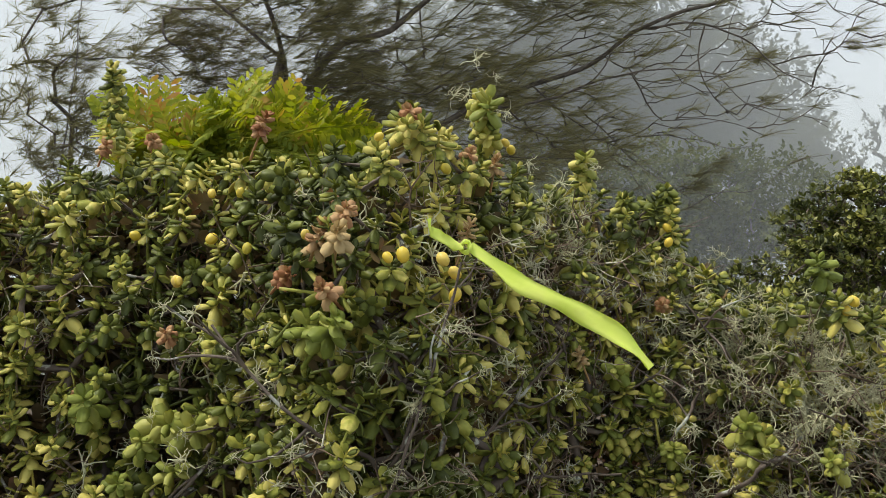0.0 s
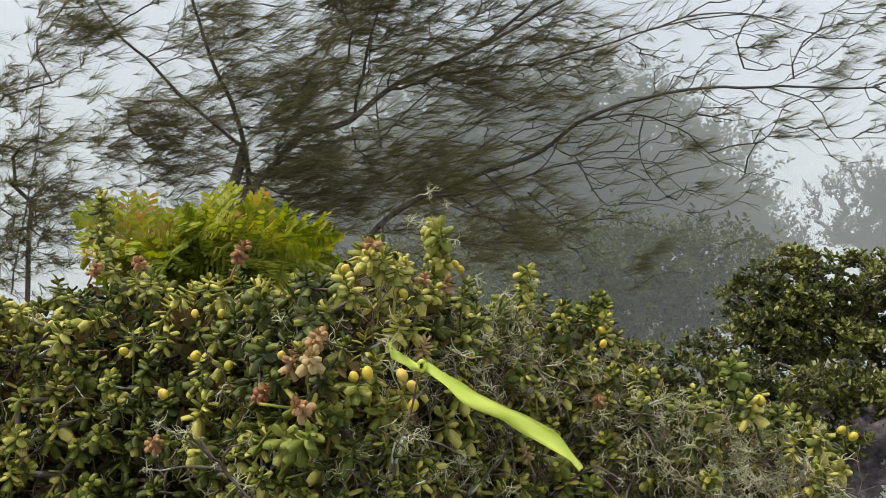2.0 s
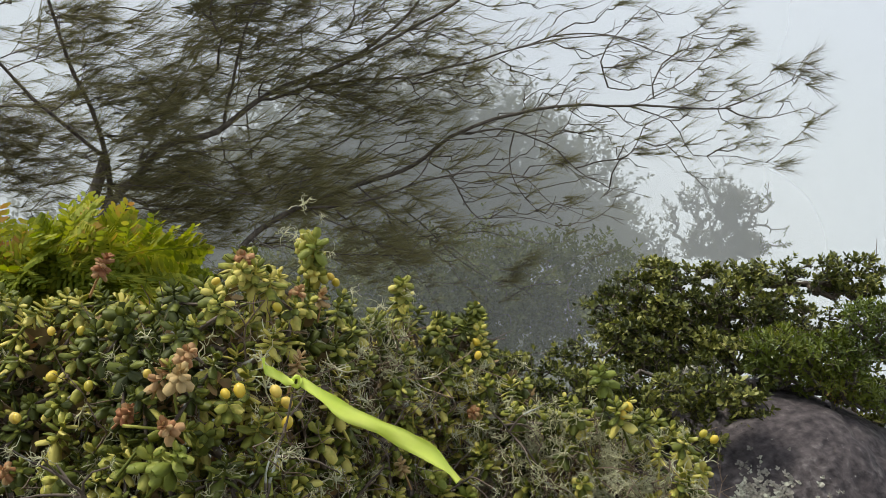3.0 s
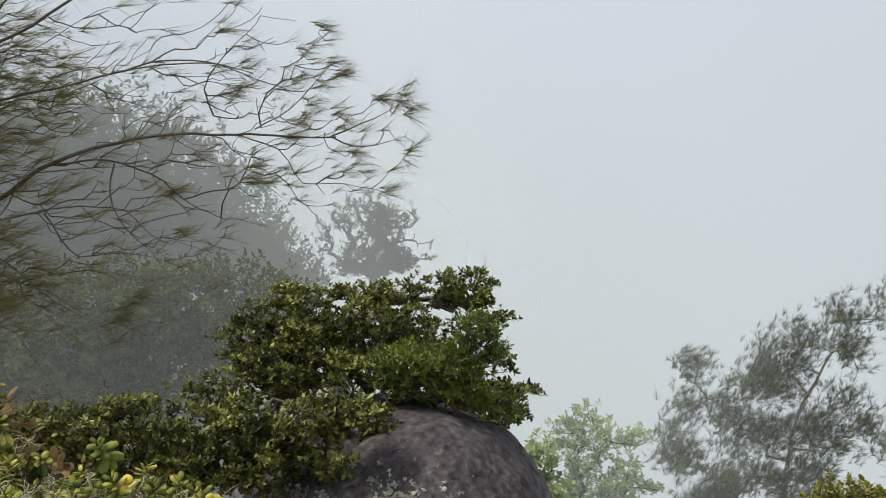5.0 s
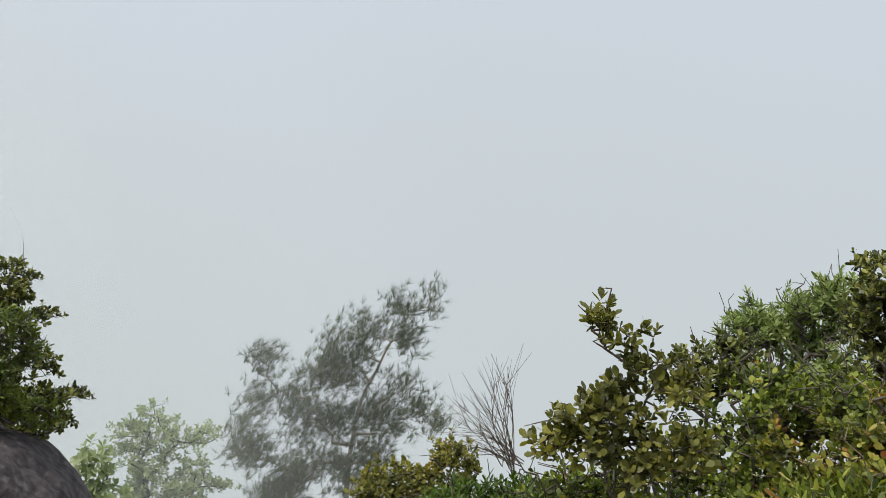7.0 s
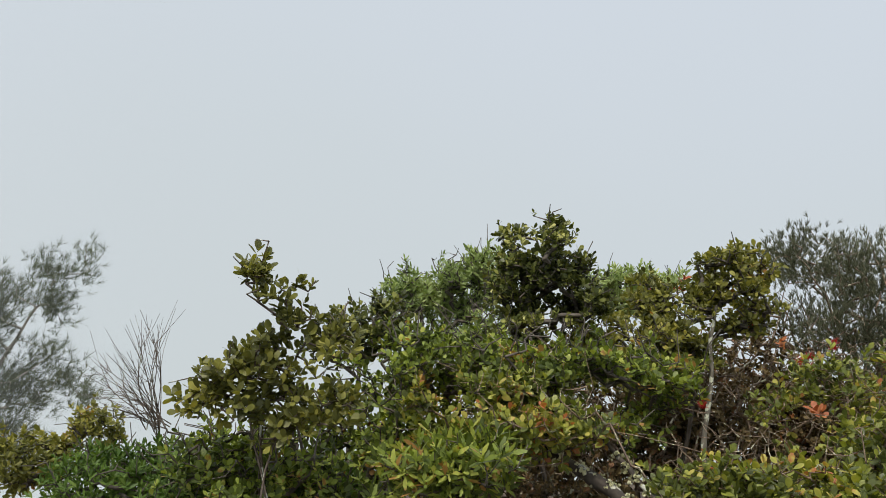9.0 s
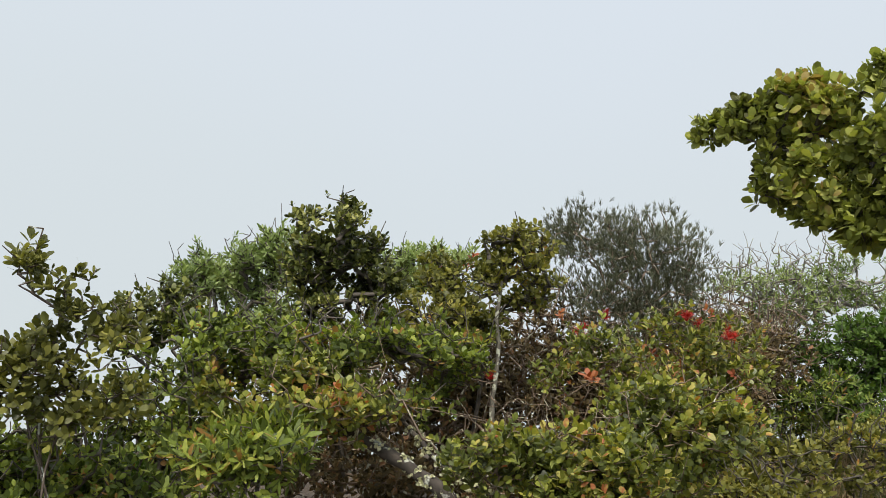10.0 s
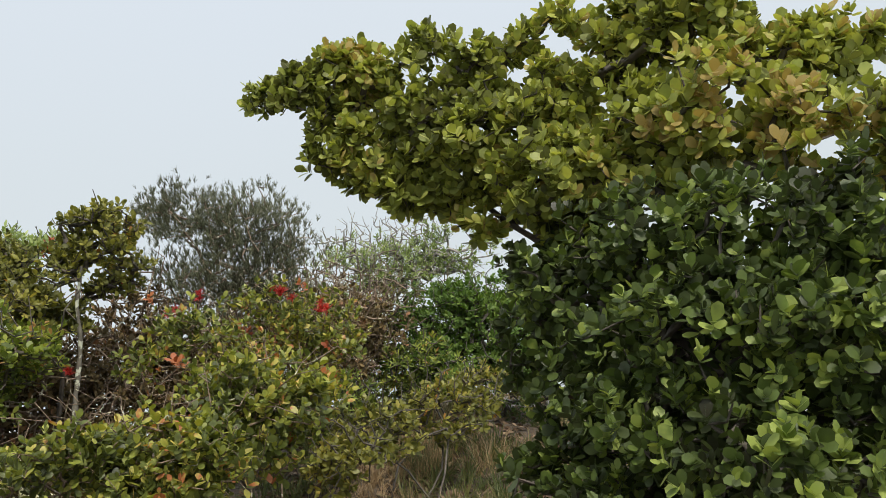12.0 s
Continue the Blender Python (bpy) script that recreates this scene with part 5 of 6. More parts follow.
plant("broadleaf_tree", MIST_TREE, 45, SP_MIST, M_MISTY, "open-crowned tree fading into the mist", "tree", density=60, size=0.42, r_tip=0.012, gap=0.5, gap_scale=1.3, base=(9.6, 17.2), wild=0.3, trunk_r=0.12, twig_share=0.4)
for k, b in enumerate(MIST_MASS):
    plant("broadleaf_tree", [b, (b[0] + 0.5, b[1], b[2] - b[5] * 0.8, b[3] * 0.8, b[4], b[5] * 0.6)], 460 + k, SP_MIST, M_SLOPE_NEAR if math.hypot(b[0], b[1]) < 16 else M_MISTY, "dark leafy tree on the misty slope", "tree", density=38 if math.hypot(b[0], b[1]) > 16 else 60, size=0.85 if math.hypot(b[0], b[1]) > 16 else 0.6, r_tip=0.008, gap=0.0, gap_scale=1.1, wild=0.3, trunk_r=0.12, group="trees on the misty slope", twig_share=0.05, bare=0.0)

# ---- boulder and its shrubs ----


def rock_point(n, size, seed, rough):
    """Where the stone's skin lies in the direction n."""
    k = 1 + rough * noise.noise(n * 1.6 + Vector((seed, 0, 0))) + rough * 0.35 * noise.noise(n * 5 + Vector((0, seed, 0))) + rough * 0.12 * noise.noise(n * 17)
    k -= 0.03 * max(0.0, 1 - abs(noise.noise(n * 2.4 + Vector((0, 0, seed)))) * 22)
    return Vector((n.x * size[0], n.y * size[1], n.z * size[2])) * k


def rock_mesh(name, size, seed, material, rough=0.06, flat=1.6):
    bm = bmesh.new()
    bmesh.ops.create_icosphere(bm, subdivisions=6, radius=1)
    for v in bm.verts:
        n = v.co.normalized()
        v.co = rock_point(n, size, seed, rough)
    for face in bm.faces:
        face.smooth = True
    me = bpy.data.meshes.new(name)
    bm.to_mesh(me)
    bm.free()
    me.materials.append(material)
    return me


def build_boulder():
    ob = new("boulder", rock_mesh("boulder", (0.98, 1.0, 1.02), 2.0, M_ROCK))
    ob.matrix_world = Matrix.Translation(BOULDER_MIDDLE) @ Matrix.Rotation(radians(-31), 4, "Z")
    tagged(ob, "dark grey granite boulder with white lichen spots", "boulder")
    ob = new("rock", rock_mesh("rock", (0.09, 0.08, 0.05), 5.0, M_ROCK_PALE, 0.15))
    ob.matrix_world = Matrix.Translation(SMALL_ROCK[0])
    tagged(ob, "small pale lichen-covered rock among the leaves", "rock")


build_boulder()

def boulder_lichen():
    rng = np.random.default_rng(57)
    t = template_set(58, 4, leaves=9, length=0.013, width=0.011, spread=86, stem=0.002, cup=0.3, vary=0.5, stations=3)
    pose_b = Matrix.Translation(BOULDER_MIDDLE) @ Matrix.Rotation(radians(-31), 4, "Z")
    p, d = [], []
    while len(p) < 1100:
        a, h = rng.normal(-1.85, 0.33), rng.normal(0.42, 0.13)
        n = Vector((math.cos(a) * math.cos(h), math.sin(a) * math.cos(h), math.sin(h)))
        if noise.noise(n * 7) < 0.0:
            continue
        p.append(pose_b @ rock_point(n, (0.98, 1.0, 1.02), 2.0, 0.06))
        d.append(pose_b.to_3x3() @ n)
    m = frames_for(np.array(d), rng.random(1100) * 6, rng.uniform(0.35, 1.3, 1100), np.array(p))
    v, f = scatter(t, m)
    tagged(new("lichen_crust", np_mesh("lichen_crust", v, f, M_ROCK_PALE)), "white lichen patches on the boulder's flank", "lichen", kind="stuff")


boulder_lichen()
plant("shrub", BOULDER_SHRUB + BOULDER_FILL, 51, SP_SMALL, M_DARK, "dense dark green shrub growing over the boulder", density=620, size=0.9, inner=0.4, gap=0.2, gap_scale=7, base=(1.9, 4.6), bark=M_BARK, trunk_r=0.022, bare=0.04, wild=0.03, pads=0.075, per=18)
plant("shrub", YELLOW_SHRUB, 52, SP_LONG, M_YELLOWISH, "yellow-green narrow-leaved shrub beside the boulder", density=1300, size=0.45, base=(2.3, 4.2), gap=0.2, gap_scale=8)
plant("shrub", FRONT_LEFT_SHRUB + FRONT_LEFT_FILL, 53, SP_SMALL, M_DARK, "low dark green shrub in front of the boulder", density=680, size=0.88, gap=0.25, gap_scale=6, stems=3, pads=0.07, per=16, wild=0.08)
plant("shrub", LOW_A, 54, SP_SMALL, M_OLIVE, "low olive-green shrub at the edge of the slope", density=900, size=0.90)

# ---- thicket beyond the grass ----


def build_dead_twigs():
    """Fans of thin straight dead twigs."""
    rng = np.random.default_rng(61)
    low = np.array(DEAD_TWIGS[0])
    foot = np.array([low[0] + 0.05, low[1], ground_height(low[0], low[1])])
    t = thing("dead_bush", foot, "leafless grey dead twigs at the edge of the thicket", "dead bush")
    line = smooth_line([foot, (foot + low) / 2 + np.array([0.02, 0.01, 0]), low], 0.08)
    v, f = tube(line, np.linspace(0.008, 0.004, len(line)), 5)
    part("stem", np_mesh("stem", v - foot, f, M_BARK), t)
    bits = []
    for q in DEAD_TWIGS[1:]:
        for _ in range(3):
            q2 = np.array(q) + rng.normal(0, 0.05, 3)
            rod = smooth_line([low + rng.normal(0, 0.02, 3) - (0, 0, 0.05), (low + q2) / 2 + rng.normal(0, 0.02, 3), q2], 0.04, 0.003, rng)
            bits.append(tube(rod, np.linspace(0.0028, 0.0009, len(rod)), 3))
            for _ in range(4):
                k = int(rng.integers(len(rod) // 3, len(rod) - 1))
                d = rod[-1] - rod[0]
                d = d / np.linalg.norm(d) + rng.normal(0, 0.4, 3)
                side = smooth_line([rod[k], rod[k] + d * 0.05, rod[k] + d * rng.uniform(0.08, 0.14) + rng.normal(0, 0.008, 3)], 0.03)
                bits.append(tube(side, np.linspace(0.0013, 0.0006, len(side)), 3))
    v, f = join(bits)
    tagged(part("twigwork", np_mesh("twigwork", v - foot, f, M_BARK), t), kind="stuff")


build_dead_twigs()
THICKET = "shrubs of the thicket"
plant("shrub", S1, 71, SP_OVAL, M_OLIVE, "open olive-leaved shrub with grey lichened branches", density=690, size=0.52, gap=0.37, gap_scale=7, r_tip=0.0017, stems=4, group=THICKET, inner=0.3, wild=0.25, bare=0.2, bark=M_BARK, trunk_r=0.004, power=0.36, pads=0.05, per=10)
plant("shrub", S2, 72, SP_OVAL, M_DARK, "dark green small-crowned shrub", density=982, size=0.45, gap=0.35, gap_scale=7, group=THICKET, trunk_r=0.008, pads=0.06, per=14)
plant("shrub", S2B, 73, SP_LONG, M_PALE, "light green shrub with bare twigs", density=760, size=0.52, gap=0.4, gap_scale=5, group=THICKET, bare=0.5)
plant("shrub", S3, 74, SP_OVAL, M_DARK, "tall dark green shrub rising above the thicket", density=1333, size=0.47, gap=0.36, gap_scale=7, group=THICKET, r_tip=0.002, wild=0.1, trunk_r=0.011, bare=0.1, pads=0.045, per=16)
plant("shrub", S3B, 75, SP_LONG, M_PALE, "pale green shrub behind the thicket", density=760, size=0.52, gap=0.35, gap_scale=5, group=THICKET)
plant("shrub", S4, 76, SP_OVAL, M_OLIVE, "olive and rust-tinged shrub with a pale trunk", density=1193, size=0.47, gap=0.36, gap_scale=7, group=THICKET, r_tip=0.002, wild=0.1, trunk_r=0.011, bare=0.02, pads=0.05, per=16)
build_needle_plant("needle_shrub", GREY, 77, SPIKE, M_GREYGREEN, "grey-green needle-leaved shrub with upright shoots", "shrub", 4200, 0.5, (0, 0, 1.0), 460, 0.0016, M_TWIG, jitter=0.3, per=8, loose=0.032, power=0.34)
plant("shrub", LOW_B, 78, SP_OVAL, M_BRIGHT, "yellow-green leafy shrub filling the thicket", density=1066, size=0.46, gap=0.47, gap_scale=4.5, stems=3, group=THICKET, wild=0.3, bare=0.2, trunk_r=0.008, inner=0.15, pads=0.07, per=14)
plant("shrub", LOW_C, 79, SP_LONG, M_BRIGHT, "bright yellow-green shrub with narrow leaves", density=680, size=0.56, gap=0.47, gap_scale=4.5, stems=2, group=THICKET, trunk_r=0.008, inner=0.15)
plant("shrub", LOW_D, 80, SP_LONG, M_LUSH, "bright green low shrub on the slope's edge", density=1147, size=0.44, group=THICKET)
shrub_high = plant("shrub", LOW_E, 81, SP_OVAL, M_ORANGE, "shrub with yellow, orange and red-tinged leaves", density=728, size=0.43, gap=0.5, gap_scale=4.5, stems=2, group=THICKET, wild=0.3, bare=0.2, trunk_r=0.004, inner=0.15, bark=M_TWIG, r_tip=0.001, pads=0.06, per=10)
shrub_low = plant("shrub", LOW_F, 82, SP_OVAL, M_ORANGE, "low yellow-green shrub with reddish young leaves", density=1560, size=0.48, gap=0.47, gap_scale=4.5, stems=3, group=THICKET, wild=0.3, trunk_r=0.004, inner=0.15, bark=M_TWIG, r_tip=0.001, bare=0.2, pads=0.06, per=12)
plant("shrub", DARK_GREEN, 83, SP_SMALL, M_LUSH, "rounded lush green shrub beside the grassy track", density=900, size=0.85, group=THICKET, pads=0.09, per=20)
plant("shrub", PALE_TWIGGY, 84, SP_LONG, M_PALE, "thin pale shrub of grey twigs and sparse leaves", density=480, size=0.42, gap=0.45, gap_scale=5, bark=M_BARK_PALE, group=THICKET, bare=1.2)
plant("shrub", BROWN_TWIGGY, 85, SP_SMALL, M_ORANGE, "brown twiggy half-dry shrub", density=420, size=0.60, gap=0.45, gap_scale=6, bark=M_BARK, group=THICKET, bare=2.0)
plant("shrub", MID_SHRUB, 86, SP_LONG, M_BRIGHT, "low green shrub at the edge of the track", density=756, size=0.48, group=THICKET, trunk_r=0.005)

plant("shrub", BACK_TWIGGY, 89, SP_SMALL, M_OLIVE, "brown twiggy shrub behind the red flowers", density=240, size=0.75, gap=0.4, gap_scale=5, stems=4, group=THICKET, bark=M_TWIG, bare=2.6)
plant("shrub", TRACK_LOW, 90, SP_SMALL, M_OLIVE, "low dark shrub at the foot of the thicket", density=620, size=0.8, gap=0.4, gap_scale=5, stems=4, group=THICKET, bare=0.6, trunk_r=0.005)
# Filler for the thicket's dark interior; its shade is put into brown leaves.
plant("shrub", UNDER_A, 87, SP_SMALL, M_DEAD_SHADED, "twiggy filler deep in the thicket, leaves browned to give its shade", density=520, size=0.8, gap=0.3, gap_scale=6, stems=5, group=THICKET, bark=M_TWIG, inner=0.1, bare=1.2)
plant("shrub", UNDER_B, 88, SP_SMALL, M_DEAD_SHADED, "brown twigs behind the flowers with filler leaves browned for shade", density=520, size=0.8, gap=0.3, gap_scale=6, stems=5, group=THICKET, bark=M_TWIG, inner=0.1, bare=1.6)


def build_log(name, pts, r0, r1, seed, label):
    rng = np.random.default_rng(seed)
    foot = np.array([pts[-1][0] - 0.1, pts[-1][1] - 0.25, 0])
    foot[2] = ground_height(foot[0], foot[1]) - 0.02
    line = smooth_line([*pts, (np.array(pts[-1]) + foot) / 2 + np.array([0.05, 0.02, 0.06]), foot], 0.05, 0.008, rng)
    r = np.linspace(r1, r0, len(line)) * (1 + 0.12 * np.sin(np.arange(len(line)) * 1.7))
    v, f = tube(line, r, 9)
    t = thing(name, foot, label, "dead branch")
    part("wood", np_mesh("wood", v - foot, f, M_LOG), t)
    return line


def crust(name, line, seed, n, label, r):
    """Crusty pale lichen lobes along a branch."""
    rng = np.random.default_rng(seed)
    t = template_set(seed, 3, leaves=11, length=0.0065, width=0.0062, spread=78, stem=0.003, cup=0.4, rows=2)
    k = rng.integers(0, len(line), n)
    d = rng.normal(0, 1, (n, 3))
    d /= np.linalg.norm(d, axis=1, keepdims=True)
    m = frames_for(d, rng.random(n) * 6, rng.uniform(0.6, 1.4, n), line[k] + d * r * 0.92 + rng.normal(0, 0.008, (n, 3)) * (1, 1, 0.3))
    v, f = scatter(t, m)
    tagged(new(name, np_mesh(name, v, f, M_LICHEN)), label, "lichen", kind="stuff")


line = build_log("dead_branch", LOG, 0.026, 0.018, 91, "dark fallen branch crusted with pale lichen")
crust("lichen_crust", line[8:22], 92, 330, "pale grey-green lichen crust on a fallen branch", 0.021)
line = build_log("dead_branch", LOG_B, 0.012, 0.007, 93, "weathered broken branch leaning in the thicket")
crust("lichen_crust", line[4:12], 94, 110, "white lichen crust on a broken branch", 0.015)


def build_pale_trunk():
    rng = np.random.default_rng(95)
    foot = np.array([PALE_TRUNK[0][0], PALE_TRUNK[0][1], 0])
    foot[2] = ground_height(foot[0], foot[1]) - 0.03
    line = smooth_line([foot, *PALE_TRUNK], 0.045, 0.011, rng)
    t = thing("sapling", foot, "slim upright trunk with pale lichened bark", "sapling")
    v, f = tube(line, np.linspace(0.017, 0.006, len(line)) * (1 + 0.16 * np.sin(np.arange(len(line)) * 2.1)), 8)
    part("trunk", np_mesh("trunk", v - foot, f, M_SAPLING), t)


build_pale_trunk()


def build_red_flowers():
    rng = np.random.default_rng(97)
    tips = [needle_tuft(rng, 46, 0.028, 0.0024, 0.7, 0.3) for _ in range(3)]
    for k, q in enumerate(REDS):
        for j in range(2):
            p = np.array(q) + rng.normal(0, 0.012, 3)
            v, f = tips[(k + j) % 3]
            v = turn(v, rx=radians(90)) if j else turn(v, rx=radians(40), rz=1.0)
            v = v * rng.uniform(0.8, 1.15)
            ob = new("red_flower", np_mesh("red_flower", v, f, M_RED))
            ob.location = p
            tagged(ob, "small red brush-like flower on a shrub", "flower", "red flowers in the thicket")


build_red_flowers()


def build_rust_sprigs():
    """Rust-red young leaves at the shoot ends of the two turning shrubs."""
    rng = np.random.default_rng(98)
    shared = [np_mesh("young_sprig", v, f, M_RUST) for v, f in SP_OVAL[:3]]
    for top, places in ((shrub_low, RUST_LOW), (shrub_high, RUST_HIGH)):
        for q in places:
            for j in range(3 if top is shrub_low else 2):
                p = np.array(q) + rng.normal(0, 0.014, 3) - np.array(top.location)
                a = np.eye(4)
                a[:3] = frames_for(rng.normal(0, 0.45, (1, 3)) + np.array([[-0.4, 0, 0.8]]), np.array([rng.random() * 6]), [rng.uniform(0.38, 0.6)], p[None])[0]
                part("young_sprig", shared[j % 3], top, "rust-red young leaves", Matrix(a.tolist()))


build_rust_sprigs()

# ---- grass and stones of the track ----


def build_grass():
    rng = np.random.default_rng(101)
    blades = [needle_tuft(rng, 16, 0.3, 0.004, 0.28, 0.5) for _ in range(4)]
    short = [needle_tuft(rng, 14, 0.16, 0.005, 0.45, 0.5) for _ in range(4)]
    for name, mat, t, n, size, label in (("dry_grass", M_STRAW, blades, 620, 0.52, "tufts of dry straw-coloured grass on the track"), ("green_grass", M_GRASS, short, 520, 0.8, "short green grass along the track")):
        p = []
        while len(p) < n:
            g = GRASS[rng.integers(len(GRASS))]
            x, y = g[0] + rng.normal(0, 0.35), g[1] + rng.normal(0, 0.35)
            if noise.noise(Vector((x * 1.6, y * 1.6, 3 if name == "dry_grass" else 8))) < -0.1 or math.hypot(x, y) < 1.4:
                continue
            p.append((x, y, ground_height(x, y)))
        p = np.array(p)
        axes = np.array([0.05, 0, 1.0]) + rng.normal(0, 0.22, (n, 3))
        v, f = scatter(t, frames_for(axes, rng.random(n) * 6.28, size * rng.uniform(0.5, 1.2, n), p))
        tagged(new(name, np_mesh(name, v, f, mat)), label, "grass", kind="stuff")
    litter = [leaf(0.05, 0.03, 1.1, 0.3, 0.3, 2) for _ in range(2)]
    n = 6000
    ang, r = rng.uniform(-3.14, 3.14, n), rng.uniform(2.2, 8.5, n)
    xy = np.stack([r * np.sin(-ang), r * np.cos(ang)], 1)
    near = np.array(GRASS)[rng.integers(0, len(GRASS), n), :2] + rng.normal(0, 0.5, (n, 2))
    xy = np.where(rng.random((n, 1)) < 0.35, near, xy)
    p = np.array([(a, b, ground_height(a, b) + 0.008) for a, b in xy])
    m = frames_for(rng.normal(0, 1, (n, 3)) * (1, 1, 0.25), rng.normal(0, 0.5, n), rng.uniform(0.6, 1.3, n), p)
    v, f = scatter(litter, m)
    tagged(new("leaf_litter", np_mesh("leaf_litter", v, f, M_LITTER)), "dry brown fallen leaves on the soil", "leaf litter", kind="stuff")
    bm = bmesh.new()
    bmesh.ops.create_icosphere(bm, subdivisions=2, radius=0.022)
    tv = np.array([v.co[:] for v in bm.verts]) * (1, 0.8, 0.55)
    tf = np.array([[v.index for v in q.verts] for q in bm.faces])
    bm.free()
    n = 160
    c = np.array(GRASS[6])
    xy = c[:2] + rng.normal(0, 0.22, (n, 2)) * (1.2, 0.9)
    p = np.array([(a, b, ground_height(a, b) + 0.004) for a, b in xy])
    m = frames_for(rng.normal(0, 1, (n, 3)), rng.random(n) * 6, rng.uniform(0.4, 1.5, n), p)
    v, f = scatter([(tv, tf)], m)
    tagged(new("gravel", np_mesh("gravel", v, f, M_STONE)), "pale loose gravel where the track bends", "gravel", kind="stuff")


build_grass()

# ---- round-leaved tree ----


def build_round_tree(name, blobs, seed, density, limb, label, near_parts, size, base, mat):
    rng = np.random.default_rng(seed)
    area = sum(12 * ((b[3] * b[4] + b[3] * b[5] + b[4] * b[5]) / 3) for b in blobs)
    n = int(area * density)
    pts, ways = in_blobs(blobs, n, rng, 0.35, 0.34 if limb else 0.3, 13)
    foot = np.array([*base, ground_height(*base) - 0.03])
    t = thing(name, foot, label, "tree")
    if limb:
        line = smooth_line([foot, (foot + np.array(limb[0])) / 2 + np.array([0.1, -0.05, 0]), *limb], 0.06, 0.008, rng)
        v, f = tube(line, np.linspace(0.02, 0.002, len(line)), 8)
        part("trunk", np_mesh("trunk", v - foot, f, M_BARK_DARK), t)
    else:
        c = np.mean([b[:3] for b in blobs], axis=0)
        line = smooth_line([foot, (foot + c) / 2, c], 0.08, 0.02, rng)
    limbs_of(t, foot, [grow(line, pts[::2], rng, 0.0013, 0.42, 0.06, 0.12, 3, r_max=0.012, own=not limb, cut=1.0 if limb else 0.006)], M_BARK_DARK, "stem")
    axes = ways * 0.6 + np.array([0, 0, 0.6]) + rng.normal(0, 0.35, (n, 3))
    m = frames_for(axes, rng.random(n) * 6.28, size * rng.uniform(0.75, 1.25, n), pts - foot)
    near = np.argsort(np.linalg.norm(pts[:, :2], axis=1))[:near_parts]
    shared = [np_mesh("leaf_sprig", tv, tf, mat) for tv, tf in SP_ROUND]
    for k in near:
        a = np.eye(4)
        a[:3] = m[k]
        part("leaf_sprig", shared[k % len(shared)], t, m=Matrix(a.tolist()))
    rest = np.setdiff1d(np.arange(n), near)
    if len(rest):
        v, f = scatter(SP_ROUND, m[rest])
        tagged(part("crown", np_mesh("crown", v, f, mat), t), kind="stuff")


build_round_tree("round_leaved_tree", TREE_R + TREE_R_TOP + TREE_R_FILL, 111, 2000, TREE_LIMB, "wind-shaped tree with round leathery green and yellow leaves", 300, 0.62, (1.7, -1.45), M_ROUND)
build_round_tree("round_leaved_shrub", TREE_R_LOW + TREE_R_DEEP, 112, 1750, None, "dense round-leaved green shrub beside the grassy track", 300, 0.54, (1.25, -1.3), M_ROUND_GREEN)

# ---- front shrubs ----


def lichen_tuft(rng, count, length, n=5):
    """Tangled pale threads."""
    bits = []
    for _ in range(count):
        d = rng.normal(0, 1, 3)
        p = [np.zeros(3)]
        for _ in range(n):
            d = d + rng.normal(0, 0.7, 3)
            d /= np.linalg.norm(d)
            p.append(p[-1] + d * length / n * rng.uniform(0.6, 1.3))
        bits.append(tube(np.array(p), np.linspace(0.0014, 0.0006, n + 1), 3))
    return join(bits)


def twig_fork(rng):
    """A short bare twig with crooked side twigs; its axis is y."""
    line = smooth_line([(0, 0, 0), (rng.normal(0, 0.014), 0.035, rng.normal(0, 0.014)), (rng.normal(0, 0.022), 0.07, rng.normal(0, 0.022)), (rng.normal(0, 0.035), 0.1, rng.normal(0, 0.035))], 0.016)
    bits = [tube(line, np.linspace(0.0022, 0.0008, len(line)), 3)]
    for _ in range(5):
        k = int(rng.integers(1, len(line)))
        d = np.array([rng.normal(0, 0.8), 0.7, rng.normal(0, 0.8)])
        end = line[k] + d * rng.uniform(0.02, 0.045)
        bits.append(tube(np.array([line[k], (line[k] + end) / 2 + rng.normal(0, 0.004, 3), end]), [0.0012, 0.0009, 0.0005], 3))
    return join(bits)


def fleshy_shoot(rng, pairs, length, width, spread, rows=2):
    """A stem with whorls of thick spoon-shaped leaves bent outwards and down, closing to a bud at the tip; its axis is y."""
    bits = []
    step = length * 0.27
    for k in range(pairs):
        u = k / max(pairs - 1, 1)
        for j in range(3 if k < pairs - 1 else 2):
            s = (1 - 0.45 * u) * rng.uniform(0.75, 1.2)
            v, f = leaf(length * s, width * s, 1.2, -0.28, rng.uniform(0.1, 0.5) * (1 - 0.5 * u), rows, 0.0016, 0.3)
            open_by = radians(spread * (1.2 - 0.85 * u) + rng.uniform(-14, 14))
            v = turn(turn(v, rx=-open_by), ry=k * 1.05 + j * 2.09 + rng.uniform(-0.3, 0.3))
            bits.append((v + np.array([0, step * k, 0]), f))
    bits.append(tube(np.array([[0, -0.05, 0], [0, step * pairs * 0.9, 0]]), [0.0022, 0.0015], 4))
    return join(bits)


rng_s = np.random.default_rng(121)
SHOOTS = [fleshy_shoot(rng_s, p, 0.0215, 0.016, s) for p, s in ((5, 92), (6, 98), (5, 84), (6, 104), (4, 90), (6, 94))]
SHOOTS_SMALL = [fleshy_shoot(rng_s, p, 0.0215, 0.016, s, 1) for p, s in ((5, 88), (5, 98), (4, 84), (6, 100))]
ROSETTES = [fleshy_shoot(rng_s, p, 0.017, 0.014, s) for p, s in ((6, 80), (7, 88), (6, 72))]
TWIGS = [twig_fork(rng_s) for _ in range(6)]
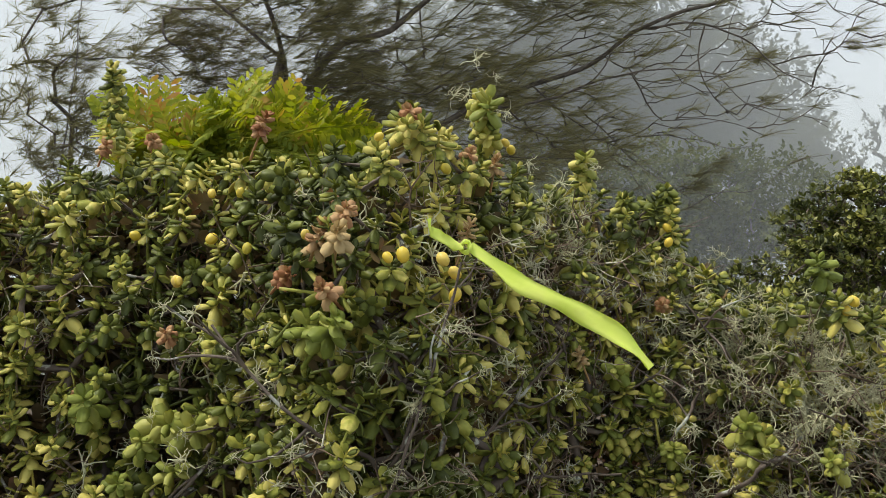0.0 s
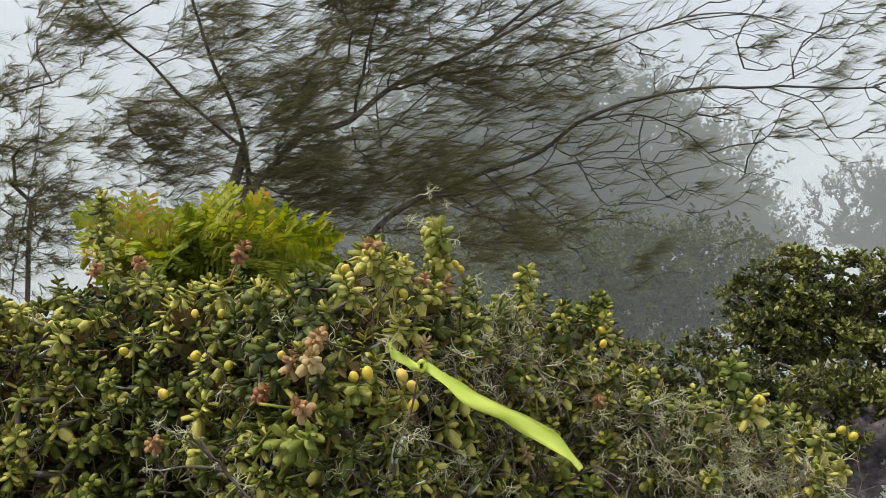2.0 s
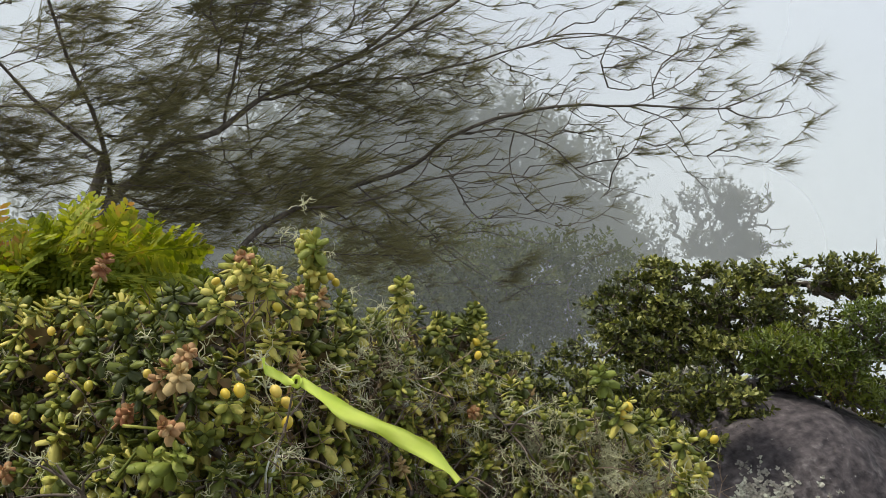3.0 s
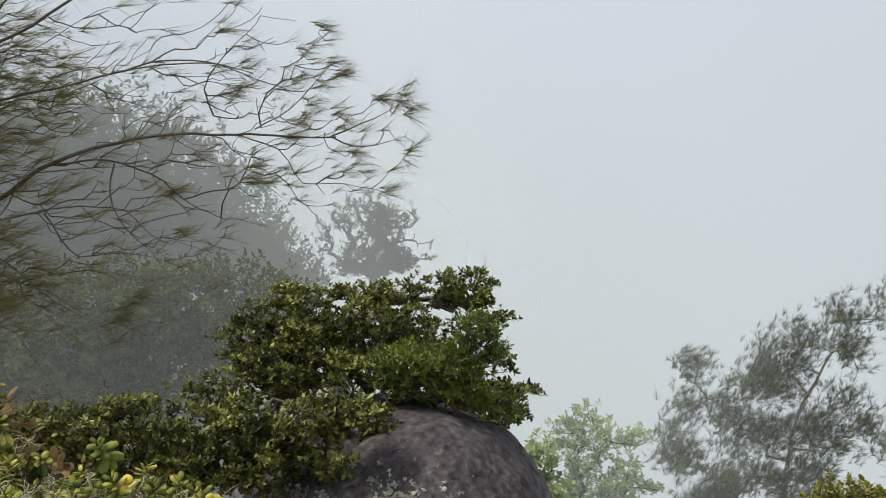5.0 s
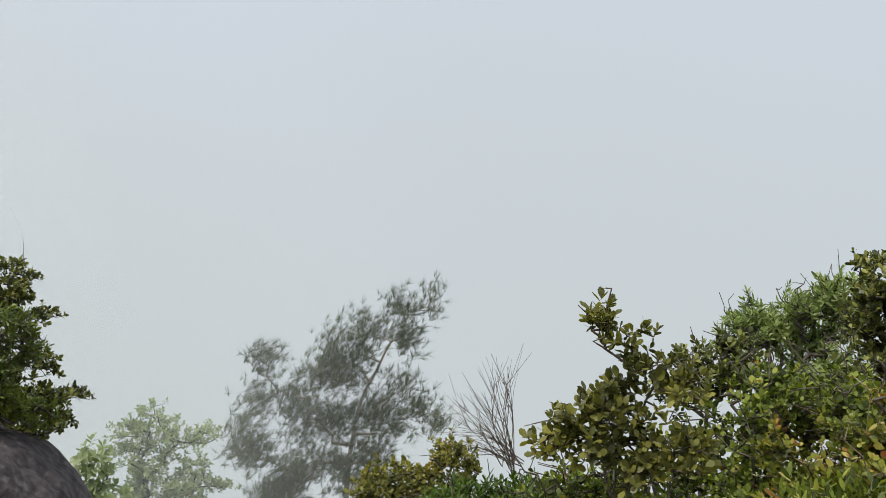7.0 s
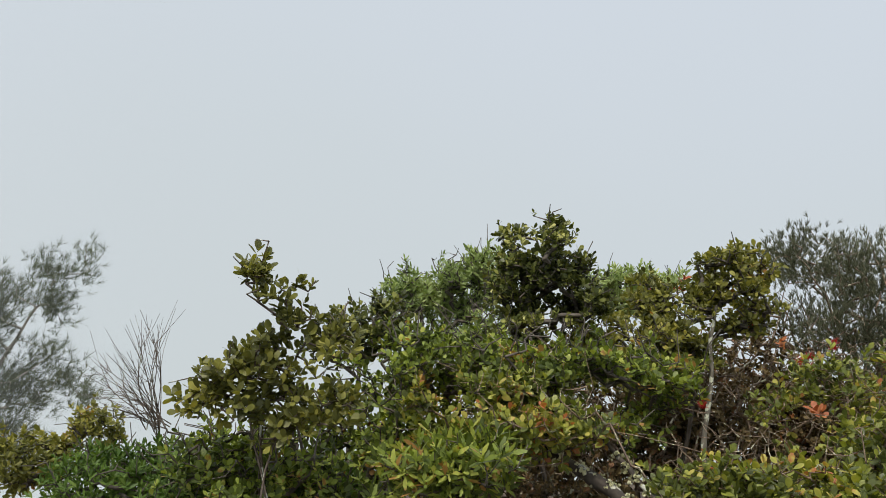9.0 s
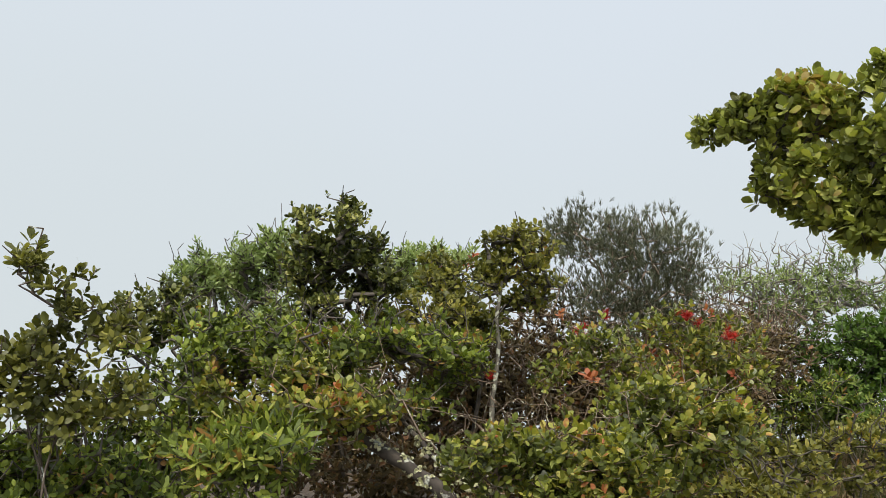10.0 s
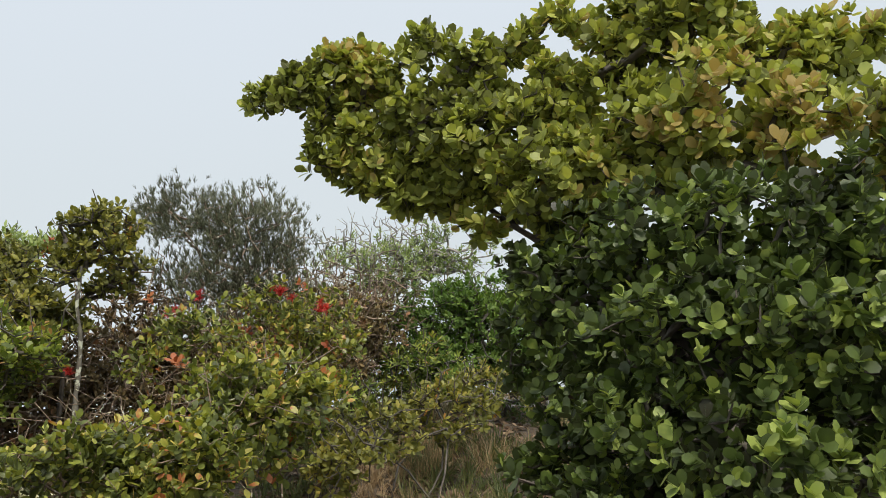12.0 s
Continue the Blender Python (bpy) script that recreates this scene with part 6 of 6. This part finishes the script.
INNER = template_set(123, 4, leaves=8, length=0.023, width=0.017, spread=75, stem=0.03, cup=0.35, stations=3)
LICHEN_SMALL = [lichen_tuft(rng_s, 9, 0.034, 3) for _ in range(5)]
LICHENS = [lichen_tuft(rng_s, 12, 0.05) for _ in range(4)]


def front_radius(b, z):
    """How far out the leafy face of the front shrubs stands: it bulges forward in the middle and leans back above."""
    d = np.interp(-b, [-36, -25, -18, -11, -6, 0, 4, 9, 15, 25, 33], [1.22, 1.17, 1.12, 0.96, 0.83, 0.86, 0.96, 1.12, 1.24, 1.13, 1.15])
    return d * np.interp(z, [1.15, 1.38, 1.57, 1.72], [0.86, 0.95, 1.0, 1.12])


def front_top(b):
    t = np.array(TOP_FRONT)
    return np.interp(-b, -t[:, 0], t[:, 1])


def polar(b, r, z):
    return np.array([-math.sin(radians(b)) * r, math.cos(radians(b)) * r, z])


def leafiness(b, z):
    """How thickly the shoots stand: full on the left, thin over the twiggy middle and the lichened end."""
    k = 1.0
    if -12 < b < 12 and z < 1.44:
        k = 0.85
    if -15 < b < -4 and z > 1.44:
        k = 0.6
    if b < -15:
        k = 0.4 if z > 1.36 else 0.8
    return k


def build_front_shrub(seed, b0, b1, count, inner_n, foot_b, label):
    rng = np.random.default_rng(seed)
    fx = polar(foot_b, front_radius(foot_b, 1.2) + 0.25, 0)
    foot = np.array([fx[0], fx[1], ground_height(fx[0], fx[1]) - 0.03])
    t = thing("leathery_shrub", foot, label, "shrub", "front shrubs")
    got = []
    tries = 0
    while len(got) < count and tries < 40000:
        tries += 1
        b = rng.uniform(b1, b0)
        top = front_top(b) - 0.02
        z = top - (top - 1.12) * rng.random() ** 1.15
        if rng.random() > leafiness(b, z):
            continue
        lay = rng.random() ** 1.5 * 0.16
        lump = 0.07 * noise.noise(Vector((b * 0.35, z * 14, seed)))
        p = polar(b, front_radius(b, z) + lay + lump, z)
        if got and np.min(np.linalg.norm(np.array(got) - p, axis=1)) < 0.038:
            continue
        got.append(p)
    pts = np.array(got)
    n = len(pts)
    shared = [np_mesh("leaf_shoot", v, f, M_FLESHY) for v, f in SHOOTS]
    towards = -pts * (1, 1, 0)
    towards /= np.linalg.norm(towards, axis=1, keepdims=True)
    axes = towards * 0.45 + np.array([0, 0, 0.85]) + rng.normal(0, 0.32, (n, 3))
    m = frames_for(axes, rng.random(n) * 6.28, rng.uniform(0.72, 1.02, n), pts - foot)
    if n > 300:
        v, f = scatter(SHOOTS_SMALL, m[300:])
        tagged(part("leaf_mass", np_mesh("leaf_mass", v, f, M_FLESHY), t), kind="stuff")
    for k in range(min(n, 300)):
        a = np.eye(4)
        a[:3] = m[k]
        part("leaf_shoot", shared[k % len(shared)], t, m=Matrix(a.tolist()))
    # leaves further in and towards the ground, brown for dead leaf and for shade
    back = []
    while len(back) < inner_n:
        b = rng.uniform(b1, b0)
        z = 0.35 + (front_top(b) - 0.42) * rng.random() ** 0.7 if rng.random() < 0.35 else rng.uniform(1.15, front_top(b) - 0.05)
        if z > front_top(b) - 0.06:
            continue
        back.append(polar(b, front_radius(b, max(z, 1.1)) + rng.uniform(0.06, 0.5 if b > -20 else 0.2), z - (0.0 if b > -22 else 0.06)))
    back = np.array(back)
    axes = np.array([0, 0, 0.7]) + rng.normal(0, 0.5, (inner_n, 3))
    v, f = scatter(INNER, frames_for(axes, rng.random(inner_n) * 6.28, rng.uniform(0.6, 1.0, inner_n), back - foot))
    tagged(part("inner_leaves", np_mesh("inner_leaves", v, f, M_DEAD_SHADED), t), kind="stuff")
    # bare twigs and pale lichen in the gaps between the leaves
    count_twigs = 150 if b1 > 0 else 260 if b1 > -20 else 360
    spots = []
    while len(spots) < count_twigs:
        b = rng.uniform(b1, b0)
        z = rng.uniform(1.12, front_top(b) - 0.05)
        if rng.random() < 0.3 + 0.7 * (1 - leafiness(b, z)) * 1.6:
            spots.append(polar(b, front_radius(b, z) + rng.uniform(0.0, 0.09), z))
    spots = np.array(spots)
    axes = np.array([0.3, 0, 0.75]) + rng.normal(0, 0.6, (count_twigs, 3))
    v, f = scatter(TWIGS, frames_for(axes, rng.random(count_twigs) * 6.28, rng.uniform(0.4, 0.9, count_twigs), spots - np.array([0, 0, 0.04]) - foot))
    tagged(part("twig_tangle", np_mesh("twig_tangle", v, f, M_TWIG), t), kind="stuff")
    some = spots[::5]
    v, f = scatter(LICHENS, frames_for(rng.normal(0, 1, (len(some), 3)), rng.random(len(some)) * 6.28, rng.uniform(0.25, 0.6, len(some)), some - foot))
    tagged(part("lichen_tangle", np_mesh("lichen_tangle", v, f, M_LICHEN), t), kind="stuff")
    fine = spots[:: 3 if b1 > 0 else 2 if b1 > -20 else 1]
    fine = np.concatenate([fine + rng.normal(0, 0.012, fine.shape), fine + rng.normal(0, 0.02, fine.shape)])
    v, f = scatter(LICHEN_SMALL, frames_for(rng.normal(0, 1, fine.shape), rng.random(len(fine)) * 6.28, rng.uniform(0.4, 0.95, len(fine)), fine - foot))
    tagged(part("lichen_fuzz", np_mesh("lichen_fuzz", v, f, M_LICHEN), t), kind="stuff")
    hub = smooth_line([foot, foot + np.array([0.02, 0.0, 0.45]), foot + np.array([0.0, -0.02, 0.95])], 0.07, 0.01, rng)
    limbs_of(t, foot, [grow(hub, np.concatenate([pts, back[:160]]), rng, 0.0014, 0.4, 0.06, 0.14, 4, r_max=0.009)], M_BARK, "stem")
    return t, foot


shrub_left = build_front_shrub(131, 36, 9, 740, 2700, 21, "leathery-leaved green shrub with yellow fruit")
shrub_mid = build_front_shrub(132, 10, -16, 620, 1700, 2, "leathery-leaved shrub with pink dried flowers and yellow fruit")
shrub_right = build_front_shrub(133, -14, -30.5, 300, 1000, -22, "twiggy leathery-leaved shrub hung with pale beard lichen")


def owner(p):
    b = math.degrees(math.atan2(-p[0], p[1]))
    return shrub_left if b > 9.5 else shrub_mid if b > -15 else shrub_right


def build_front_details():
    rng = np.random.default_rng(141)
    bm = bmesh.new()
    bmesh.ops.create_uvsphere(bm, u_segments=10, v_segments=7, radius=0.0085)
    for v in bm.verts:
        v.co.z *= 1.3
        if v.co.z > 0.008:
            v.co.x *= 0.8
            v.co.y *= 0.8
    for face in bm.faces:
        face.smooth = True
    fruit = bpy.data.meshes.new("fruit")
    bm.to_mesh(fruit)
    bm.free()
    fruit.materials.append(M_FRUIT)
    for q in FRUIT + FRUIT_LOW:
        t, foot = owner(q)
        s = rng.uniform(0.5, 0.74)
        out = -Vector((q[0], q[1], 0)).normalized() * 0.025
        m = Matrix.Translation(Vector(q) + out - Vector(foot)) @ Euler((rng.uniform(-1, 1), rng.uniform(-1, 1), 0)).to_matrix().to_4x4() @ Matrix.Scale(s, 4)
        part("fruit", fruit, t, "ripe yellow berry", m)
    for places, templates, mat, name, lab, size in ((DRIED, ROSETTES, M_DRIED, "dried_flower", "pinkish brown dried flower rosette", 0.68), (TALL, SHOOTS, M_FLESHY, "tall_shoot", "upright dark green leaf shoot", 0.7), (LIME, SHOOTS, M_LIME, "young_shoot", "yellow-green young leaf shoot", 0.9)):
        shared = [np_mesh(name, v, f, mat) for v, f in templates]
        for k, q in enumerate(places):
            t, foot = owner(q)
            p = np.array(q)
            to = -p * (1, 1, 0) / np.linalg.norm(p[:2])
            axis = to * 0.8 + np.array([0, 0, 0.7]) + rng.normal(0, 0.25, 3)
            a = np.eye(4)
            a[:3] = frames_for(axis[None], np.array([rng.random() * 6]), [size * rng.uniform(0.9, 1.3)], (p + to * 0.02 - foot)[None])[0]
            part(name, shared[k % len(shared)], t, lab, Matrix(a.tolist()))
    # beard lichen in the twigs
    spots = np.array(LICHEN)
    many = np.concatenate([spots] + [spots + rng.normal(0, 0.03, spots.shape) for _ in range(2)])
    n = len(many)
    v, f = scatter(LICHENS, frames_for(rng.normal(0, 1, (n, 3)), rng.random(n) * 6.28, rng.uniform(0.25, 0.6, n), many))
    tagged(new("beard_lichen", np_mesh("beard_lichen", v, f, M_LICHEN)), "pale grey-green beard lichen tangled in the twigs", "lichen", kind="stuff")
    # lichened branchlets between the leaves
    lobes = []
    for a, b, lean in ((13, 1.36, 0.6), (9, 1.33, 0.5), (6, 1.42, -0.5), (3, 1.36, 0.3), (0, 1.45, 0.2), (-4, 1.40, 0.8), (-6, 1.33, 0.9), (-9, 1.45, -0.3), (-12, 1.36, 0.5), (-17, 1.42, 0.4), (-20, 1.44, -0.5), (-23, 1.38, 0.6), (-26, 1.4, 0.3)):
        q = polar(a, front_radius(a, b) + 0.01, b)
        t, foot = owner(q)
        way = np.array([lean, rng.normal(0, 0.2), 0.6 + rng.normal(0, 0.2)])
        way /= np.linalg.norm(way)
        line = smooth_line([q - way * 0.14 + np.array([0, 0.12, -0.03]), q - way * 0.06 + rng.normal(0, 0.012, 3), q + way * 0.03 + rng.normal(0, 0.012, 3), q + way * 0.12 + rng.normal(0, 0.015, 3)], 0.012, 0.003, rng)
        bits = [tube(line, np.linspace(0.0032, 0.0012, len(line)), 6)]
        for _ in range(5):
            k = int(rng.integers(len(line) // 3, len(line) - 2))
            d = way * 0.5 + rng.normal(0, 0.7, 3)
            d /= np.linalg.norm(d)
            side = smooth_line([line[k], line[k] + d * 0.03 + rng.normal(0, 0.006, 3), line[k] + d * 0.07 + rng.normal(0, 0.012, 3)], 0.01, 0.002, rng)
            bits.append(tube(side, np.linspace(0.0018, 0.0007, len(side)), 5))
            lobes.append(side[-1])
        v, f = join(bits)
        part("branchlet", np_mesh("branchlet", v - foot, f, M_BARK), t, "grey branchlet with pale lichen")
        lobes += list(line[:: max(1, len(line) // 5)])
    lobes = np.array(lobes)
    n = len(lobes)
    v, f = scatter(LICHENS, frames_for(rng.normal(0, 1, (n, 3)), rng.random(n) * 6.28, rng.uniform(0.18, 0.45, n), lobes))
    tagged(new("beard_lichen", np_mesh("beard_lichen", v, f, M_LICHEN)), "small tufts of pale lichen on the branchlets", "lichen", kind="stuff")


build_front_details()


def build_fern():
    rng = np.random.default_rng(151)
    base = np.array(FERN_BASE[0])
    foot = np.array([base[0], base[1] + 0.05, ground_height(base[0], base[1]) - 0.02])
    t = thing("fern", foot, "yellow-green fern with orange-tinged fronds", "fern")
    v, f = tube(smooth_line([foot, (foot + base) / 2 + np.array([0.03, 0, 0]), base], 0.1, 0.01, rng), np.linspace(0.012, 0.009, len(smooth_line([foot, (foot + base) / 2 + np.array([0.03, 0, 0]), base], 0.1))), 7)
    part("stem", np_mesh("stem", v - foot, f, M_BARK), t)
    for tip in FERN_TIPS:
        tip = base + (np.array(tip) - base) * np.array([1.1, 1, 0.8]) * rng.uniform(0.85, 1.05) + np.array([0.02, rng.uniform(-0.08, 0.12), 0])
        mid = base * 0.45 + tip * 0.55 + np.array([0, 0, 0.05])
        line = smooth_line([base, mid, tip], 0.0085)
        n = len(line)
        bits = [tube(line, np.linspace(0.0022, 0.0007, n), 4)]
        tan = np.gradient(line, axis=0)
        tan /= np.linalg.norm(tan, axis=1, keepdims=True)
        nrm = np.array([rng.normal(0, 0.6), -0.7, rng.normal(0.4, 0.5)])
        for k in range(int(n * 0.2), n, 2):
            u = (k / n - 0.2) / 0.8
            size = 0.085 * math.sin(math.pi * min(1, 0.2 + 0.8 * u)) ** 0.8 + 0.012
            for s in (-1, 1):
                side = np.cross(tan[k], nrm) * s
                axis = side * 0.85 + tan[k] * 0.5 + WIND * 0.25 + rng.normal(0, 0.14, 3)
                y = axis / np.linalg.norm(axis)
                z = nrm - y * (nrm @ y)
                z /= np.linalg.norm(z)
                x = np.cross(y, z)
                reach = size * rng.uniform(0.75, 1.1)
                bits.append((blade(reach, 0.004, 1.0, 0.1, 0.2, 3)[0] @ np.stack([x, y, z]) + line[k], blade(reach, 0.004, 1.0, 0.1, 0.2, 3)[1]))
                for c in np.arange(0.15, 1.0, 0.13):
                    for e in (-1, 1):
                        lv, lf = blade(reach * 0.36 * (1.15 - 0.6 * c), 0.0085, 1.0, 0.15, 0.15, 3)
                        lv = turn(lv, rz=-e * radians(52), ry=rng.normal(0, 0.3)) + np.array([0, reach * c, -0.2 * reach * c * c])
                        bits.append((lv @ np.stack([x, y, z]) + line[k], lf))
        v, f = join(bits)
        part("frond", np_mesh("frond", v - foot, f, M_FERN), t)


build_fern()


def build_tape():
    rng = np.random.default_rng(161)

    def strip(line, widths, tilt):
        p = smooth_line(line, 0.006)
        n = len(p)
        tan = np.gradient(p, axis=0)
        tan /= np.linalg.norm(tan, axis=1, keepdims=True)
        v, f = [], []
        for k in range(n):
            u = k / (n - 1)
            up = np.array([0.2 * math.sin(u * 5), 0.5 + tilt * math.sin(u * 7 + 0.6), 0.8])
            side = up - tan[k] * (up @ tan[k])
            side /= np.linalg.norm(side)
            nor = np.cross(tan[k], side)
            w = np.interp(u, [0, 0.12, 0.35, 0.5, 0.62, 0.85, 1], widths)
            for j in range(5):
                q = (j - 2) / 2
                ripple = 0.0016 * math.sin(u * 24 + q * 2) + 0.003 * q * q * math.sin(u * 9)
                c = p[k] + side * q * w / 2 + nor * ripple
                v += [c - nor * 0.0003, c + nor * 0.0003]
        for k in range(n - 1):
            for j in range(4):
                a, b = (k * 5 + j) * 2, ((k + 1) * 5 + j) * 2
                f += [(a, a + 2, b + 2), (a, b + 2, b), (a + 1, b + 1, b + 3), (a + 1, b + 3, a + 3)]
        for k in range(n - 1):
            for j in (0, 4):
                a, b = (k * 5 + j) * 2, ((k + 1) * 5 + j) * 2
                f += [(a, b, b + 1), (a, b + 1, a + 1)]
        return np.array(v), np.array(f)

    knot = np.array(TAPE_KNOT)
    t = thing("flagging_tape", knot, "fluorescent yellow-green plastic flagging tape tied to the shrub", "marker tape")
    v, f = strip(TAPE, [0.009, 0.016, 0.019, 0.013, 0.019, 0.017, 0.008], 0.3)
    part("streamer", np_mesh("streamer", v - knot, f, M_TAPE), t)
    v, f = strip(TAPE_TAIL, [0.008, 0.009, 0.01, 0.01, 0.011, 0.009, 0.003], 0.3)
    part("tail", np_mesh("tail", v - knot, f, M_TAPE), t)
    a = np.linspace(0, 2 * np.pi, 20)
    ring = np.stack([0.004 * np.cos(a), 0.003 * np.sin(a * 2), 0.005 * np.sin(a)], 1)
    v, f = tube(ring, np.full(20, 0.0022), 6)
    part("knot", np_mesh("knot", v, f, M_TAPE), t)


build_tape()
